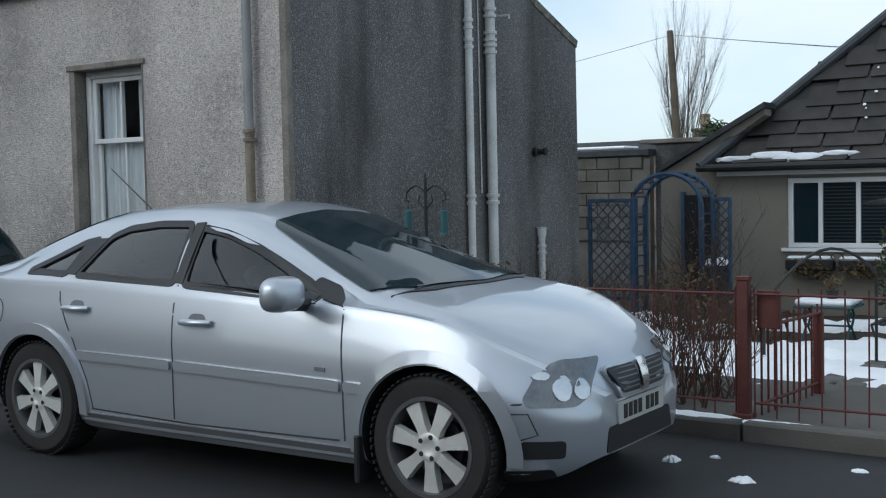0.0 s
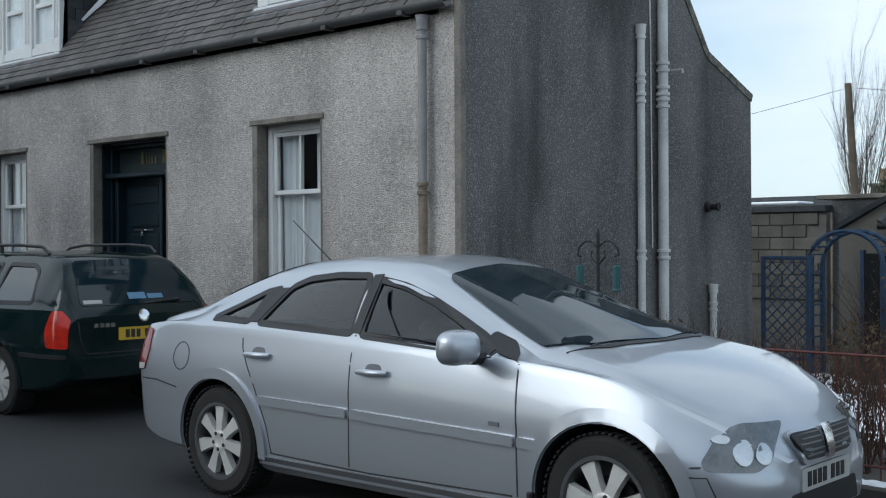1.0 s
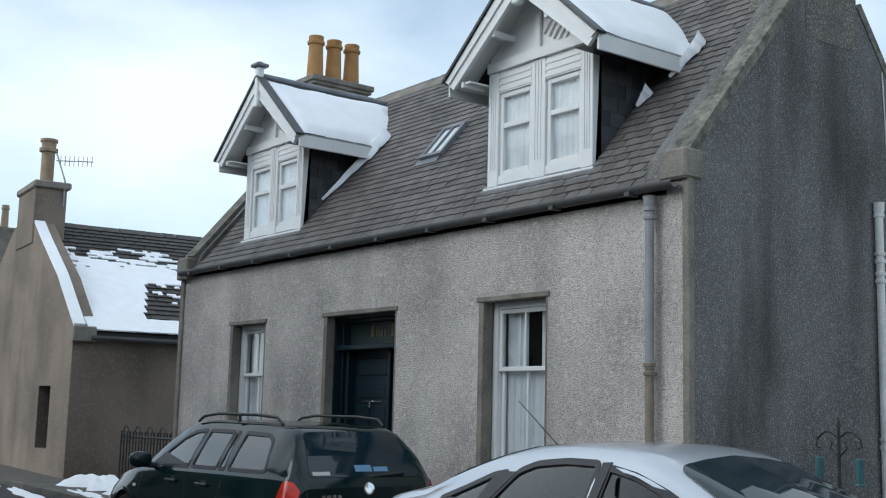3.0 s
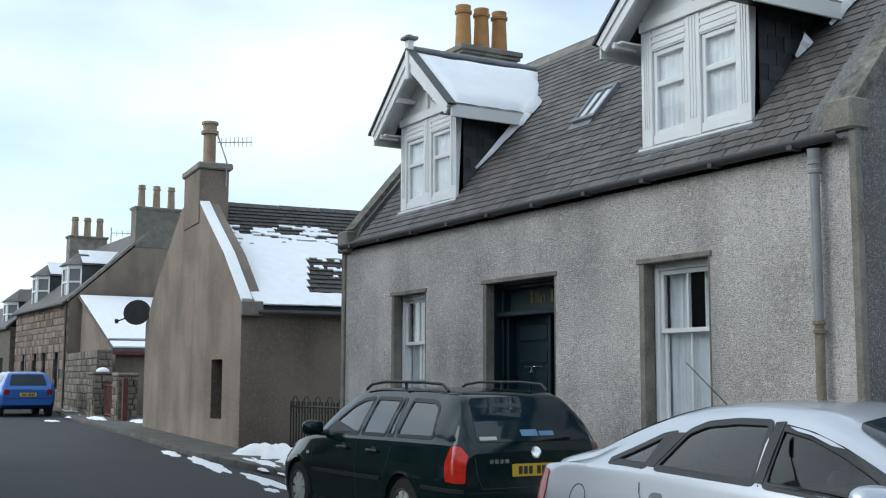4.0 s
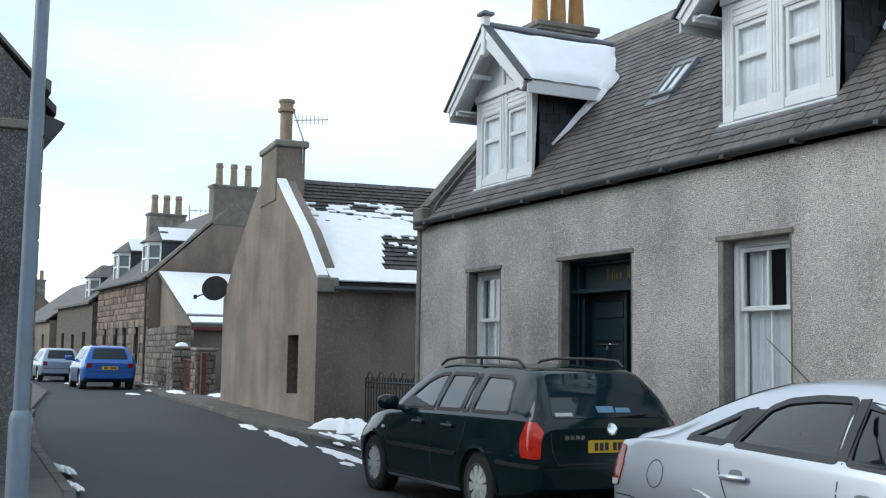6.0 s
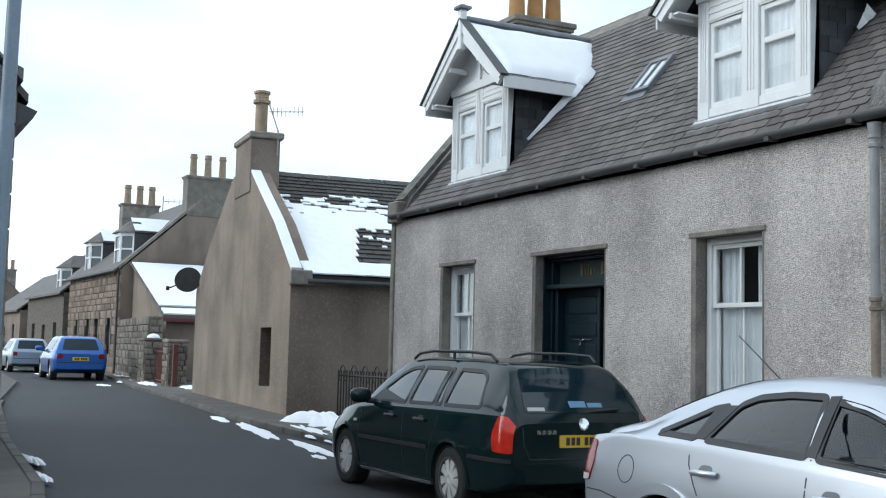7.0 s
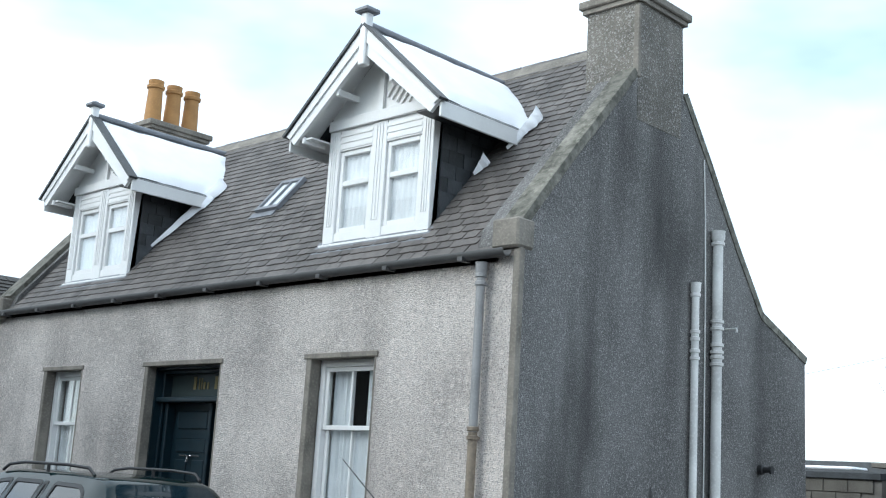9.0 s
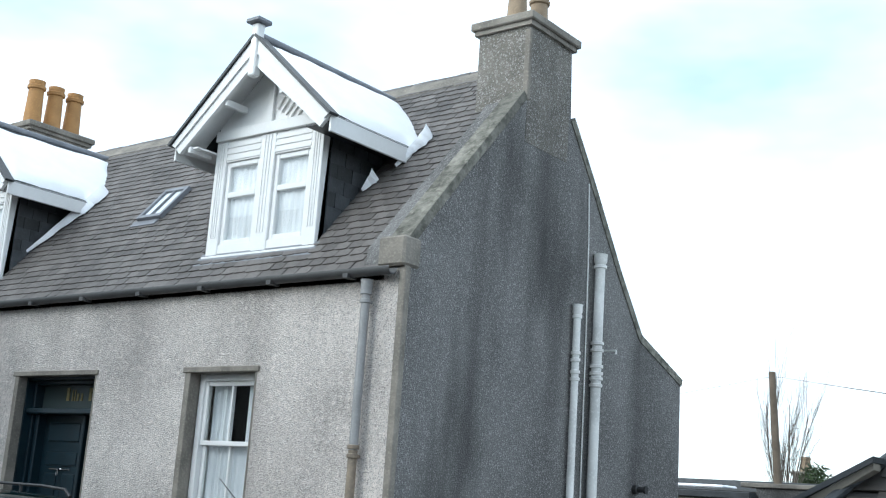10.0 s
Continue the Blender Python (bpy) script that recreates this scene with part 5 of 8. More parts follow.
v.end("grille_surround", round_poly([(-0.33, 0.64), (-0.24, 0.49), (0.24, 0.49), (0.33, 0.64)], 0.05), SILVER, True, 0.02, label="silver grille frame")
for s in (-1, 1):
    v.end("grille", round_poly([(s * 0.3, 0.625), (s * 0.225, 0.515), (s * 0.03, 0.51), (s * 0.06, 0.63)], 0.03), TRIM, True, 0.023)
    for k in range(5):
        z = 0.53 + k * 0.021
        v.end("grille_bar", [(s * 0.05, z), (s * (0.225 + k * 0.013), z), (s * (0.228 + k * 0.013), z + 0.006), (s * 0.055, z + 0.006)], GREYTRIM, True, 0.026)
v.end("grille_emblem", round_poly([(-0.045, 0.64), (-0.028, 0.505), (0.028, 0.505), (0.045, 0.64)], 0.01), CHROME, True, 0.036, label="plain chrome badge shape")
v.end("lower_grille", round_poly([(-0.36, 0.27), (0.36, 0.27), (0.33, 0.38), (-0.33, 0.38)], 0.02), TRIM, True, 0.006)
plate_bars(v, True, 0.0, 0.43, 0.5, 0.1, WHITEPLATE, 7)
for s in (-1, 1):
    for hx in VX["hubs"]:
        wheel(v.ob, hx, s * 0.805, 0.318, 0.318, 0.218, s, 7, False, 12 if hx < 2 else 38)
# mud flap, aerial
for s in (-1, 1):
    simple("mud_flap", TRIM, v.ob, 3.24, 3.27, s * 0.76 - 0.08, s * 0.76 + 0.08, 0.12, 0.34, 0.008)
q = B()
AZ = VTOP(1.11)
tube(q, [(1.11, 0.0, AZ + 0.02), (0.72, 0.0, AZ + 0.3)], 0.0045, 6, 0.003)
lathe(q, [(0.03, AZ - 0.02), (0.022, AZ + 0.02), (0.006, AZ + 0.035)], 10, "z", (1.11, 0, 0))
part("roof_aerial", q, TRIM, v.ob)
v.ob.matrix_basis = pose(0.026, -2.535, 0.0)

# dark green estate car, tail towards the hatchback
GX = {"length": 4.4, "wheel_z": 0.312, "hubs": (1.0, 3.515), "arch": 0.35,
      "bottom": [(0, 0.36), (0.2, 0.28), (0.6, 0.22), (2, 0.19), (4.1, 0.2), (4.4, 0.28)],
      "belt": [(0, 0.85), (0.15, 0.96), (0.6, 0.965), (2.0, 0.95), (3.2, 0.915), (3.6, 0.86), (4.1, 0.74), (4.3, 0.64), (4.4, 0.55)],
      "top": [(0, 0.9), (0.03, 0.955), (0.12, 1.08), (0.28, 1.28), (0.42, 1.4), (0.6, 1.44), (1.2, 1.462), (2.0, 1.462), (2.4, 1.425), (2.7, 1.31), (3.0, 1.145), (3.25, 1.005), (3.6, 0.945), (4.0, 0.86), (4.2, 0.78), (4.33, 0.69), (4.4, 0.6)],
      "half": [(0, 0.74), (0.1, 0.82), (0.4, 0.86), (1.0, 0.868), (3.4, 0.868), (3.85, 0.845), (4.15, 0.76), (4.32, 0.62), (4.4, 0.48)],
      "belt_half": [(0, 0.72), (0.15, 0.79), (0.6, 0.82), (2.2, 0.83), (3.3, 0.81), (3.85, 0.75), (4.15, 0.64), (4.4, 0.4)],
      "roof_half": [(0, 0.7), (0.12, 0.72), (0.4, 0.6), (0.8, 0.575), (2.0, 0.585), (2.5, 0.61), (3.0, 0.7), (3.25, 0.74), (3.85, 0.64), (4.15, 0.52), (4.4, 0.3)]}
GWIN = [("load_bay_window", round_poly([(0.52, 1.01), (1.22, 1.0), (1.2, 1.345), (0.76, 1.335), (0.64, 1.28)], 0.04)),
        ("rear_quarterlight", round_poly([(1.29, 1.0), (1.41, 0.998), (1.4, 1.346), (1.34, 1.345)], 0.02)),
        ("rear_door_window", round_poly([(1.46, 0.998), (1.98, 0.99), (1.95, 1.35), (1.45, 1.348)], 0.03)),
        ("front_door_window", round_poly([(2.06, 0.985), (2.95, 0.955), (2.68, 1.13), (2.45, 1.26), (2.25, 1.33), (2.03, 1.35)], 0.03))]
gcar = Car("estate_car", "dark green estate car with roof rails parked by the house", GX, GREEN_CAR, GWIN)
gcar.seats((1.55, 2.3), 0.98, 0.95)
gcar.top("windscreen", round_poly([(2.46, -0.52), (3.12, -0.68), (3.22, 0), (3.12, 0.68), (2.46, 0.52), (2.4, 0)], 0.05), CARGLASS, 0.004)
gcar.end("rear_window", round_poly([(-0.6, 0.985), (0.6, 0.985), (0.5, 1.37), (0, 1.385), (-0.5, 1.37)], 0.05), CARGLASS, False, 0.006, label="dark rear window with a few stickers")
for a, b, c, d, m in ((0.1, 0.26, 1.03, 1.07, BLUETAG), (-0.1, 0.08, 1.03, 1.085, BLUETAG), (-0.56, -0.38, 1.0, 1.03, WHITEPLATE)):
    gcar.end("window_sticker", [(-a, c), (-b, c), (-b, d), (-a, d)][::-1], m, False, 0.009)
q = B()
tube(q, [(0.06, 0.0, 0.985), (0.05, -0.15, 1.0), (0.045, -0.42, 1.02)], 0.014, 6)
part("rear_wiper", q, TRIM, gcar.ob)
for pts in ([(2.02, 0.98), (2.02, 0.6), (2.0, 0.27)], [(3.1, 0.93), (3.14, 0.6), (3.1, 0.27)], [(1.24, 0.98), (1.3, 0.75), (1.43, 0.55), (1.47, 0.27)], [(1.47, 0.265), (3.1, 0.265)]):
    gcar.side("shut_line", line_poly(pts, 0.009), INK, 0.0015, step=0.1)
gcar.side("door_moulding", round_poly([(1.45, 0.555), (3.1, 0.545), (3.1, 0.585), (1.43, 0.595)], 0.01), TRIM, 0.012, step=0.2)
gcar.side("sill_strip", line_poly([(1.4, 0.235), (3.12, 0.225)], 0.022), GREYTRIM, 0.012, step=0.2)
gcar.side("bumper_strip", round_poly([(0.02, 0.545), (0.62, 0.55), (0.62, 0.585), (0.02, 0.58)], 0.01), TRIM, 0.012, step=0.08)
for hx in GX["hubs"]:
    gcar.side("arch_lip", arc_band(hx, 0.312, 0.351, 0.385, -5, 185, 22), GREEN_CAR, 0.01, step=0.2)
for s in (-1, 1):
    gcar.side("tail_lamp", round_poly([(0.006, 0.63), (0.2, 0.64), (0.22, 0.8), (0.17, 0.95), (0.09, 0.95), (0.006, 0.86)], 0.02), ORANGELENS, 0.008, s, step=0.04)
    mirror(gcar, 2.85, 1.02, GREEN_CAR, s)
    for hx in (1.62, 2.32):
        handle(gcar, hx, 0.835, TRIM, s)
    gcar.side("indicator", round_poly([(3.2, 0.72), (3.27, 0.72), (3.27, 0.75), (3.2, 0.75)], 0.01), WHITEPLATE, 0.01, s)
    hlp = gcar.end("headlamp", round_poly([(s * 0.42, 0.6), (s * 0.8, 0.63), (s * 0.78, 0.74), (s * 0.42, 0.73)], 0.03), LAMP, True, 0.006, yaw=s * 15)
    q = B()
    pts = [(0.62, s * 0.56, 1.435), (0.72, s * 0.565, 1.5), (1.1, s * 0.57, 1.518), (1.9, s * 0.575, 1.518), (2.2, s * 0.58, 1.49), (2.32, s * 0.58, 1.435)]
    tube(q, pts, 0.015, 8)
    for x in (1.45,):
        tube(q, [(x, s * 0.57, 1.44), (x, s * 0.57, 1.52)], 0.016, 8)
    part("roof_rail", q, TRIM, gcar.ob, smooth=60)
    for hx in GX["hubs"]:
        wheel(gcar.ob, hx, s * 0.845, 0.312, 0.312, 0.205, s, 9, True, 10)
gcar.end("tailgate_line", line_poly([(-0.66, 0.96), (-0.63, 0.7), (-0.57, 0.58), (0.57, 0.58), (0.63, 0.7), (0.66, 0.96)], 0.009), INK, False, 0.002)
gcar.end("bumper_band", round_poly([(-0.72, 0.38), (0.72, 0.38), (0.72, 0.545), (-0.72, 0.545)], 0.03), GREEN_CAR, False, 0.012)
gcar.end("tail_badge", [(0.055 * math.cos(k * 0.5236), 0.885 + 0.055 * math.sin(k * 0.5236)) for k in range(12)], CHROME, False, 0.008, label="plain round chrome badge")
for k in range(4):
    gcar.end("badge_bar", [(0.5 - k * 0.055, 0.8), (0.46 - k * 0.055, 0.8), (0.46 - k * 0.055, 0.835), (0.5 - k * 0.055, 0.835)], CHROME, False, 0.006)
gcar.end("tail_sticker", [(-0.42, 0.62), (-0.36, 0.62), (-0.36, 0.69), (-0.42, 0.69)], WHITEPLATE, False, 0.006)
plate_bars(gcar, False, 0.0, 0.735, 0.52, 0.112, YELLOW, 7)
gcar.ob.matrix_basis = pose(-2.12, -1.735, 0.0, 0, 0, 180) @ Matrix.Scale(0.965, 4)


# parked cars far down the street: blue hatchback, pale saloon, navy people carrier
def far_car(name, label, paint, x, y, yaw, scale, plate):
    spec = {k: ([(p[0] * 3.98 / 4.4, p[1] * (0.96 if k in ("top", "belt") else 1.0)) for p in w] if isinstance(w, list) else w) for k, w in GX.items()}
    spec.update(length=3.98, hubs=(0.72, 3.2))
    c = Car(name, label, spec, paint)
    c.side("side_window", round_poly([(0.6, 0.96), (2.75, 0.92), (2.4, 1.12), (2.1, 1.26), (0.75, 1.28)], 0.05), CARGLASS, 0.006, step=0.1)
    c.end("rear_window", round_poly([(-0.56, 0.96), (0.56, 0.96), (0.47, 1.3), (-0.47, 1.3)], 0.05), CARGLASS, False, 0.006)
    for s in (-1, 1):
        c.end("tail_lamp", round_poly([(s * 0.55, 0.68), (s * 0.72, 0.68), (s * 0.72, 0.85), (s * 0.55, 0.83)], 0.03), REDLENS, False, 0.008, step=0.05)
        mirror(c, 2.55, 0.98, paint, s)
        for hx in spec["hubs"]:
            wheel(c.ob, hx, s * 0.83, 0.305, 0.305, 0.2, s, 7, True)
    c.end("bumper_line", line_poly([(-0.7, 0.56), (0.7, 0.56)], 0.02), INK, False, 0.004)
    if plate:
        plate_bars(c, False, 0.0, 0.68, 0.5, 0.11, YELLOW, 7)
    c.ob.matrix_basis = pose(x, y, 0.0, 0, 0, yaw) @ Matrix.Scale(scale, 4)
    return c


swing(far_car("hatchback_car", "bright blue hatchback parked by the rubble wall", BLUE_CAR, -38.6, 1.55, 177, 1.2, True).ob, 1.18)
swing(far_car("saloon_car", "pale blue car parked behind the blue hatchback", PALE_CAR, -49.5, 1.55, 179, 1.12, False).ob, 1.18)
swing(far_car("people_carrier", "dark navy people carrier parked far down the street", NAVY_CAR, -60, 1.2, 180, 1.15, False).ob, 1.18)


# ---- neighbouring houses ----
def at_pose(ob, m):
    ob.matrix_basis = m
    return ob


def snow_on_slope(parent, fr, width, length, keep, seed, cell=(0.16, 0.2), th=0.03):
    """Snow left lying on slates, course by course: keep(x, s) says how much is left."""
    q = B()
    nx, ns = int(width / cell[0]), int(length / cell[1])
    grid = {}

    def vert(i, j, up):
        k = (i, j, up)
        if k not in grid:
            h = 0.0 if not up else th + 0.012 * noise.noise((i * 0.4, j * 0.4, seed))
            grid[k] = q.verts.new(fr @ Vector((i * cell[0], j * cell[1], h + 0.02)))
        return grid[k]
    on = {(i, j): keep(i * cell[0], j * cell[1]) + 0.5 * noise.noise((i * cell[0] * 1.5, j * cell[1] * 4.2, seed)) + 0.22 * noise.noise((i * cell[0] * 6, j * cell[1] * 11, seed)) > 0.5 for i in range(nx) for j in range(ns)}
    for (i, j), k in on.items():
        if not k:
            continue
        q.faces.new([vert(*c, True) for c in ((i, j), (i + 1, j), (i + 1, j + 1), (i, j + 1))])
        for (di, dj), (a, b) in (((-1, 0), ((i, j), (i, j + 1))), ((1, 0), ((i + 1, j), (i + 1, j + 1))), ((0, -1), ((i, j), (i + 1, j))), ((0, 1), ((i, j + 1), (i + 1, j + 1)))):
            if not on.get((i + di, j + dj), False):
                q.faces.new((vert(*a, True), vert(*b, True), vert(*b, False), vert(*a, False)))
    return tagged(part("roof_snow", q, SNOW, parent, "thin snow lying on the slates"), kind="stuff")


# brown rendered cottage, gable to the street
h2 = thing("cottage", "brown rendered cottage, gable to the street, snowy roof", "house", (-15.7, 0.46, 0))
h2.rotation_euler = (0, 0, radians(-5.6))
bpy.context.view_layer.update()
M2 = pose(-15.7, 0.46, 0, 0, 0, -5.6)
W2, D2 = 10.8, 9.0


def part2(name, q, m, parent, mtx, label="", smooth=None):
    """A part built in the thing's own axes."""
    bmesh.ops.transform(q, matrix=mtx, verts=q.verts)
    return part(name, q, m, parent, label, smooth)


q = B()
wall_grid(q, [-W2, 0], [0, 2.84], [(-2.5, -1.5, 0.6, 1.88)], lambda u, z, d: (u, d, z), 0.45)
part2("street_gable", q, BROWN_RENDER, h2, M2, "brown cement gable")
q = B()
prism(q, [(-W2, 2.84), (0, 2.84), (0.02, 3.0), (-1.5, 4.12), (-3.3, 5.1), (-4.3, 5.7), (-6.1, 5.7), (-7.3, 5.1), (-9.2, 4.05), (-W2, 3.0)], "y", 0, 0.45)
part2("street_gable", q, BROWN_RENDER, h2, M2)
# black panel in the slit: the recess's shade as a colour
q = B()
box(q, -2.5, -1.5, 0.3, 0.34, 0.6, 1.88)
part2("slit_window", q, INNER_SHADE, h2, M2, "tall slit opening, its shade put in as a black panel")
q = B()
box(q, -0.4, 0, 0.45, D2, 0, 2.9)
part2("side_wall", q, BROWN_RENDER, h2, M2)
q = B()
box(q, -W2, -W2 + 0.4, 0.45, D2, 0, 2.9)
part2("side_wall", q, BROWN_RENDER, h2, M2)
for s in (0, 1):
    q = B()
    e0, r0 = ((0.15, 2.85), (-5.2, 5.7)) if s == 0 else ((-W2 - 0.15, 2.85), (-5.2, 5.7))
    prism(q, [e0, r0, (r0[0], r0[1] + 0.06), (e0[0], e0[1] + 0.06)], "y", 0.2, D2)
    part2("roof", q, UNDER, h2, M2)
fr2 = M2 @ slope_frame((0.17, 0.25, 2.93), (0, 1, 0), (-5.35, 0, 2.85))
slating(h2, fr2, D2 - 0.3, 5.95, 0.36, 0.24, (SLATE_BROWN, SLATE_BROWN_J), (), None, 11)
snow_on_slope(h2, fr2, D2 - 0.4, 4.6, lambda x, s: (1.2 if s < 3.2 else 0.72 - (s - 3.2) * 0.25) - (0.9 if abs(x - 2.0 - (s - 1.5) * 0.25) < 0.55 and 0.6 < s < 2.6 else 0), 3.1, (0.1, 0.09))
q = B()
for a, b in (((0.05, 3.02), (-1.5, 4.12)), ((-1.5, 4.12), (-3.3, 5.14)), ((-3.3, 5.14), (-4.0, 5.56))):
    nv = Vector((-(b[1] - a[1]), b[0] - a[0])).normalized() * -0.06
    prism(q, [a, b, (b[0] + nv.x, b[1] + nv.y), (a[0] + nv.x, a[1] + nv.y)], "y", -0.02, 0.2)
part2("skew", q, SNOW, h2, M2, "raised skew under snow")
q = B()
box(q, 0.0, 0.2, -0.05, 0.4, 2.72, 3.02, 0.02)
part2("skewputt", q, SANDSTONE, h2, M2)
q = B()
tube(q, [(0.2, 0.3, 2.8), (0.2, D2, 2.8)], 0.05, 8)
tube(q, [(0.06, 3.6, 2.8), (0.06, 3.6, 2.3)], 0.035, 8)
part2("gutter", q, GUTTER, h2, M2)
q = B()
box(q, -5.8, -4.1, -0.03, 0.68, 5.1, 6.4, 0.02)
ch2 = part2("chimney", q, BROWN_RENDER, h2, M2)
q = B()
box(q, -5.88, -4.02, -0.08, 0.76, 6.4, 6.56, 0.03)
part2("chimney_cap", q, SANDSTONE, ch2, M2)
q = B()
lathe(q, [(0.2, 0), (0.19, 0.06), (0.15, 0.1), (0.15, 0.78), (0.21, 0.8), (0.21, 0.88), (0.16, 0.9), (0.17, 1.02), (0.2, 1.04), (0.2, 1.1), (0.12, 1.1), (0.11, 0.5)], 18, "z", (-4.7, 0.33, 6.56))
part2("chimney_pot", q, POT_PALE, ch2, M2, smooth=40)
q = B()
tube(q, [(-4.05, 0.6, 6.0), (-4.05, 0.6, 6.6), (-4.4, 0.45, 7.3)], 0.02, 6)
tube(q, [(-4.4, 0.45, 7.12), (-4.0, 1.2, 7.12)], 0.012, 6)
for k in range(8):
    p = Vector((-4.4, 0.45, 7.12)).lerp(Vector((-4.0, 1.2, 7.12)), 0.12 + k * 0.12)
    tube(q, [(p.x, p.y, p.z - 0.12), (p.x, p.y, p.z + 0.12)], 0.008, 5)
tagged(part2("aerial", q, CAST, h2, M2), "", "")
# dish shares the near-black rubber: its backlit shade is put into the colour
q = B()
lathe(q, [(0.38, 0.02), (0.33, -0.03), (0.2, -0.08), (0.02, -0.1)], 24, "z")
bmesh.ops.transform(q, matrix=Matrix.Translation((-W2 + 0.3, -0.3, 3.3)) @ pose(0, 0, 0, 72, 0, 70), verts=q.verts)
tube(q, [(-W2 + 0.5, 0.1, 3.2), (-W2 + 0.3, -0.28, 3.28), (-W2 - 0.1, -0.8, 3.05)], 0.02, 6)
lathe(q, [(0.05, 3.0), (0.05, 3.12)], 8, "z", (-W2 - 0.1, -0.8, 0))
part2("satellite_dish", q, RUBBER, h2, M2, "satellite dish, darkened in colour as if backlit", 50)


def railings(name, label, p0, p1, z0, h, material, step=0.12, scroll=False, r=0.009, cat="railings", arrow=0.06):
    """A run of railings: posts, rails and each bar as parts."""
    p0, p1 = Vector((*p0, z0)), Vector((*p1, z0))
    t = thing(name, label, cat, p0)
    d = (p1 - p0)
    ln = d.length
    n_ = max(2, round(ln / step))
    for zz in (0.1, h - 0.04):
        q = B()
        tube(q, [p0 + Vector((0, 0, zz)), p1 + Vector((0, 0, zz))], r * 1.6, 6)
        part("rail", q, material, t)
    me = None
    for k in range(n_ + 1):
        p = p0 + d * (k / n_)
        if me is None:
            q = B()
            tube(q, [(0, 0, 0.02), (0, 0, h + arrow)], r, 6)
            o = part("bar", q, material, t)
            me = o.data
        else:
            o = new("bar", me)
            o.parent = t
        o.matrix_parent_inverse = Matrix()
        o.matrix_basis = Matrix.Translation(p - p0)
    if scroll:
        for k in range(n_):
            if k % 4 == 1:
                c = p0 + d * ((k + 0.5) / n_) + Vector((0, 0, h + 0.06))
                q = B()
                u = d.normalized()
                for s in (-1, 1):
                    tube(q, [c + u * (s * (0.02 + 0.1 * (1 - math.cos(a * 0.6)) * 0.5 + 0.06 * math.sin(a * 0.6))) + Vector((0, 0, 0.1 * math.cos(a * 0.6) - 0.02 * a)) for a in range(8)], 0.012, 5)
                part("scroll", q, material, t)
    return t


railings("railings", "black iron railings with scrolled tops", (-15.3, 1.4), (-12.2, 1.75), 0.05, 0.92, BLACKIRON, 0.11, True, 0.016)

# stone house further down with dormers, its gable facing back along the street
h3 = thing("stone_house", "squared-stone house with canted dormers and tall chimneys", "house", (-46, 4.2, 0))
X3, L3, Y3, RY3, E3, R3 = -46.0, 12.0, 4.2, 8.0, 4.8, 8.3
q = B()
prism(q, [(Y3, 0), (Y3, E3), (RY3, R3), (Y3 + 7.6, E3), (Y3 + 7.6, 0)], "x", X3 - 0.4, X3)
part("gable_wall", q, BROWN_RENDER, h3, "brown rendered gable")
q = B()
prism(q, [(Y3, 0), (Y3, E3), (RY3, R3), (Y3 + 7.6, E3), (Y3 + 7.6, 0)], "x", X3 - L3, X3 - L3 + 0.4)
part("gable_wall", q, BROWN_RENDER, h3)
HO3 = [(X3 - 2.6, X3 - 1.6, 0.9, 2.7), (X3 - 5.2, X3 - 4.2, 0.9, 2.7), (X3 - 7.4, X3 - 6.3, 0.1, 2.7), (X3 - 10.2, X3 - 9.2, 0.9, 2.7)]
q = B()
wall_grid(q, [X3 - L3 + 0.4, X3 - 0.4], [0, E3], HO3, lambda u, z, d: (u, Y3 + d, z), 0.4)
part("front_wall", q, MORTAR, h3)


def stonework(parent, m, width, height, bw, bh, holes, material, seed, name="stone", limit=300, depth=0.05):
    """Squared stones laid in uneven courses on a wall; m carries (along, out, up) to the world."""
    r = random.Random(seed)
    z, cnt = 0.0, 0
    q = B()
    box(q, -0.5, 0.5, -0.03, depth, -0.5, 0.5, 0.04)
    me = bpy.data.meshes.new(name)
    q.to_mesh(me)
    q.free()
    me.materials.append(material)
    while z < height - 0.08:
        h = min(bh * r.uniform(0.75, 1.25), height - z)
        x = 0.0
        while x < width - 0.05:
            w = min(bw * r.uniform(0.6, 1.4), width - x)
            xc, zc = x + w / 2, z + h / 2
            if not any(a - 0.05 < xc < b + 0.05 and c < zc < d for a, b, c, d in holes) and cnt < limit:
                o = new(name, me)
                o.parent = parent
                o.matrix_parent_inverse = parent.matrix_basis.inverted()
                o.matrix_basis = m @ Matrix.LocRotScale((xc, r.uniform(-0.012, 0.012), zc), Euler((0, 0, 0)), (w - 0.025, 1, h - 0.025))
                cnt += 1
            x += w
        z += h


stonework(h3, Matrix.Translation((X3 - L3, Y3, 0)) @ Matrix.Diagonal((1, -1, 1, 1)), L3, E3, 0.62, 0.36, [(a - X3 + L3, b - X3 + L3, c, d) for a, b, c, d in HO3], PINKSTONE, 5)
for a, b, c, d in HO3:
    simple("window" if c > 0.5 else "door", CARGLASS if c > 0.5 else DOOR, h3, a, b, Y3 + 0.15, Y3 + 0.2, c, d)
    for m_ in ((a - 0.16, a), (b, b + 0.16)):
        simple("margin", MORTAR, h3, m_[0], m_[1], Y3 - 0.07, Y3 + 0.1, c, d + 0.2)
for y0, z0, y1, z1 in ((Y3 - 0.25, E3 - 0.1, RY3, R3 + 0.05), (Y3 + 7.85, E3 - 0.1, RY3, R3 + 0.05)):
    q = B()
    prism(q, [(y0, z0), (y1, z1), (y1, z1 + 0.1), (y0, z0 + 0.1)], "x", X3 - L3, X3 - 0.15)
    part("roof", q, SLATE_J, h3)
q = B()
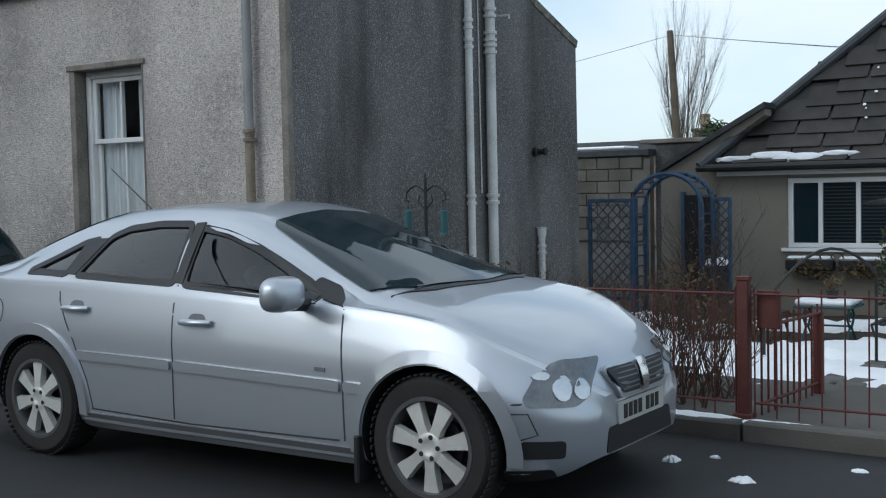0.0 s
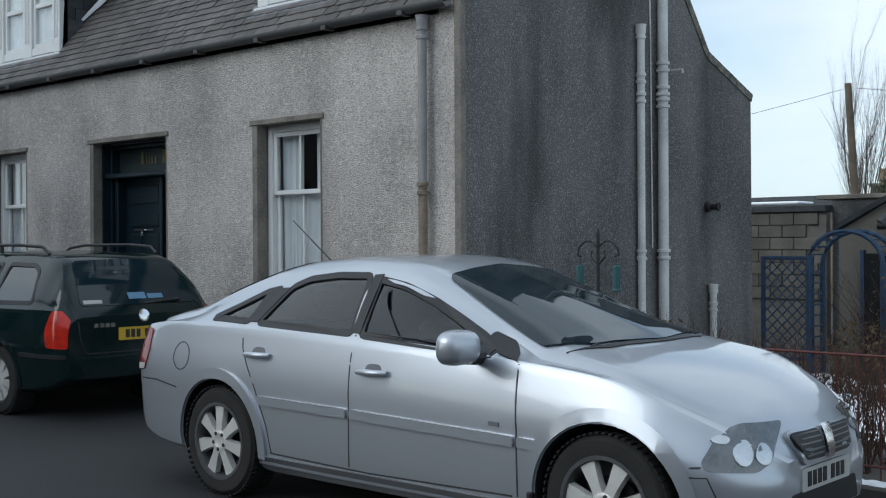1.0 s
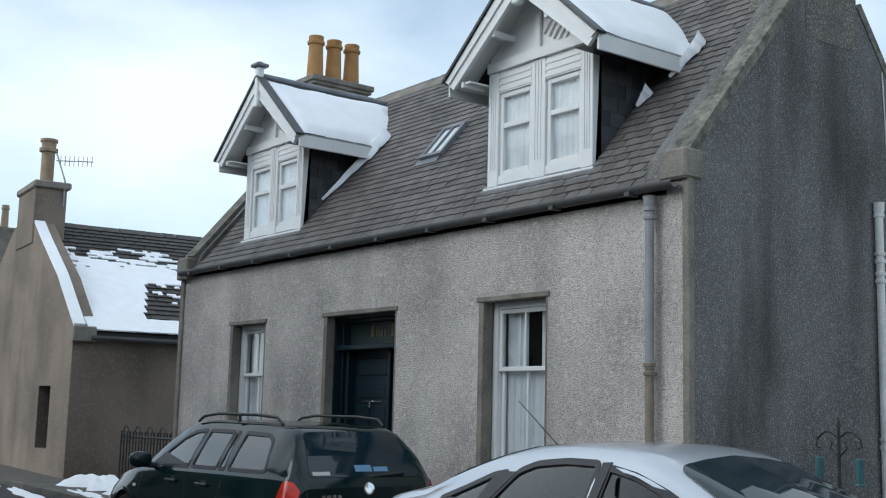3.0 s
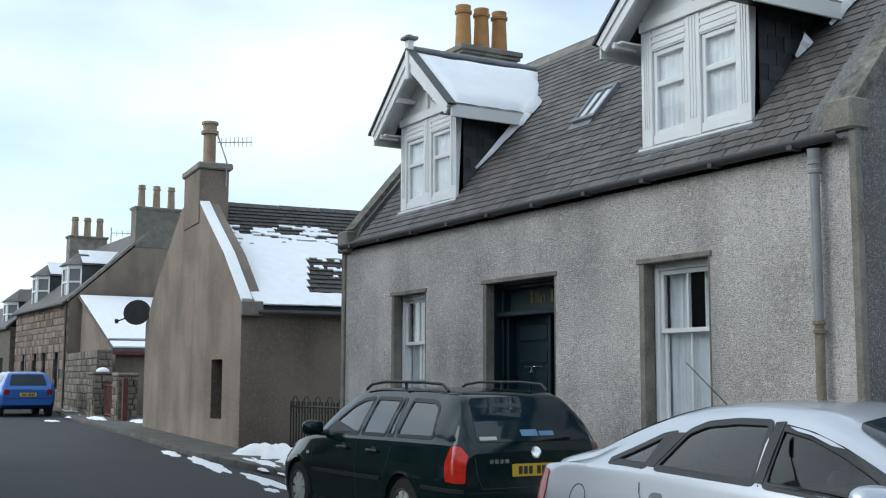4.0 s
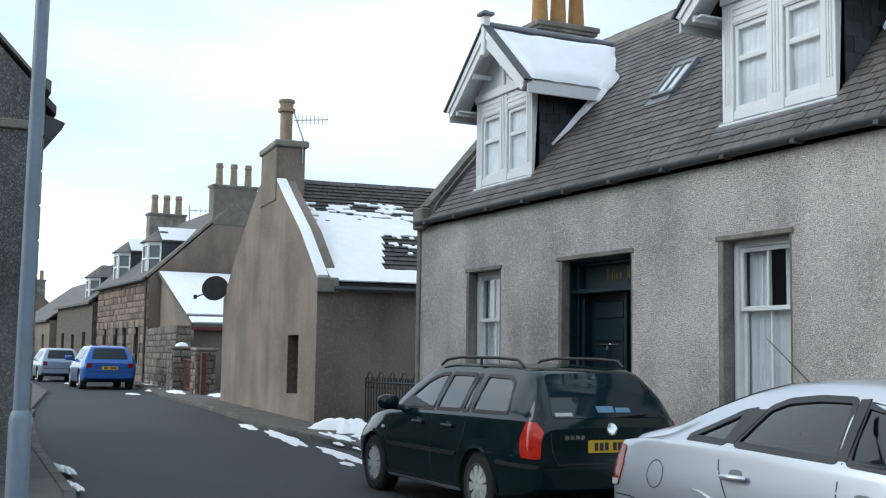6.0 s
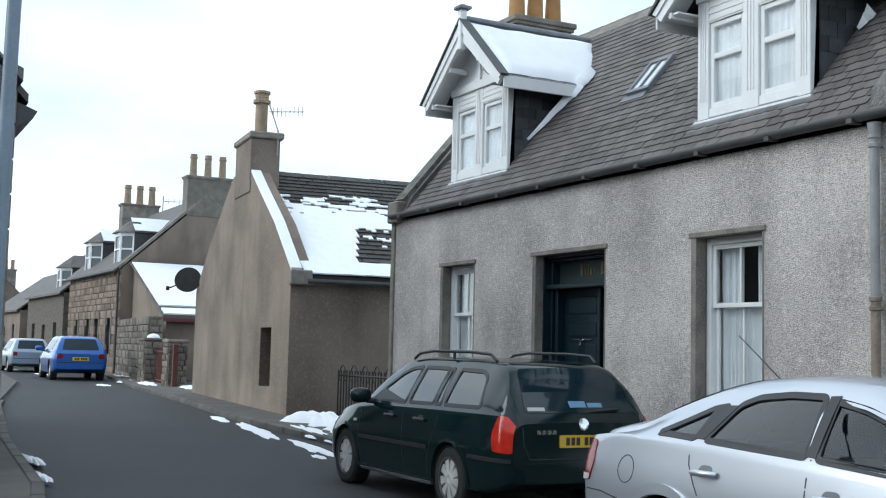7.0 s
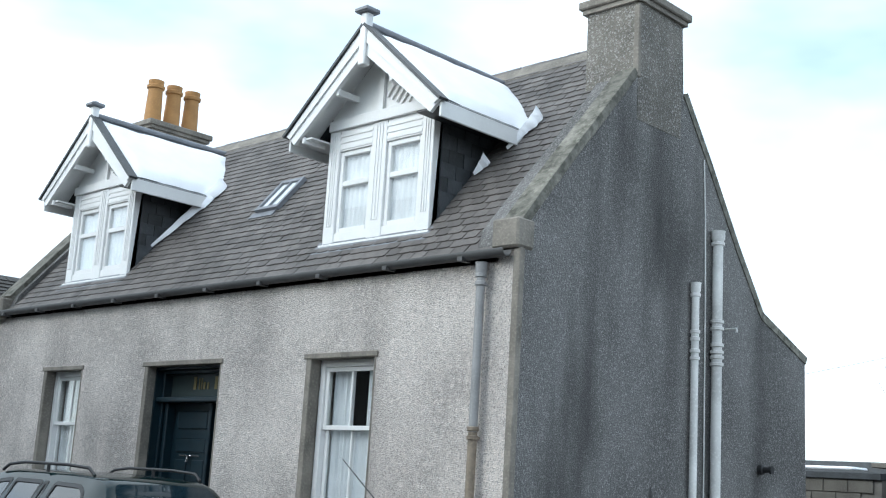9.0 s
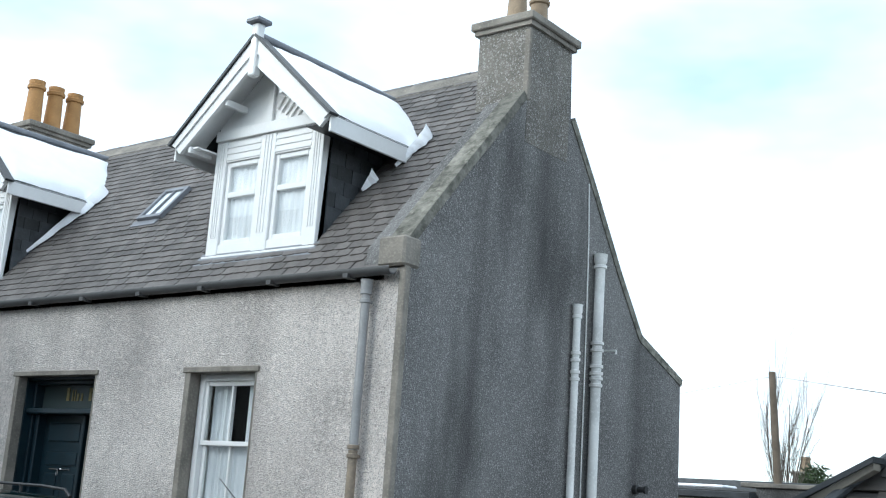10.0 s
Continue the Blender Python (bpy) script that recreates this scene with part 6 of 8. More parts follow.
for (y0, z0), (y1, z1) in (((Y3 - 0.1, E3 + 0.0), (RY3, R3 + 0.12)), ((Y3 + 7.7, E3), (RY3, R3 + 0.12))):
    prism(q, [(y0, z0), (y1, z1), (y1, z1 + 0.16), (y0, z0 + 0.16)], "x", X3 - 0.35, X3 + 0.05)
part("skew", q, SANDSTONE, h3)
tube_q = B()
tube(tube_q, [(X3 - L3, Y3 - 0.3, E3 - 0.1), (X3, Y3 - 0.3, E3 - 0.1)], 0.06, 8)
tube(tube_q, [(X3 - 0.15, Y3 - 0.12, E3 - 0.1), (X3 - 0.15, Y3 - 0.12, 0.1)], 0.05, 8)
part("gutter", tube_q, GUTTER, h3)


def canted_dormer(parent, x, y, zb, zt, w, ridge_y):
    """A dormer with a canted glazed front, slated sides and a hipped roof."""
    q = B()
    plan = [(x - w / 2, y + 0.55), (x - w * 0.3, y), (x + w * 0.3, y), (x + w / 2, y + 0.55)]
    for a, b in zip(plan, plan[1:]):
        for f0, f1, z0, z1 in ((0, 0.12, zb, zt), (0.88, 1, zb, zt), (0.12, 0.88, zb, zb + 0.15), (0.12, 0.88, zt - 0.18, zt), (0.12, 0.88, (zb + zt) / 2 - 0.04, (zb + zt) / 2 + 0.04)):
            A, C = Vector(a).lerp(Vector(b), f0), Vector(a).lerp(Vector(b), f1)
            n_ = Vector((-(b[1] - a[1]), b[0] - a[0])).normalized() * 0.08
            prism(q, [tuple(A), tuple(C), tuple(C + n_), tuple(A + n_)], "z", z0, z1)
    d = part("dormer", q, WHITE, parent, "white canted dormer with dark slated cheeks")
    q = B()
    for a, b in zip(plan, plan[1:]):
        n_ = Vector((-(b[1] - a[1]), b[0] - a[0])).normalized() * 0.05
        A, C = Vector(a) + n_, Vector(b) + n_
        prism(q, [tuple(A), tuple(C), tuple(C + n_ * 0.3), tuple(A + n_ * 0.3)], "z", zb + 0.1, zt - 0.1)
    part("glazing", q, glass_mat("dormer_glass", (0.12, 0.13, 0.14), 0.05), d)
    q = B()
    prism(q, [(y + 0.55, zb), (y + 0.55, zt), (ridge_y - 1.0, zt), (ridge_y - 1.0, zb)], "x", x - w / 2, x + w / 2)
    part("cheek", q, SLATE_DARK, d)
    q = B()
    base = [q.verts.new((px, py, zt)) for px, py in [(x - w / 2 - 0.15, ridge_y), (x - w / 2 - 0.15, y + 0.4), (x - w * 0.33, y - 0.15), (x + w * 0.33, y - 0.15), (x + w / 2 + 0.15, y + 0.4), (x + w / 2 + 0.15, ridge_y)]]
    ap = [q.verts.new((x, y + 0.75, zt + 0.75)), q.verts.new((x, ridge_y, zt + 0.75))]
    q.faces.new(base[::-1])
    for k in range(1, 4):
        q.faces.new((base[k], base[k + 1], ap[0]))
    q.faces.new((base[0], base[1], ap[0], ap[1]))
    q.faces.new((base[4], base[5], ap[1], ap[0]))
    q.faces.new((base[0], ap[1], base[5]))
    part("dormer_roof", q, SLATE_J, d)
    return d


for x in (X3 - 1.9, X3 - 8.6):
    dm3 = canted_dormer(h3, x, Y3 + 0.15, E3 + 0.2, E3 + 1.75, 1.9, RY3 - 0.6)
    fr3 = slope_frame((x + 1.05, Y3 + 0.7, E3 + 1.8), (0, 1, 0), (-1.1, 0, 0.75))
    snow_on_slope(dm3, fr3, 2.4, 1.25, lambda a, s: 0.75, x, (0.2, 0.2))
chimney(h3, X3 - 0.75, X3 + 0.04, 7.0, 9.1, 7.4, 9.2, BLOCK, 3, POT_PALE, 1.05, 0.17, along="y")
chimney(h3, X3 - L3, X3 - L3 + 0.8, 6.6, 8.6, 7.2, 9.0, SANDSTONE, 3, POT_PALE, 1.05, 0.19, along="y")
q = B()
tube(q, [(X3 - L3 + 0.4, 8.9, 8.2), (X3 - L3 + 0.4, 8.9, 9.7)], 0.03, 6)
tube(q, [(X3 - L3 + 0.4, 8.9, 9.4), (X3 - L3 + 1.0, 10.6, 9.4)], 0.02, 6)
for k in range(7):
    p = Vector((X3 - L3 + 0.4, 8.9, 9.4)).lerp(Vector((X3 - L3 + 1.0, 10.6, 9.4)), k / 6)
    tube(q, [(p.x, p.y, p.z - 0.15), (p.x, p.y, p.z + 0.15)], 0.014, 5)
part("aerial", q, CAST, h3)
swing(h3, 0.7)


def row_house(x0, ln, y0, eave, ridge, label, mat_w, chim, dormers):
    """A plainer house of the row down the street."""
    h = thing("row_house", label, "house", (x0, y0, 0), "houses down the street")
    ho = [(x0 - ln * f - 0.5, x0 - ln * f + 0.5, 0.9, 2.5) for f in (0.2, 0.8)] + [(x0 - ln * 0.5 - 0.5, x0 - ln * 0.5 + 0.5, 0.1, 2.4)]
    q = B()
    wall_grid(q, [x0 - ln, x0], [0, eave], ho, lambda u, z, d: (u, y0 + d, z), 0.4)
    part("front_wall", q, mat_w, h)
    for xx in (x0 - 0.4, x0 - ln):
        q = B()
        prism(q, [(y0 + 0.4, 0), (y0 + 0.4, eave), (y0 + 3.6, ridge), (y0 + 7, eave), (y0 + 7, 0)], "x", xx, xx + 0.4)
        part("gable_wall", q, mat_w, h)
    for a, b, c, d in ho:
        simple("window" if c > 0.5 else "door", CARGLASS if c > 0.5 else DOOR, h, a, b, y0 + 0.15, y0 + 0.2, c, d)
    for ya, yb in ((y0 - 0.25, y0 + 3.6), (y0 + 7.2, y0 + 3.6)):
        q = B()
        prism(q, [(ya, eave - 0.1), (yb, ridge), (yb, ridge + 0.12), (ya, eave + 0.02)], "x", x0 - ln, x0)
        part("roof", q, SLATE_J, h)
    for f in dormers:
        canted_dormer(h, x0 - ln * f, y0 + 0.2, eave + 0.1, eave + 1.5, 1.8, y0 + 3.0)
    for f in chim:
        xx = x0 - ln * f
        chimney(h, xx - 0.4, xx + 0.4, y0 + 2.8, y0 + 4.4, ridge - 0.8, ridge + 0.9, SANDSTONE, 3, POT_PALE, 0.8, 0.16, along="y")
    fr = slope_frame((x0, y0 - 0.2, eave), (-1, 0, 0), (0, 3.8, ridge - eave))
    return h


swing(row_house(-58.3, 12, 4.0, 4.1, 7.2, "stone house with slate roof and dormers", RUBBLE, (), (0.25,)), 0.75)
swing(row_house(-72, 14, 3.8, 3.4, 6.2, "low rendered house with slate roof", BROWN_RENDER, (), ()), 0.75)
swing(row_house(-96, 16, 2.4, 3.2, 6.4, "far rendered house with slate roof", BROWN_RENDER, (0.03, 0.5), ()), 0.75)

# lean-to shed with snowy roof beside the stone house
sh = thing("shed", "low rendered shed with snow-covered roof and maroon fascia", "shed", (-40, 4.6, 0))
q = B()
prism(q, [(-40.0, 0), (-40.0, 2.55), (-45.9, 4.95), (-45.9, 0)], "y", 4.7, 12)
part("wall", q, BROWN_RENDER, sh)
q = B()
prism(q, [(-39.7, 2.5), (-45.9, 5.02), (-45.9, 5.12), (-39.7, 2.62)], "y", 4.5, 12.2)
part("roof", q, SLATE_J, sh)
snow_on_slope(sh, slope_frame((-39.72, 4.55, 2.62), (0, 1, 0), (-6.2, 0, 2.5)), 7.5, 6.6, lambda a, s: 1.4 if not 0.62 < s < 0.95 else 0.0, 8.0, (0.25, 0.32), 0.06)
simple("fascia", MAROON, sh, -39.7, -39.66, 4.5, 12.2, 2.36, 2.5)
simple("vent", CAST, sh, -40.0, -39.98, 7.6, 8.0, 1.85, 2.1)
swing(sh, 0.7)

# rubble wall with gate pillars
wl_ = thing("boundary_wall", "rubble stone wall with mossy coping", "wall", (-45.9, 4.2, 0))
d_ = Vector((9.3, -0.95))
ang = math.atan2(d_.y, d_.x)
MW = pose(-45.9, 4.15, 0, 0, 0, math.degrees(ang))
q = B()
box(q, 0, 9.3, 0.0, 0.45, 0, 2.45)
part2("core", q, MORTAR, wl_, MW)
stonework(wl_, MW @ Matrix.Diagonal((1, -1, 1, 1)), 9.35, 2.5, 0.5, 0.27, [], RUBBLE, 9, depth=0.06)
stonework(wl_, MW @ Matrix.Translation((9.3, 0, 0)) @ pose(0, 0, 0, 0, 0, 90) @ Matrix.Diagonal((1, -1, 1, 1)), 0.5, 2.5, 0.4, 0.27, [], RUBBLE, 10, depth=0.06)
swing(wl_, 0.7)


def pillar(x, y, h, w, cap):
    t = thing("gate_pillar", "square rubble gate pillar" + (" capped with snow" if cap else ""), "gate pillar", (x, y, 0), "pillars of the gate")
    q = B()
    box(q, x - w / 2 + 0.04, x + w / 2 - 0.04, y - w / 2 + 0.04, y + w / 2 - 0.04, 0, h)
    part("core", q, MORTAR, t)
    for k, (dx, dy, a) in enumerate(((0, -w / 2 + 0.04, 0), (w / 2 - 0.04, 0, 90))):
        m = Matrix.Translation((x + dx, y + dy, 0)) @ pose(0, 0, 0, 0, 0, a) @ Matrix.Translation((-w / 2, 0, 0)) @ Matrix.Diagonal((1, -1, 1, 1))
        stonework(t, m, w, h, 0.35, 0.22, [], RUBBLE, 20 + k, depth=0.06)
    q = B()
    box(q, x - w / 2 - 0.04, x + w / 2 + 0.04, y - w / 2 - 0.04, y + w / 2 + 0.04, h, h + 0.12, 0.04)
    part("cap_stone", q, RUBBLE, t)
    if cap:
        q = B()
        bmesh.ops.create_icosphere(q, subdivisions=2, radius=1)
        bmesh.ops.transform(q, matrix=Matrix.Translation((x, y, h + 0.12)) @ Matrix.Diagonal((0.24, 0.24, 0.16, 1)), verts=q.verts)
        part("snow_cap", q, SNOW, t, smooth=60)
    swing(t, 0.7)


pillar(-35.6, 3.1, 1.55, 0.8, True)
pillar(-31.3, 2.75, 1.5, 0.65, False)
swing(railings("gate", "rust-red iron bar gate between the pillars", (-35.1, 3.1), (-31.7, 2.8), 0.08, 1.15, REDIRON, 0.24, False, 0.02, "gate"), 0.7)
simple("gate_stop", REDIRON, None, -30.75, -30.6, 2.5, 2.65, 0.05, 1.45)
swing(bpy.data.objects["gate_stop"], 0.7)
tagged(bpy.data.objects["gate_stop"], "rusty red iron post beside the cottage wall", "post")

# roughcast house across the street: its gable faces the open corner
h5 = thing("corner_house", "dark roughcast house with stone quoins and skew gable", "house", (-6.75, -6.1, 0))
G5 = [(-6.12, 0), (-6.12, 4.3), (-6.3, 4.45), (-9.6, 7.9), (-12.9, 4.45), (-13.1, 4.3), (-13.1, 0)]
q = B()
prism(q, G5, "x", -7.2, -6.75)
part("gable_wall", q, GABLE, h5, "dark speckled roughcast gable")
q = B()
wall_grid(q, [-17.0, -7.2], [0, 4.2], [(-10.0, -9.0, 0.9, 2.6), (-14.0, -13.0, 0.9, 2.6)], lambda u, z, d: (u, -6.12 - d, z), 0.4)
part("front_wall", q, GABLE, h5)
for a in (-10.0, -14.0):
    simple("window", CARGLASS, h5, a, a + 1, -6.4, -6.35, 0.9, 2.6)
q = B()
prism(q, G5, "x", -17.4, -17.0)
part("gable_wall", q, GABLE, h5)
for y0 in (-5.95, -13.25):
    q = B()
    prism(q, [(y0, 4.1), (-9.6, 7.75), (-9.6, 7.85), (y0, 4.2)], "x", -17.2, -7.0)
    part("roof", q, SLATE_J, h5)
for k in range(11):
    z = k * 0.38
    simple("quoin", SANDSTONE, h5, -6.9, -6.74, -6.25 + (0.03 if k % 2 else 0), -6.1, z + 0.006, z + 0.374, 0.012)
q = B()
prism(q, [(-6.05, 4.28), (-6.05, 4.42), (-6.25, 4.52), (-9.6, 8.05), (-9.6, 7.9)], "x", -7.0, -6.72)
part("skew", q, SANDSTONE, h5)
simple("band", SANDSTONE, h5, -6.75, -6.71, -13.0, -6.26, 3.86, 3.96, 0.01)
q = B()
prism(q, [(-6.08, 4.08), (-5.86, 4.0), (-5.9, 3.92), (-6.0, 3.85), (-6.08, 3.8)], "x", -17.0, -6.9)
part("eaves_gutter", q, GUTTER, h5)

h5.location.y += 0.08

# street lamp and cabinet at the open corner
lp = thing("street_lamp", "blue-grey steel street lamp post", "street lamp", (-2.89, -6.56, 0.09))
q = B()
lathe(q, [(0.085, 0.0), (0.085, 0.84), (0.075, 0.9), (0.06, 0.93)], 20, "z", (-2.89, -6.56, 0.09))
part("base", q, LAMPPOST, lp, smooth=40)
q = B()
tube(q, [(-2.89, -6.56, 1.0), (-2.8, -6.56, 3.0), (-2.6, -6.56, 6.2)], 0.058, 20, 0.05)
part("column", q, LAMPPOST, lp, smooth=40)
simple("access_door", LAMPPOST, lp, -2.808, -2.802, -6.564, -6.52, 0.3, 0.7)
q = B()
tube(q, [(-2.6, -6.56, 6.2), (-2.6, -6.3, 6.45), (-2.6, -5.8, 6.5)], 0.03, 10)
box(q, -2.72, -2.48, -6.0, -5.4, 6.45, 6.57, 0.03)
part("lantern", q, LAMPPOST, lp)
cb = thing("service_cabinet", "pale grey metal service cabinet against the gable, snow on top", "cabinet", (-6.6, -7.0, 0))
simple("body", BOXWHITE, cb, -6.74, -6.42, -7.3, -6.48, 0.08, 1.02, 0.01)
simple("door", BOXWHITE, cb, -6.42, -6.405, -7.25, -6.53, 0.2, 0.96, 0.006)
simple("lid", BOXWHITE, cb, -6.745, -6.39, -7.32, -6.46, 1.02, 1.05, 0.008)
q = B()
box(q, -6.73, -6.41, -7.28, -6.5, 1.05, 1.1, 0.03)
part("snow_cap", q, SNOW, cb)

# houses behind the open corner, closing the view that the windows mirror
for k, (x0, x1, y, h, r) in enumerate(((-6, 9, -19, 4.2, 7.4), (10, 24, -18, 4.6, 7.8), (25, 38, -14, 4.0, 7.0))):
    t = thing("opposite_house", "plain dark house across the open corner", "house", (x0, y, 0), "houses across the corner")
    q = B()
    prism(q, [(y, 0), (y, h), (y - 3.5, r), (y - 7, h), (y - 7, 0)], "x", x0, x1)
    part("wall", q, BROWN_RENDER, t)
    for ya in (y + 0.25, y - 7.25):
        q = B()
        prism(q, [(ya, h - 0.1), (y - 3.5, r + 0.02), (y - 3.5, r + 0.14), (ya, h + 0.02)], "x", x0 - 0.1, x1 + 0.1)
        part("roof", q, SLATE_J, t)

# ---- the garden ----
def garden_z(y):
    return 0.07 if y < -0.9 else max(-0.36, 0.07 - (y + 0.9) * 0.062)


q = B()
nx, ny = 40, 50
gv = [[q.verts.new((0.0 + 9.5 * i / nx, -1.0 + 14 * j / ny, garden_z(-1.0 + 14 * j / ny) + 0.035 * noise.noise((i * 0.5, j * 0.5, 2)))) for i in range(nx + 1)] for j in range(ny + 1)]
for A, C in zip(gv, gv[1:]):
    for i in range(nx):
        q.faces.new((A[i], A[i + 1], C[i + 1], C[i]))
tagged(part("garden_ground", q, SOIL, smooth=60), "dark winter garden soil sloping down from the street", "ground", kind="structure")


def blob_patch(name, label, cx, cy, rx, ry, h, z, seed, kindly="", yaw=0.0, broken=0.55):
    """A thin uneven patch of snow with a ragged outline."""
    q = B()
    n_, m_ = 48, 9
    c = q.verts.new((0, 0, h))
    prev = None
    for j in range(1, m_ + 1):
        f = j / m_
        ring_ = []
        for i in range(n_):
            a = 2 * math.pi * i / n_
            R = 1 + broken * noise.noise((math.cos(a) * 2.2, math.sin(a) * 2.2, seed)) + 0.3 * noise.noise((math.cos(a) * 7, math.sin(a) * 7, seed + 5))
            hh = h * (1 - f ** 3) * (1 + 0.6 * noise.noise((math.cos(a) * f * 4, math.sin(a) * f * 4, seed))) if j < m_ else -0.01
            ring_.append(q.verts.new((rx * R * f * math.cos(a), ry * R * f * math.sin(a), hh)))
        for i in range(n_):
            if prev is None:
                q.faces.new((c, ring_[i], ring_[(i + 1) % n_]))
            else:
                q.faces.new((prev[i], ring_[i], ring_[(i + 1) % n_], prev[(i + 1) % n_]))
        prev = ring_
    bmesh.ops.transform(q, matrix=pose(cx, cy, z, 0, 0, yaw), verts=q.verts)
    return tagged(part(name, q, SNOW, smooth=60), label, "snow", "patches of snow")


# snow in the street
for k, (x, y, rx, ry, h, z, yaw) in enumerate((
        (-13.6, 0.35, 1.5, 0.5, 0.16, 0.1, -3), (-12.0, -0.5, 1.9, 0.22, 0.07, 0.05, -8), (-9.6, -1.35, 1.3, 0.12, 0.03, 0.0, -7), (-13.2, -1.0, 2.0, 0.16, 0.03, 0.0, -9),
        (-16.2, -0.75, 0.9, 0.12, 0.03, 0.0, -9), (-8.3, -1.75, 0.3, 0.07, 0.02, 0.0, 0), (-10.8, 0.0, 1.2, 0.35, 0.1, 0.1, 0),
        (-29.5, 2.5, 2.0, 0.45, 0.06, 0.1, -7), (-33.5, 1.9, 2.2, 0.35, 0.05, 0.08, -8), (-37.5, 2.2, 2.5, 0.5, 0.05, 0.04, -8), (-34.3, 0.6, 0.9, 0.25, 0.02, 0.0, -5),
        (-42.0, 2.9, 2.5, 0.4, 0.04, 0.06, -5), (-47.0, 0.5, 1.2, 0.25, 0.02, 0.0, 0), (-54.0, 0.2, 2.5, 0.3, 0.03, 0.0, 0),
        (4.14, -1.82, 0.05, 0.045, 0.04, 0.0, 0), (4.32, -1.65, 0.03, 0.02, 0.02, 0.0, 0), (5.26, -1.68, 0.06, 0.04, 0.03, 0.0, 0), (5.04, -1.6, 0.04, 0.03, 0.02, 0.0, 0), (4.6, -2.05, 0.06, 0.05, 0.03, 0.0, 0),
        (-6.4, -5.62, 0.5, 0.06, 0.03, 0.06, 4), (-8.2, -5.45, 0.6, 0.08, 0.03, 0.06, 4),
        (3.9, -1.1, 0.35, 0.06, 0.03, 0.09, 0), (4.5, -1.12, 0.25, 0.03, 0.02, 0.09, 0))):
    blob_patch("snow_patch", "patch of old snow beside the kerb" if rx > 0.2 else "small lump of snow on the asphalt", x, y, rx, ry, h if rx > 0.2 else h * 0.6, z, k * 3.3, "", yaw)
# snow in the garden
for k, (x, y, rx, ry, h) in enumerate(((3.6, 1.6, 0.7, 0.9, 0.07), (2.6, 2.6, 0.9, 0.8, 0.08), (4.6, 1.4, 0.5, 1.1, 0.05), (3.8, 4.2, 0.9, 1.0, 0.06), (1.6, 3.6, 0.6, 0.8, 0.1),
                                       (1.2, 5.6, 0.7, 0.5, 0.12), (2.3, 6.8, 0.6, 0.4, 0.1), (3.2, 7.2, 0.6, 0.4, 0.08), (4.9, 2.9, 0.5, 0.7, 0.06), (0.6, 6.3, 0.5, 0.4, 0.14), (2.9, 0.3, 0.5, 0.35, 0.05), (4.4, 5.8, 0.6, 0.7, 0.06), (5.1, 0.6, 0.4, 0.9, 0.05), (5.3, 4.4, 0.9, 1.0, 0.08), (3.3, 3.0, 0.7, 0.5, 0.1), (2.3, 1.3, 0.5, 0.5, 0.08), (4.0, 0.2, 0.25, 0.4, 0.06), (1.0, 4.4, 0.4, 0.4, 0.16))):
    blob_patch("snow_patch", "patch of trodden snow on the garden ground", x, y, rx, ry, h, garden_z(y) + 0.02, 50 + k * 2.7)
# paving stones of the garden path
for i in range(5):
    for j in range(12):
        q = B()
        x, y = 4.15 + i * 0.24 + rnd.uniform(-0.03, 0.03), -0.6 + j * 0.3 + rnd.uniform(-0.03, 0.03)
        box(q, -0.1, 0.1, -0.13, 0.13, -0.03, 0.028, 0.012)
        o = tagged(part("paving_stone", q, WETSTONE), "wet grey paving stone in the garden path", "paving stone", "stones of the garden path")
        o.matrix_basis = pose(x, y, garden_z(y) + 0.02, 0, 0, rnd.uniform(-8, 8))

# red fence and gate
fz = 0.09
for p0, p1 in (((0.35, -0.98), (1.75, -1.0)), ((1.83, -1.0), (4.22, -1.04)), ((4.33, -1.04), (7.6, -1.12))):
    railings("fence", "thin red-oxide iron fence panel at the pavement edge", p0, p1, fz, 0.76, REDIRON, 0.125, False, 0.005, "fence", 0.0)
for x, y, w in ((4.27, -1.04, 0.034), (1.79, -1.0, 0.02)):
    t = thing("fence_post", "square red-oxide iron fence post", "fence post", (x, y, fz), "posts of the fence")
    simple("shaft", REDIRON, t, x - w, x + w, y - w, y + w, 0.0, fz + 0.8, 0.006)
    simple("foot", REDIRON, t, x - w * 1.6, x + w * 1.6, y - w * 1.6, y + w * 1.6, 0.09, 0.13, 0.006)
    simple("top_plate", REDIRON, t, x - w * 1.1, x + w * 1.1, y - w * 1.1, y + w * 1.1, fz + 0.8, fz + 0.82)
simple("latch_plate", REDIRON, None, 4.33, 4.46, -1.0, -0.96, fz + 0.52, fz + 0.74, 0.006)
tagged(bpy.data.objects["latch_plate"], "red iron latch plate beside the gate post", "latch")
railings("gate", "red-oxide garden gate leaf standing open inwards", (4.33, -0.92), (4.42, -0.1), 0.07, 0.58, REDIRON, 0.09, False, 0.007, "gate", 0.02)
t = thing("gate_stile", "red iron stile at the end of the open gate", "gate stile", (4.42, -0.08, 0.0))
simple("bar", REDIRON, t, 4.39, 4.45, -0.1, -0.05, 0.02, 0.62, 0.006)
# manhole cover in the pavement
t = thing("manhole_cover", "small rusty iron cover in the pavement", "manhole cover", (4.85, -1.1, 0.1))
simple("plate", BLACKIRON, t, 4.7, 4.9, -1.16, -1.06, 0.098, 0.104, 0.002)


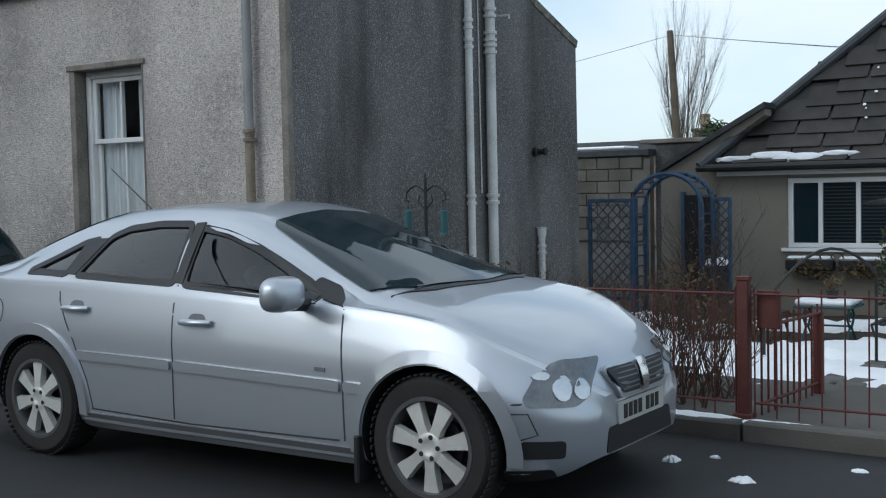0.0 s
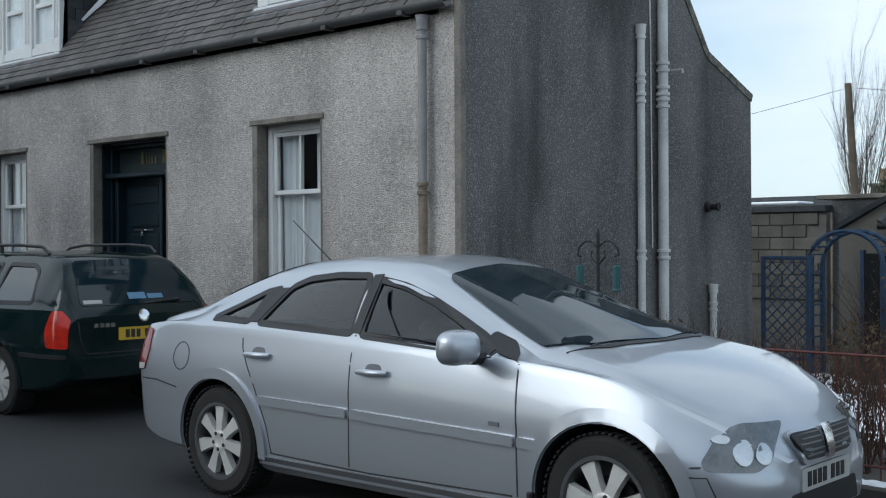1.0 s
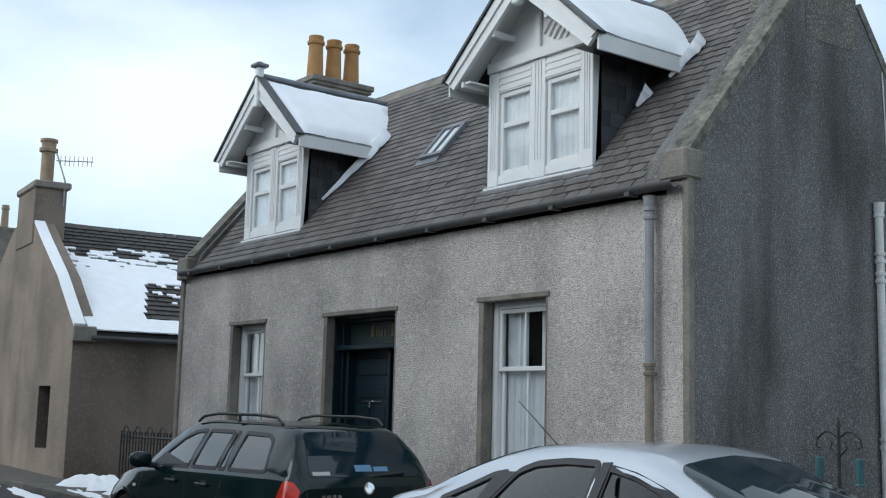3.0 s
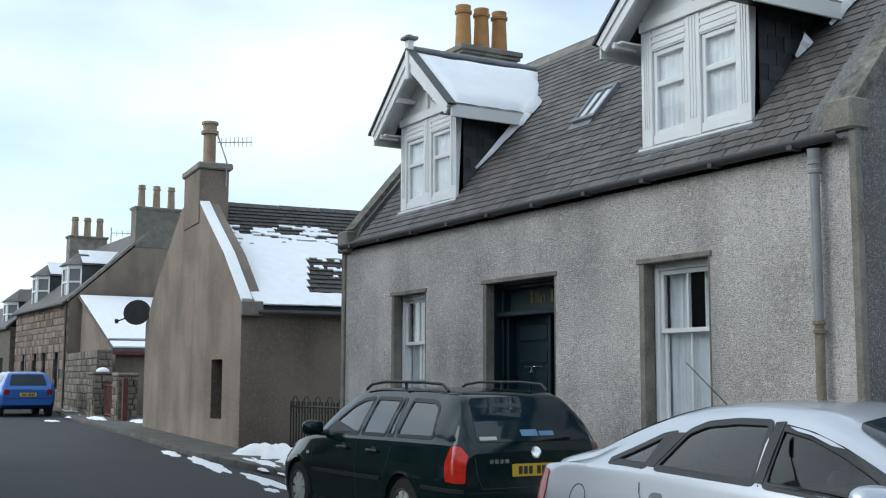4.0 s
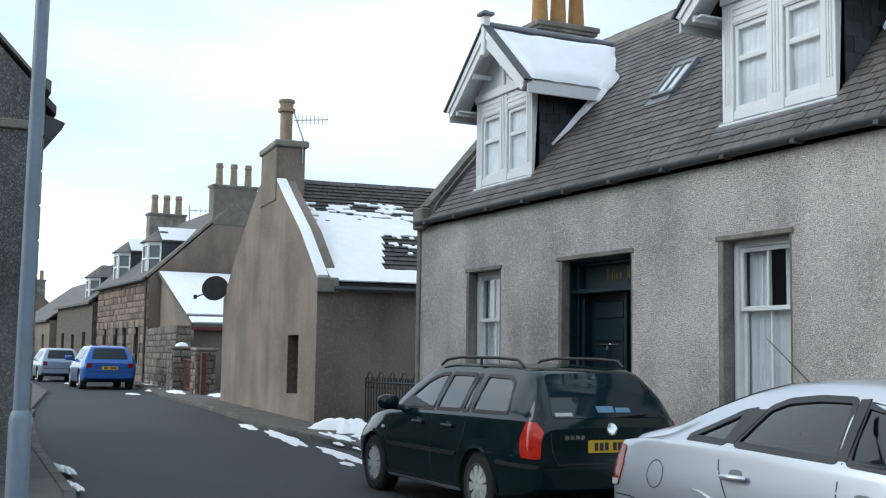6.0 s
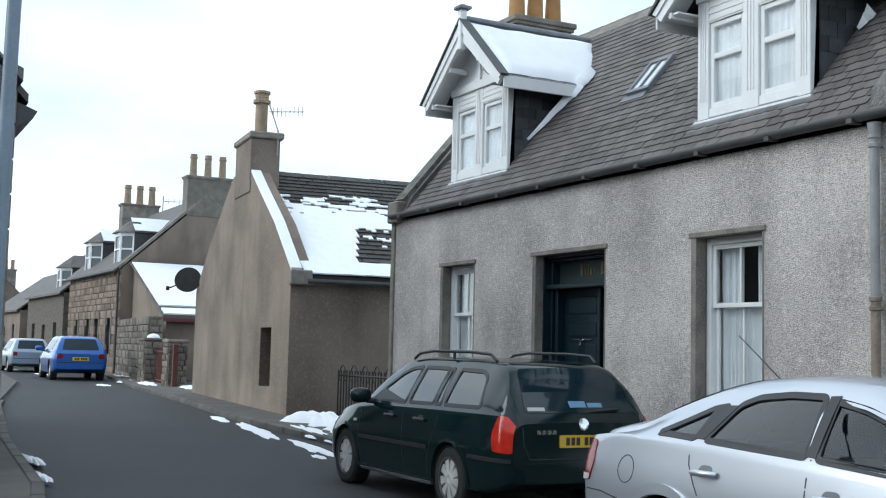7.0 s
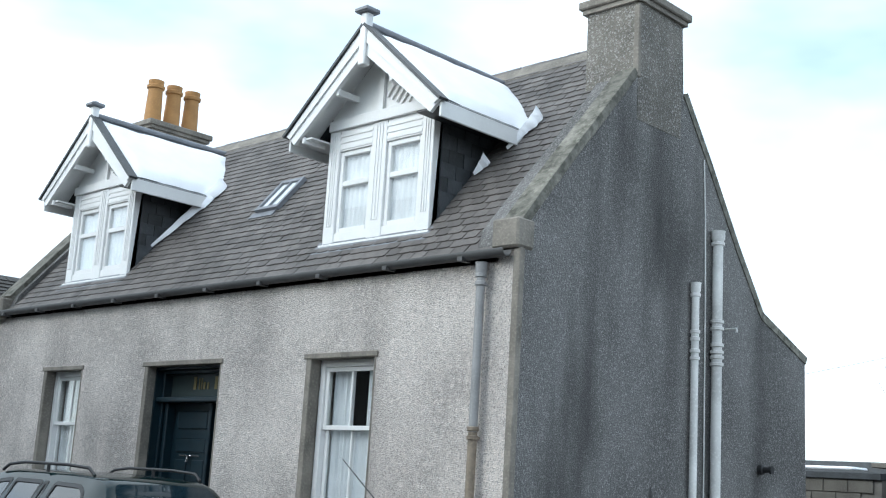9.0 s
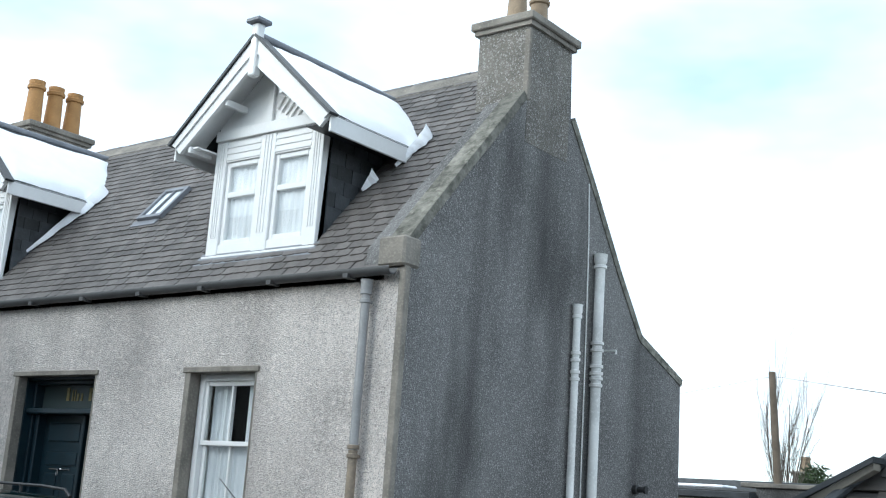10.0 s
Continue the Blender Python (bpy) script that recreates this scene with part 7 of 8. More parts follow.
# shrubs of bare twigs
def twig_bush(label, cx, cy, w, d, h, n, seed, material=TWIG, leaves=0):
    r = random.Random(seed)
    z0 = garden_z(cy)
    t = thing("shrub", label, "shrub", (cx, cy, z0), "shrubs along the fence")
    V_, F_ = [], []

    def stick(a, b, ra, rb):
        k = len(V_)
        dd = (b - a).normalized()
        s1 = dd.cross(Vector((0.3, 0.9, 0.2))).normalized()
        s2 = dd.cross(s1)
        for p, rr in ((a, ra), (b, rb)):
            for c in range(3):
                an = c * 2.094
                V_.append(p + (s1 * math.cos(an) + s2 * math.sin(an)) * rr)
        for c in range(3):
            e = (c + 1) % 3
            F_.append((k + c, k + e, k + 3 + e, k + 3 + c))
    for _ in range(n):
        p = Vector((cx + r.uniform(-w, w) * 0.5, cy + r.uniform(-d, d) * 0.5, z0))
        dirn = Vector((r.uniform(-0.5, 0.5), r.uniform(-0.5, 0.5), 1)).normalized()
        ln = h * r.uniform(0.55, 1.05)
        segs = 4
        rad = 0.007
        for k in range(segs):
            e = p + dirn * ln / segs
            stick(p, e, rad, rad * 0.75)
            for _ in range(3):
                s = p.lerp(e, r.random())
                dd = (dirn + Vector((r.uniform(-1, 1), r.uniform(-1, 1), r.uniform(-0.2, 0.8)))).normalized()
                e2 = s + dd * r.uniform(0.08, 0.22) * h
                stick(s, e2, rad * 0.6, rad * 0.3)
                if k > 0:
                    e3 = e2 + (dd + Vector((r.uniform(-0.7, 0.7), r.uniform(-0.7, 0.7), 0.3))).normalized() * 0.1
                    stick(s.lerp(e2, 0.6), e3, rad * 0.4, rad * 0.2)
            p, rad = e, rad * 0.75
            dirn = (dirn + Vector((r.uniform(-0.35, 0.35), r.uniform(-0.35, 0.35), 0.1))).normalized()
    me = bpy.data.meshes.new("twig_mass")
    me.from_pydata([tuple(p) for p in V_], [], F_)
    me.materials.append(material)
    o = new("twig_mass", me)
    o.parent = t
    o.matrix_parent_inverse = t.matrix_basis.inverted()
    tagged(o, kind="stuff")
    if leaves:
        leaf_mass(t, Vector((cx, cy, z0 + h * 0.55)), (w * 0.5, d * 0.5, h * 0.5), leaves, seed, DRYLEAF if material is TWIG else LEAF)
    return t


def leaf_mass(parent, c, rad, n, seed, material, size=0.035):
    r = random.Random(seed)
    V_, F_ = [], []
    for _ in range(n):
        while True:
            p = Vector((r.uniform(-1, 1), r.uniform(-1, 1), r.uniform(-1, 1)))
            ln = p.length
            if ln < 1 + 0.3 * noise.noise(p * 2.5 + Vector((seed, 0, 0))) and ln > 0.25:
                break
        p = c + Vector((p.x * rad[0], p.y * rad[1], p.z * rad[2]))
        a = Vector((r.uniform(-1, 1), r.uniform(-1, 1), r.uniform(-0.5, 1))).normalized()
        b = a.cross(Vector((r.uniform(-1, 1), r.uniform(-1, 1), r.uniform(-1, 1)))).normalized()
        s = size * r.uniform(0.6, 1.3)
        k = len(V_)
        nrm = a.cross(b) * s * 0.25
        V_ += [p, p + a * s + b * s * 0.4 + nrm, p + a * s * 2, p + a * s - b * s * 0.4 + nrm]
        F_ += [(k, k + 1, k + 2), (k, k + 2, k + 3)]
    me = bpy.data.meshes.new("leaves")
    me.from_pydata([tuple(p) for p in V_], [], F_)
    me.materials.append(material)
    o = new("leaves", me)
    o.parent = parent
    o.matrix_parent_inverse = parent.matrix_basis.inverted()
    tagged(o, kind="stuff")


twig_bush("bare red-brown twiggy shrub behind the fence", 3.55, -0.55, 0.9, 0.7, 0.78, 90, 1)
twig_bush("bare red-brown twiggy shrub behind the fence", 2.7, -0.5, 0.9, 0.7, 0.8, 80, 2)
twig_bush("thorny winter shrub with withered leaves", 1.7, 0.3, 1.0, 0.9, 0.85, 70, 3, TWIG, 250)
twig_bush("low brown shrub with withered leaves", 0.9, 1.6, 0.9, 1.0, 0.8, 60, 4, TWIG, 350)
twig_bush("straggly shrub with yellowed leaves", 1.6, 4.6, 0.9, 0.7, 0.85, 40, 6, TWIG, 400)
twig_bush("climber of thin twigs by the trellis arch", 1.15, 6.6, 0.5, 0.4, 1.7, 30, 7, TWIG, 60)
twig_bush("low brown shrub with withered leaves", 2.5, 3.4, 0.8, 0.8, 0.5, 40, 8, TWIG, 150)
ev = thing("shrub", "dense evergreen shrub by the cottage window", "shrub", (3.75, 6.3, -0.35))
leaf_mass(ev, Vector((3.75, 6.3, 0.45)), (0.42, 0.4, 0.62), 2600, 21, LEAF)
q = B()
for k in range(5):
    tube(q, [(3.75, 6.3, -0.4), (3.75 + 0.1 * math.cos(k * 1.3), 6.3 + 0.1 * math.sin(k * 1.3), 0.1), (3.75 + 0.3 * math.cos(k * 1.3), 6.3 + 0.3 * math.sin(k * 1.3), 0.6)], 0.02, 5, 0.006)
part("stems", q, BARK, ev)

# bird feeder pole
t = thing("bird_feeder", "black iron feeder pole with scrolled arms and hanging feeders", "bird feeder", (1.9, -0.75, 0.05))
q = B()
tube(q, [(1.9, -0.75, 0.0), (1.9, -0.75, 1.5)], 0.012, 8)
tube(q, [(1.9, -0.75, 1.5), (1.9, -0.75, 1.56)], 0.016, 6, 0.002)
part("pole", q, BLACKIRON, t)
for s in (-1, 1):
    q = B()
    tube(q, [(1.9 + s * 0.16 * f, -0.75, 1.42 + 0.05 * math.sin(f * 3.1)) for f in (0, 0.2, 0.4, 0.6, 0.8, 1.0)] + [(1.9 + s * 0.17, -0.75, 1.37), (1.9 + s * 0.14, -0.75, 1.36)], 0.007, 6)
    tube(q, [(1.9, -0.75, 1.3), (1.9 + s * 0.06, -0.75, 1.36), (1.9 + s * 0.05, -0.75, 1.4)], 0.006, 6)
    part("arm", q, BLACKIRON, t)
    q = B()
    lathe(q, [(0.02, 1.3), (0.028, 1.29), (0.028, 1.14), (0.034, 1.13), (0.034, 1.12)], 10, "z", (1.9 + s * 0.15, -0.75, 0))
    tube(q, [(1.9 + s * 0.15, -0.75, 1.37), (1.9 + s * 0.15, -0.75, 1.3)], 0.003, 4)
    part("feeder", q, TEALIRON, t)


# blue trellis arch and panels
def lattice(t, x0, x1, y, z0, z1, step=0.14):
    n_ = int((x1 - x0 + z1 - z0) / step)
    for k in range(1, n_):
        for s in (1, -1):
            c = k * step
            a = (x0 + max(0, c - (z1 - z0)), z0 + min(c, z1 - z0))
            b = (x0 + min(c, x1 - x0), z0 + max(0, c - (x1 - x0)))
            if s < 0:
                a, b = (x0 + x1 - a[0], a[1]), (x0 + x1 - b[0], b[1])
            q = B()
            tube(q, [(a[0], y + s * 0.006, a[1]), (b[0], y + s * 0.006, b[1])], 0.009, 4)
            part("lath", q, BLUEWOOD, t)


tr = thing("trellis_panel", "weathered blue diamond trellis panel", "trellis", (-0.65, 7.0, -0.35))
for a, b, c, d in ((-0.68, -0.63, -0.36, 1.28), (0.0, 0.05, -0.36, 1.28), (-0.63, 0.0, 1.23, 1.28), (-0.63, 0.0, -0.1, -0.05)):
    simple("frame", BLUEWOOD, tr, a, b, 6.98, 7.03, c, d, 0.005)
lattice(tr, -0.63, 0.0, 7.0, -0.1, 1.25)
tr2 = thing("trellis_panel", "narrow weathered blue trellis panel", "trellis", (1.1, 7.0, -0.35))
for a, b, c, d in ((1.09, 1.13, -0.36, 1.28), (1.32, 1.36, -0.36, 1.28), (1.13, 1.32, 1.23, 1.28)):
    simple("frame", BLUEWOOD, tr2, a, b, 6.98, 7.03, c, d, 0.005)
lattice(tr2, 1.13, 1.32, 7.0, -0.3, 1.25, 0.12)
ar = thing("garden_arch", "weathered blue timber arch over the path", "garden arch", (0.55, 7.0, -0.35))
for x in (0.08, 1.04):
    for yy in (6.78, 7.22):
        simple("post", BLUEWOOD, ar, x - 0.03, x + 0.03, yy - 0.03, yy + 0.03, -0.4, 1.2, 0.006)
    for z in [-0.2 + 0.14 * k for k in range(10)]:
        simple("cross_lath", BLUEWOOD, ar, x - 0.01, x + 0.01, 6.8, 7.2, z, z + 0.02)
for yy in (6.78, 7.22):
    q = B()
    tube(q, [(0.56 + 0.48 * math.cos(a * math.pi / 12), yy, 1.18 + 0.42 * math.sin(a * math.pi / 12)) for a in range(13)], 0.032, 6)
    part("hoop", q, BLUEWOOD, ar)
for a in range(1, 12):
    x, z = 0.56 + 0.48 * math.cos(a * math.pi / 12), 1.18 + 0.42 * math.sin(a * math.pi / 12)
    simple("cross_lath", BLUEWOOD, ar, x - 0.012, x + 0.012, 6.76, 7.24, z, z + 0.02)

# low cottage behind the garden
ct = thing("cottage", "low rendered cottage with dark slate roof and white window", "house", (0.3, 8.5, -0.36))
CY, CE = 8.5, 1.66
q = B()
wall_grid(q, [0.66, 9.0], [-0.45, CE], [(1.63, 3.05, 0.55, 1.51)], lambda u, z, d: (u, CY + d, z), 0.4)
part("front_wall", q, COTTAGE, ct, "grey-brown rendered front wall")
q = B()
prism(q, [(-0.25, -0.45), (0.66, -0.45), (0.66, 2.0), (1.3, 2.4), (1.3, 2.5), (-0.25, 1.62)], "y", CY + 0.05, CY + 0.35)
part("lean_to_wall", q, COTTAGE, ct)
q = B()
prism(q, [(-0.3, 1.62), (1.32, 2.5), (1.32, 2.58), (-0.3, 1.7)], "y", CY - 0.03, CY + 3)
part("lean_to_roof", q, SLATE_DARK, ct)
wn_ = simple("window_sill", WHITE, ct, 1.55, 3.12, CY - 0.05, CY + 0.12, 0.5, 0.55, 0.006)
cw = simple("window", WHITE, ct, 1.63, 3.05, CY + 0.02, CY + 0.1, 1.44, 1.51, 0.006, "white three-light casement window with blind")
for a, b, c, d, nm in ((1.63, 1.7, 0.62, 1.44, "jamb"), (2.98, 3.05, 0.62, 1.44, "jamb"), (1.63, 3.05, 0.55, 0.62, "bottom_rail"), (2.04, 2.1, 0.62, 1.44, "mullion"), (2.54, 2.6, 0.62, 1.44, "mullion")):
    simple(nm, WHITE, cw, a, b, CY + 0.02, CY + 0.1, c, d, 0.006)
for a, b in ((1.7, 2.04), (2.1, 2.54), (2.6, 2.98)):
    q = B()
    box(q, a, b, CY + 0.06, CY + 0.07, 0.62, 1.44)
    part("pane", q, CARGLASS, cw)
    if a > 2:
        for k in range(16):
            simple("blind_slat", TRIM, cw, a + 0.01, b - 0.01, CY + 0.045, CY + 0.055, 0.65 + k * 0.048, 0.665 + k * 0.048)
simple("lintel_stone", SANDSTONE, ct, 1.66, 2.1, CY - 0.004, CY + 0.1, 1.53, 1.6)
fr5 = slope_frame((0.5, CY - 0.2, CE + 0.06), (1, 0, 0), (0, 1, 1.05))
q = B()
ri = 3.5
pk = [(0.52, CY - 0.2, CE), (9.0, CY - 0.2, CE), (9.0, CY - 0.2 + ri, CE + ri * 1.05), (0.52 + ri, CY - 0.2 + ri, CE + ri * 1.05), (0.52, CY - 0.2 + 2 * ri, CE), (9.0, CY - 0.2 + 2 * ri, CE)]
vs5 = [q.verts.new(c) for c in pk]
for f in ((0, 1, 2, 3), (0, 3, 4), (3, 2, 5, 4), (0, 4, 5, 1), (1, 5, 2)):
    q.faces.new([vs5[i] for i in f])
part("roof", q, UNDER, ct)
slating(ct, fr5, 6.5, 4.9, 0.8, 0.27, (SLATE_BROWN, SLATE_BROWN_J), (), (0.0, 3.6, 0.0, 4.9), 31, 1 / math.hypot(1, 1.05))
q = B()
tube(q, [(0.46, CY - 0.26, CE + 0.04), (0.52 + ri, CY - 0.2 + ri, CE + ri * 1.05 + 0.07)], 0.075, 8)
part("hip", q, SLATE_DARK, ct)
q = B()
tube(q, [(0.42, CY - 0.25, CE + 0.02), (7.0, CY - 0.25, CE + 0.02)], 0.055, 10)
part("gutter", q, BLACKIRON, ct)
simple("soffit_board", WHITE, ct, 0.66, 9.0, CY - 0.12, CY - 0.002, CE - 0.1, CE - 0.04)
for k, (x, rx) in enumerate(((0.95, 0.28), (1.45, 0.34), (1.8, 0.4), (2.35, 0.3))):
    q = B()
    bmesh.ops.create_icosphere(q, subdivisions=3, radius=1)
    for vv in q.verts:
        vv.co *= 1 + 0.35 * noise.noise(vv.co * 2.2 + Vector((k * 3, 0, 0)))
    bmesh.ops.transform(q, matrix=slope_frame((x, CY - 0.13 + 0.03 * (k % 2), CE + 0.13 + 0.03 * (k % 2)), (1, 0, 0), (0, 1, 1.05)) @ Matrix.Diagonal((rx, 0.075 if k % 3 else 0.045, 0.05, 1)), verts=q.verts)
    part("snow_lump", q, SNOW, ct, smooth=60)
r9 = random.Random(4)
for k in range(40):
    q = B()
    bmesh.ops.create_icosphere(q, subdivisions=1, radius=1)
    bmesh.ops.transform(q, matrix=fr5 @ Matrix.Translation((r9.uniform(2.0, 4.4), r9.uniform(0.4, 2.6), 0.04)) @ Matrix.Diagonal((r9.uniform(0.012, 0.03), r9.uniform(0.012, 0.03), 0.012, 1)), verts=q.verts)
    part("snow_fleck", q, SNOW, ct)
# window boxes with withered plants under snow
for x0, x1 in ((1.66, 2.3), (2.36, 3.0)):
    t = thing("window_box", "hanging planter of withered plants topped with snow", "window box", ((x0 + x1) / 2, CY - 0.15, 0.25))
    simple("trough", BLACKIRON, t, x0, x1, CY - 0.24, CY - 0.06, 0.26, 0.4, 0.02)
    leaf_mass(t, Vector(((x0 + x1) / 2, CY - 0.2, 0.28)), ((x1 - x0) / 2, 0.14, 0.14), 260, int(x0 * 10), DRYLEAF, 0.04)
    q = B()
    box(q, x0 + 0.02, x1 - 0.02, CY - 0.25, CY - 0.07, 0.4, 0.45, 0.025)
    part("snow_cap", q, SNOW, t)
# barrel with a snow cap beside the arch
t = thing("planter", "dark planter pot capped with snow", "planter", (0.95, 7.6, -0.36))
q = B()
lathe(q, [(0.12, -0.36), (0.17, 0.3), (0.19, 0.32), (0.19, 0.36), (0.15, 0.36)], 18, "z", (0.95, 7.6, 0))
part("pot", q, BLACKIRON, t, smooth=40)
q = B()
bmesh.ops.create_icosphere(q, subdivisions=2, radius=1)
bmesh.ops.transform(q, matrix=Matrix.Translation((0.95, 7.6, 0.37)) @ Matrix.Diagonal((0.19, 0.19, 0.1, 1)), verts=q.verts)
part("snow_cap", q, SNOW, t, smooth=60)
# the doorway's shade is a solid black panel
t = thing("shed_door", "open doorway of a garden shed, its shade put in as black", "door", (0.35, 8.4, -0.36))
simple("panel", INNER_SHADE, t, 0.15, 0.6, CY - 0.06, CY + 0.03, -0.36, 1.3)
simple("frame", BLUEWOOD, t, 0.1, 0.15, CY - 0.07, CY + 0.02, -0.36, 1.35)

# iron hoop over the fence corner
t = thing("iron_hoop", "rusty iron garden hoop with scrollwork", "garden hoop", (3.7, 2.6, 0.0))
q = B()
tube(q, [(3.3 + 0.8 * f, 2.3 + 0.55 * f, 0.42 + 0.45 * math.sin(f * math.pi * 0.82)) for f in (0, 0.1, 0.2, 0.3, 0.4, 0.5, 0.6, 0.7, 0.8, 0.9, 1.0)], 0.014, 6)
tube(q, [(3.3, 2.3, -0.15), (3.3, 2.3, 0.42)], 0.014, 6)
tube(q, [(4.1, 2.85, -0.15), (4.1, 2.85, 0.66)], 0.014, 6)
part("frame", q, BLACKIRON, t)
for f in (0.45, 0.55, 0.65):
    q = B()
    c = Vector((3.3 + 0.8 * f, 2.3 + 0.55 * f, 0.78))
    tube(q, [c + Vector((0.05 * math.cos(a), 0.03 * math.cos(a), 0.05 * math.sin(a))) for a in (0, 0.6, 1.2, 1.9, 2.5, 3.1)], 0.007, 5)
    part("scroll", q, BLACKIRON, t)


# snow-covered iron table and benches
t = thing("garden_table", "ornate iron garden table covered with snow", "table", (2.93, 5.65, -0.33))
TZ = 0.1
simple("tabletop", TEALIRON, t, 2.62, 3.26, 5.4, 5.95, TZ - 0.05, TZ - 0.02, 0.008)
q = B()
box(q, 2.63, 3.25, 5.41, 5.94, TZ - 0.02, TZ + 0.05, 0.025)
part("snow_layer", q, SNOW, t)
for x in (2.7, 3.18):
    q = B()
    for s in (-1, 1):
        tube(q, [(x, 5.67 + s * 0.05, TZ - 0.05), (x, 5.67 + s * 0.16, TZ - 0.15), (x, 5.67 + s * 0.04, TZ - 0.28), (x, 5.67 + s * 0.22, TZ - 0.44)], 0.014, 6)
    for a0 in (0.16, 0.3):
        tube(q, [(x, 5.67 + 0.06 * math.cos(a), TZ - a0 + 0.05 * math.sin(a)) for a in (0, 0.8, 1.6, 2.4, 3.2, 4.0, 4.8)], 0.009, 5)
    part("leg", q, TEALIRON, t)
simple("stretcher", TEALIRON, t, 2.7, 3.18, 5.66, 5.68, TZ - 0.27, TZ - 0.25)
t = thing("potted_plant", "small potted plant on the snowy table", "potted plant", (3.0, 5.6, TZ + 0.05))
q = B()
lathe(q, [(0.05, TZ + 0.03), (0.07, TZ + 0.14), (0.06, TZ + 0.14)], 12, "z", (3.0, 5.6, 0))
part("pot", q, BLACKIRON, t)
leaf_mass(t, Vector((3.0, 5.6, TZ + 0.2)), (0.1, 0.1, 0.08), 60, 3, DRYLEAF)
for x, lab in ((2.2, 1), (3.75, -1)):
    t = thing("garden_bench", "black cast-iron garden bench with slatted seat", "bench", (x, 5.5, -0.34), "benches at the table")
    for k in range(5):
        simple("slat", BLACKIRON, t, x - 0.2 + k * 0.085, x - 0.14 + k * 0.085, 5.0, 6.0, -0.06, -0.04)
    for yy in (5.02, 5.98):
        q = B()
        tube(q, [(x - 0.22, yy, -0.4), (x - 0.16, yy, -0.2), (x - 0.2, yy, -0.05)], 0.014, 5)
        tube(q, [(x + 0.22, yy, -0.4), (x + 0.16, yy, -0.2), (x + 0.2, yy, -0.05)], 0.014, 5)
        part("leg", q, BLACKIRON, t)
    for k in range(4):
        simple("back_slat", BLACKIRON, t, x - lab * 0.24 - 0.01, x - lab * 0.24 + 0.01, 5.0, 6.0, 0.0 + k * 0.07, 0.03 + k * 0.07)

# block wall, outbuilding, pole, tree and far chimney behind the garden
bw = thing("block_wall", "old concrete block garden wall with dark coping", "wall", (-4.0, 12.0, -0.5))
simple("core", MORTAR, bw, -7.0, -1.92, 12.02, 12.2, -0.5, 2.0)
for j in range(7):
    for i in range(12):
        q = None
        xa = -7.0 + i * 0.45 - (0.22 if j % 2 else 0)
        if xa + 0.44 > -1.92 or xa < -5.2:
            continue
        simple("block", BLOCK, bw, xa + 0.006, xa + 0.444, 11.98, 12.05, 0.45 + j * 0.22 + 0.006, 0.45 + j * 0.22 + 0.214, 0.008)
simple("coping", SLATE_DARK, bw, -7.0, -1.9, 11.94, 12.26, 2.0, 2.12, 0.01)
ob_ = thing("outbuilding", "rendered outbuilding behind the block wall", "shed", (-1.5, 12.3, -0.5))
simple("wall", GABLE, ob_, -1.93, 0.5, 12.3, 15, -0.5, 2.22, 0.01)
simple("wall_cap", SANDSTONE, ob_, -2.2, 0.55, 12.25, 15.05, 2.22, 2.3, 0.01)
lo = thing("long_shed", "long low building with a strip of snow along its roof", "shed", (-7, 20, 0))
simple("wall", BROWN_RENDER, lo, -16, -3.0, 19.9, 25, -0.3, 2.36)
simple("roof", SLATE_DARK, lo, -16.2, -2.8, 19.6, 25.2, 2.36, 2.42)
simple("snow_strip", SNOW, lo, -16.2, -5.9, 19.7, 20.6, 2.42, 2.5, 0.03)
simple("roof_edge", SLATE_DARK, lo, -16.2, -2.8, 21.2, 25.2, 2.42, 2.68)
pl = thing("telegraph_pole", "weathered timber telegraph pole, leaning slightly", "telegraph pole", (-4.1, 19.07, 0))
q = B()
tube(q, [(-4.05, 19.0, -0.3), (-4.2, 19.07, 2.0), (-4.43, 19.16, 5.2)], 0.12, 12, 0.08)
part("shaft", q, POLEWOOD, pl, smooth=40)
for k, (dx, dy, dz) in enumerate(((-14, 4, -0.1), (18, 2, -1.3), (16, 9, -0.4))):
    q = B()
    a = Vector((-4.4, 19.15, 5.1))
    b = a + Vector((dx, dy, dz))
    tube(q, [a.lerp(b, f / 10) - Vector((0, 0, 0.5 * math.sin(math.pi * f / 10))) for f in range(11)], 0.007, 4)
    part("wire", q, CAST, pl)

# bare tree with upright branches
tree = thing("tree", "bare winter tree with upright fine branches", "tree", (-6.4, 25.0, 0))
r3 = random.Random(12)
V_, F_ = [], []


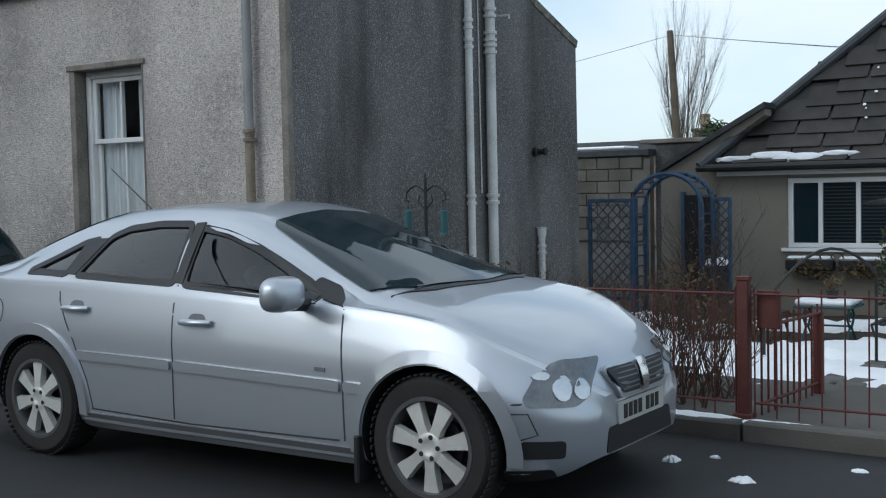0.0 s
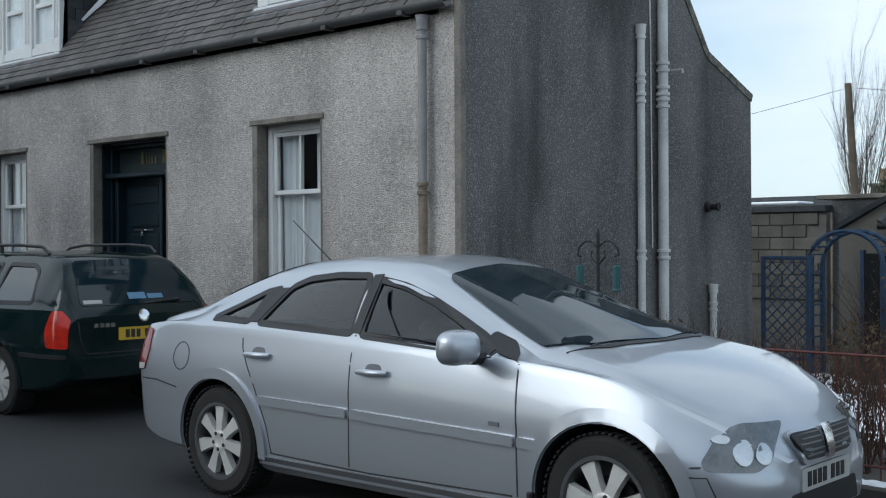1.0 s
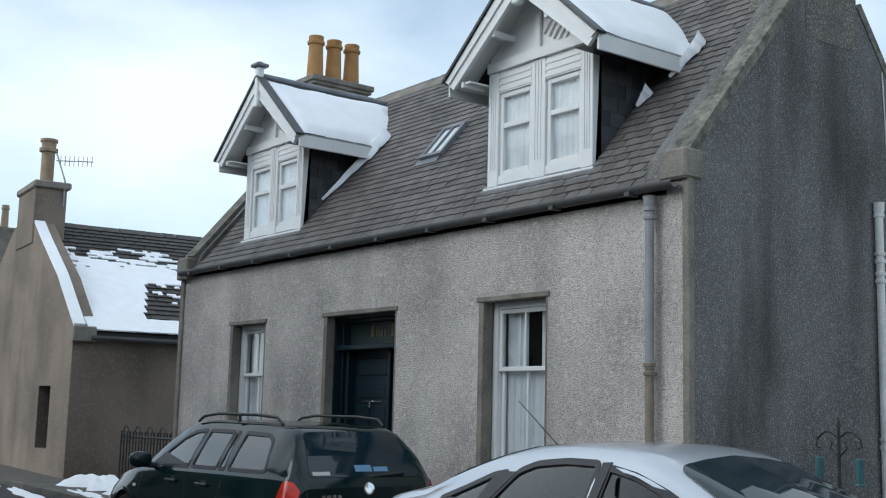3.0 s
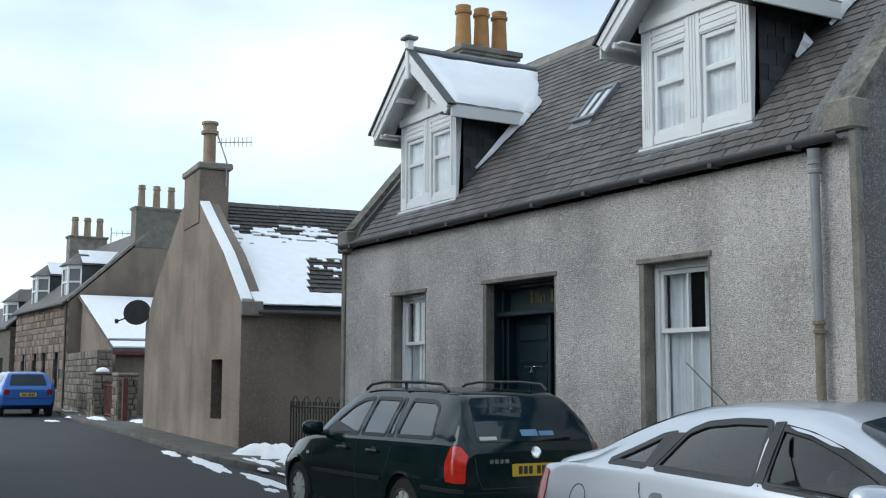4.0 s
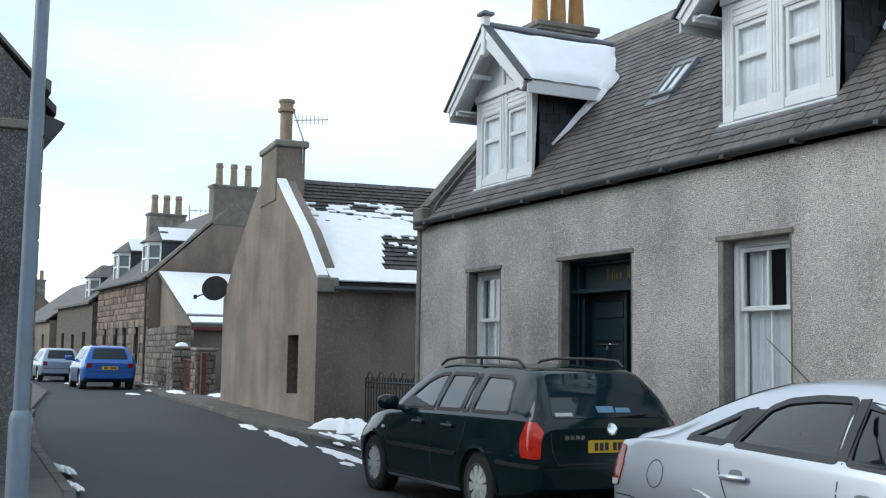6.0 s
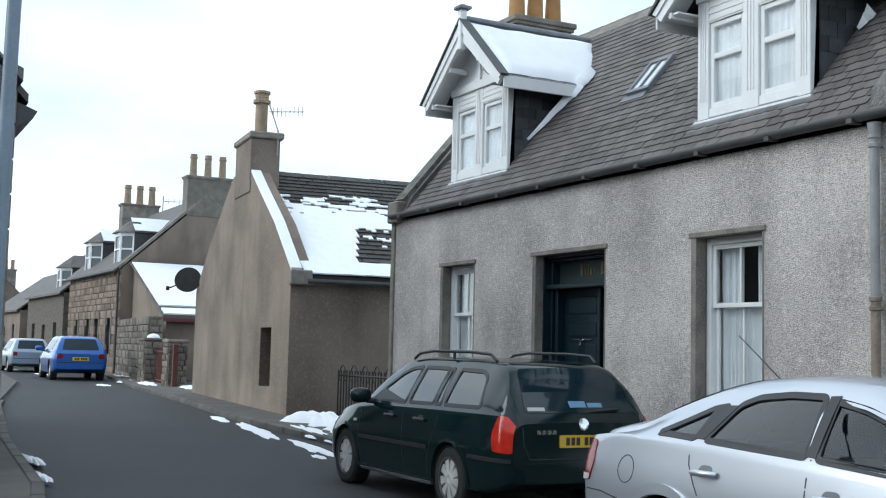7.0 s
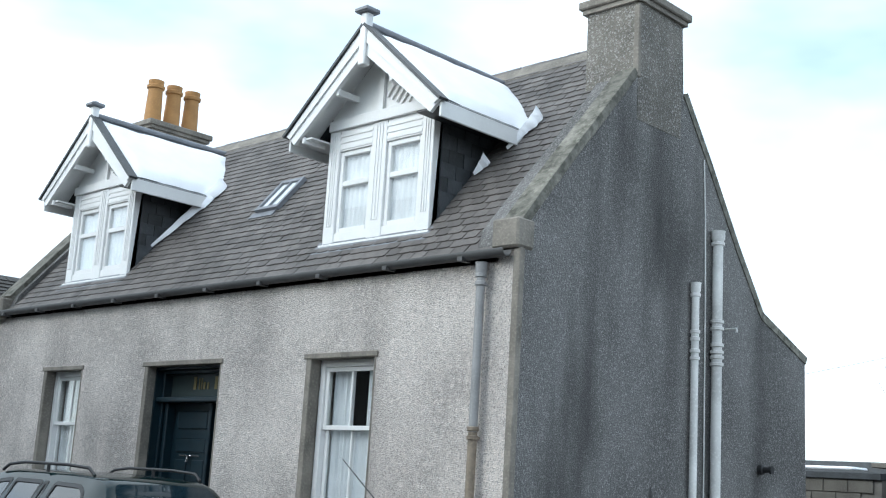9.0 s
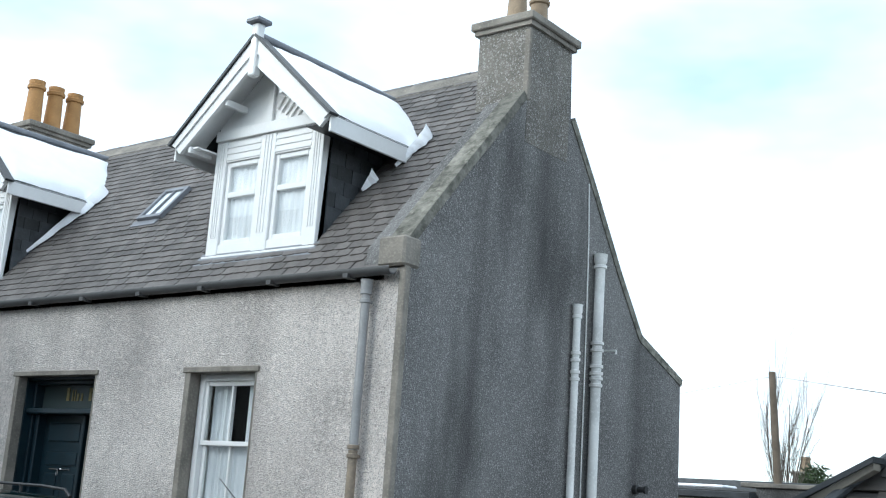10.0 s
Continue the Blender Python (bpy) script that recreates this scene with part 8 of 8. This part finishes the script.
def limb(p, d, ln, rad, depth):
    n_ = 3
    for k in range(n_):
        e = p + d * ln / n_
        kk = len(V_)
        s1 = d.cross(Vector((0.3, 0.9, 0.2))).normalized()
        s2 = d.cross(s1)
        for pp, rr in ((p, rad), (e, rad * 0.8)):
            for c in range(4):
                V_.append(pp + (s1 * math.cos(c * 1.571) + s2 * math.sin(c * 1.571)) * rr)
        for c in range(4):
            F_.append((kk + c, kk + (c + 1) % 4, kk + 4 + (c + 1) % 4, kk + 4 + c))
        if depth:
            for _ in range(2 if depth > 1 else 3):
                a = r3.uniform(0, 6.28)
                dd = (d * 1.0 + Vector((math.cos(a), math.sin(a), 0.25)) * r3.uniform(0.16, 0.34)).normalized()
                limb(p.lerp(e, r3.random()), dd, ln * r3.uniform(0.4, 0.62), rad * 0.5, depth - 1)
        p, rad = e, rad * 0.8
        d = (d + Vector((r3.uniform(-0.1, 0.1), r3.uniform(-0.1, 0.1), 0.12))).normalized()


for k in range(7):
    a = k * 0.9
    limb(Vector((-6.4, 25.0, 1.2)), Vector((math.cos(a) * 0.2, math.sin(a) * 0.2, 1)).normalized(), 3.3 + 0.35 * (k % 3), 0.026, 3)
me = bpy.data.meshes.new("crown")
me.from_pydata([tuple(p) for p in V_], [], F_)
me.materials.append(BARK)
o = new("crown", me)
o.parent = tree
o.matrix_parent_inverse = tree.matrix_basis.inverted()
q = B()
tube(q, [(-6.4, 25.0, -0.2), (-6.4, 25.0, 1.3)], 0.12, 8, 0.08)
part("trunk", q, BARK, tree)
fh = thing("far_house", "far house with a tall chimney beyond the trees", "house", (-9.9, 36, 0))
q = B()
prism(q, [(-17, 0), (-17, 2.2), (-13, 3.3), (-9, 2.2), (-9, 0)], "y", 36.5, 44)
part("wall", q, BROWN_RENDER, fh)
chimney(fh, -10.3, -9.5, 35.7, 36.3, 0.0, 3.6, SANDSTONE, 1, POT_PALE, 0.55, 0.2)
ev2 = thing("tree", "small dark evergreen beyond the cottage", "tree", (-9.4, 36.1, 0))
leaf_mass(ev2, Vector((-9.2, 35.0, 3.0)), (0.62, 0.6, 0.95), 1200, 33, LEAF, 0.1)
q = B()
tube(q, [(-9.2, 35.0, -0.1), (-9.2, 35.0, 3.0)], 0.08, 6)
part("trunk", q, BARK, ev2)

kerbs(KERB_LINE, 1, -40, 9, "row of worn granite kerb stones")
kerbs(LEFT_LINE, -1, -22, -2, "row of worn granite kerb stones across the street")
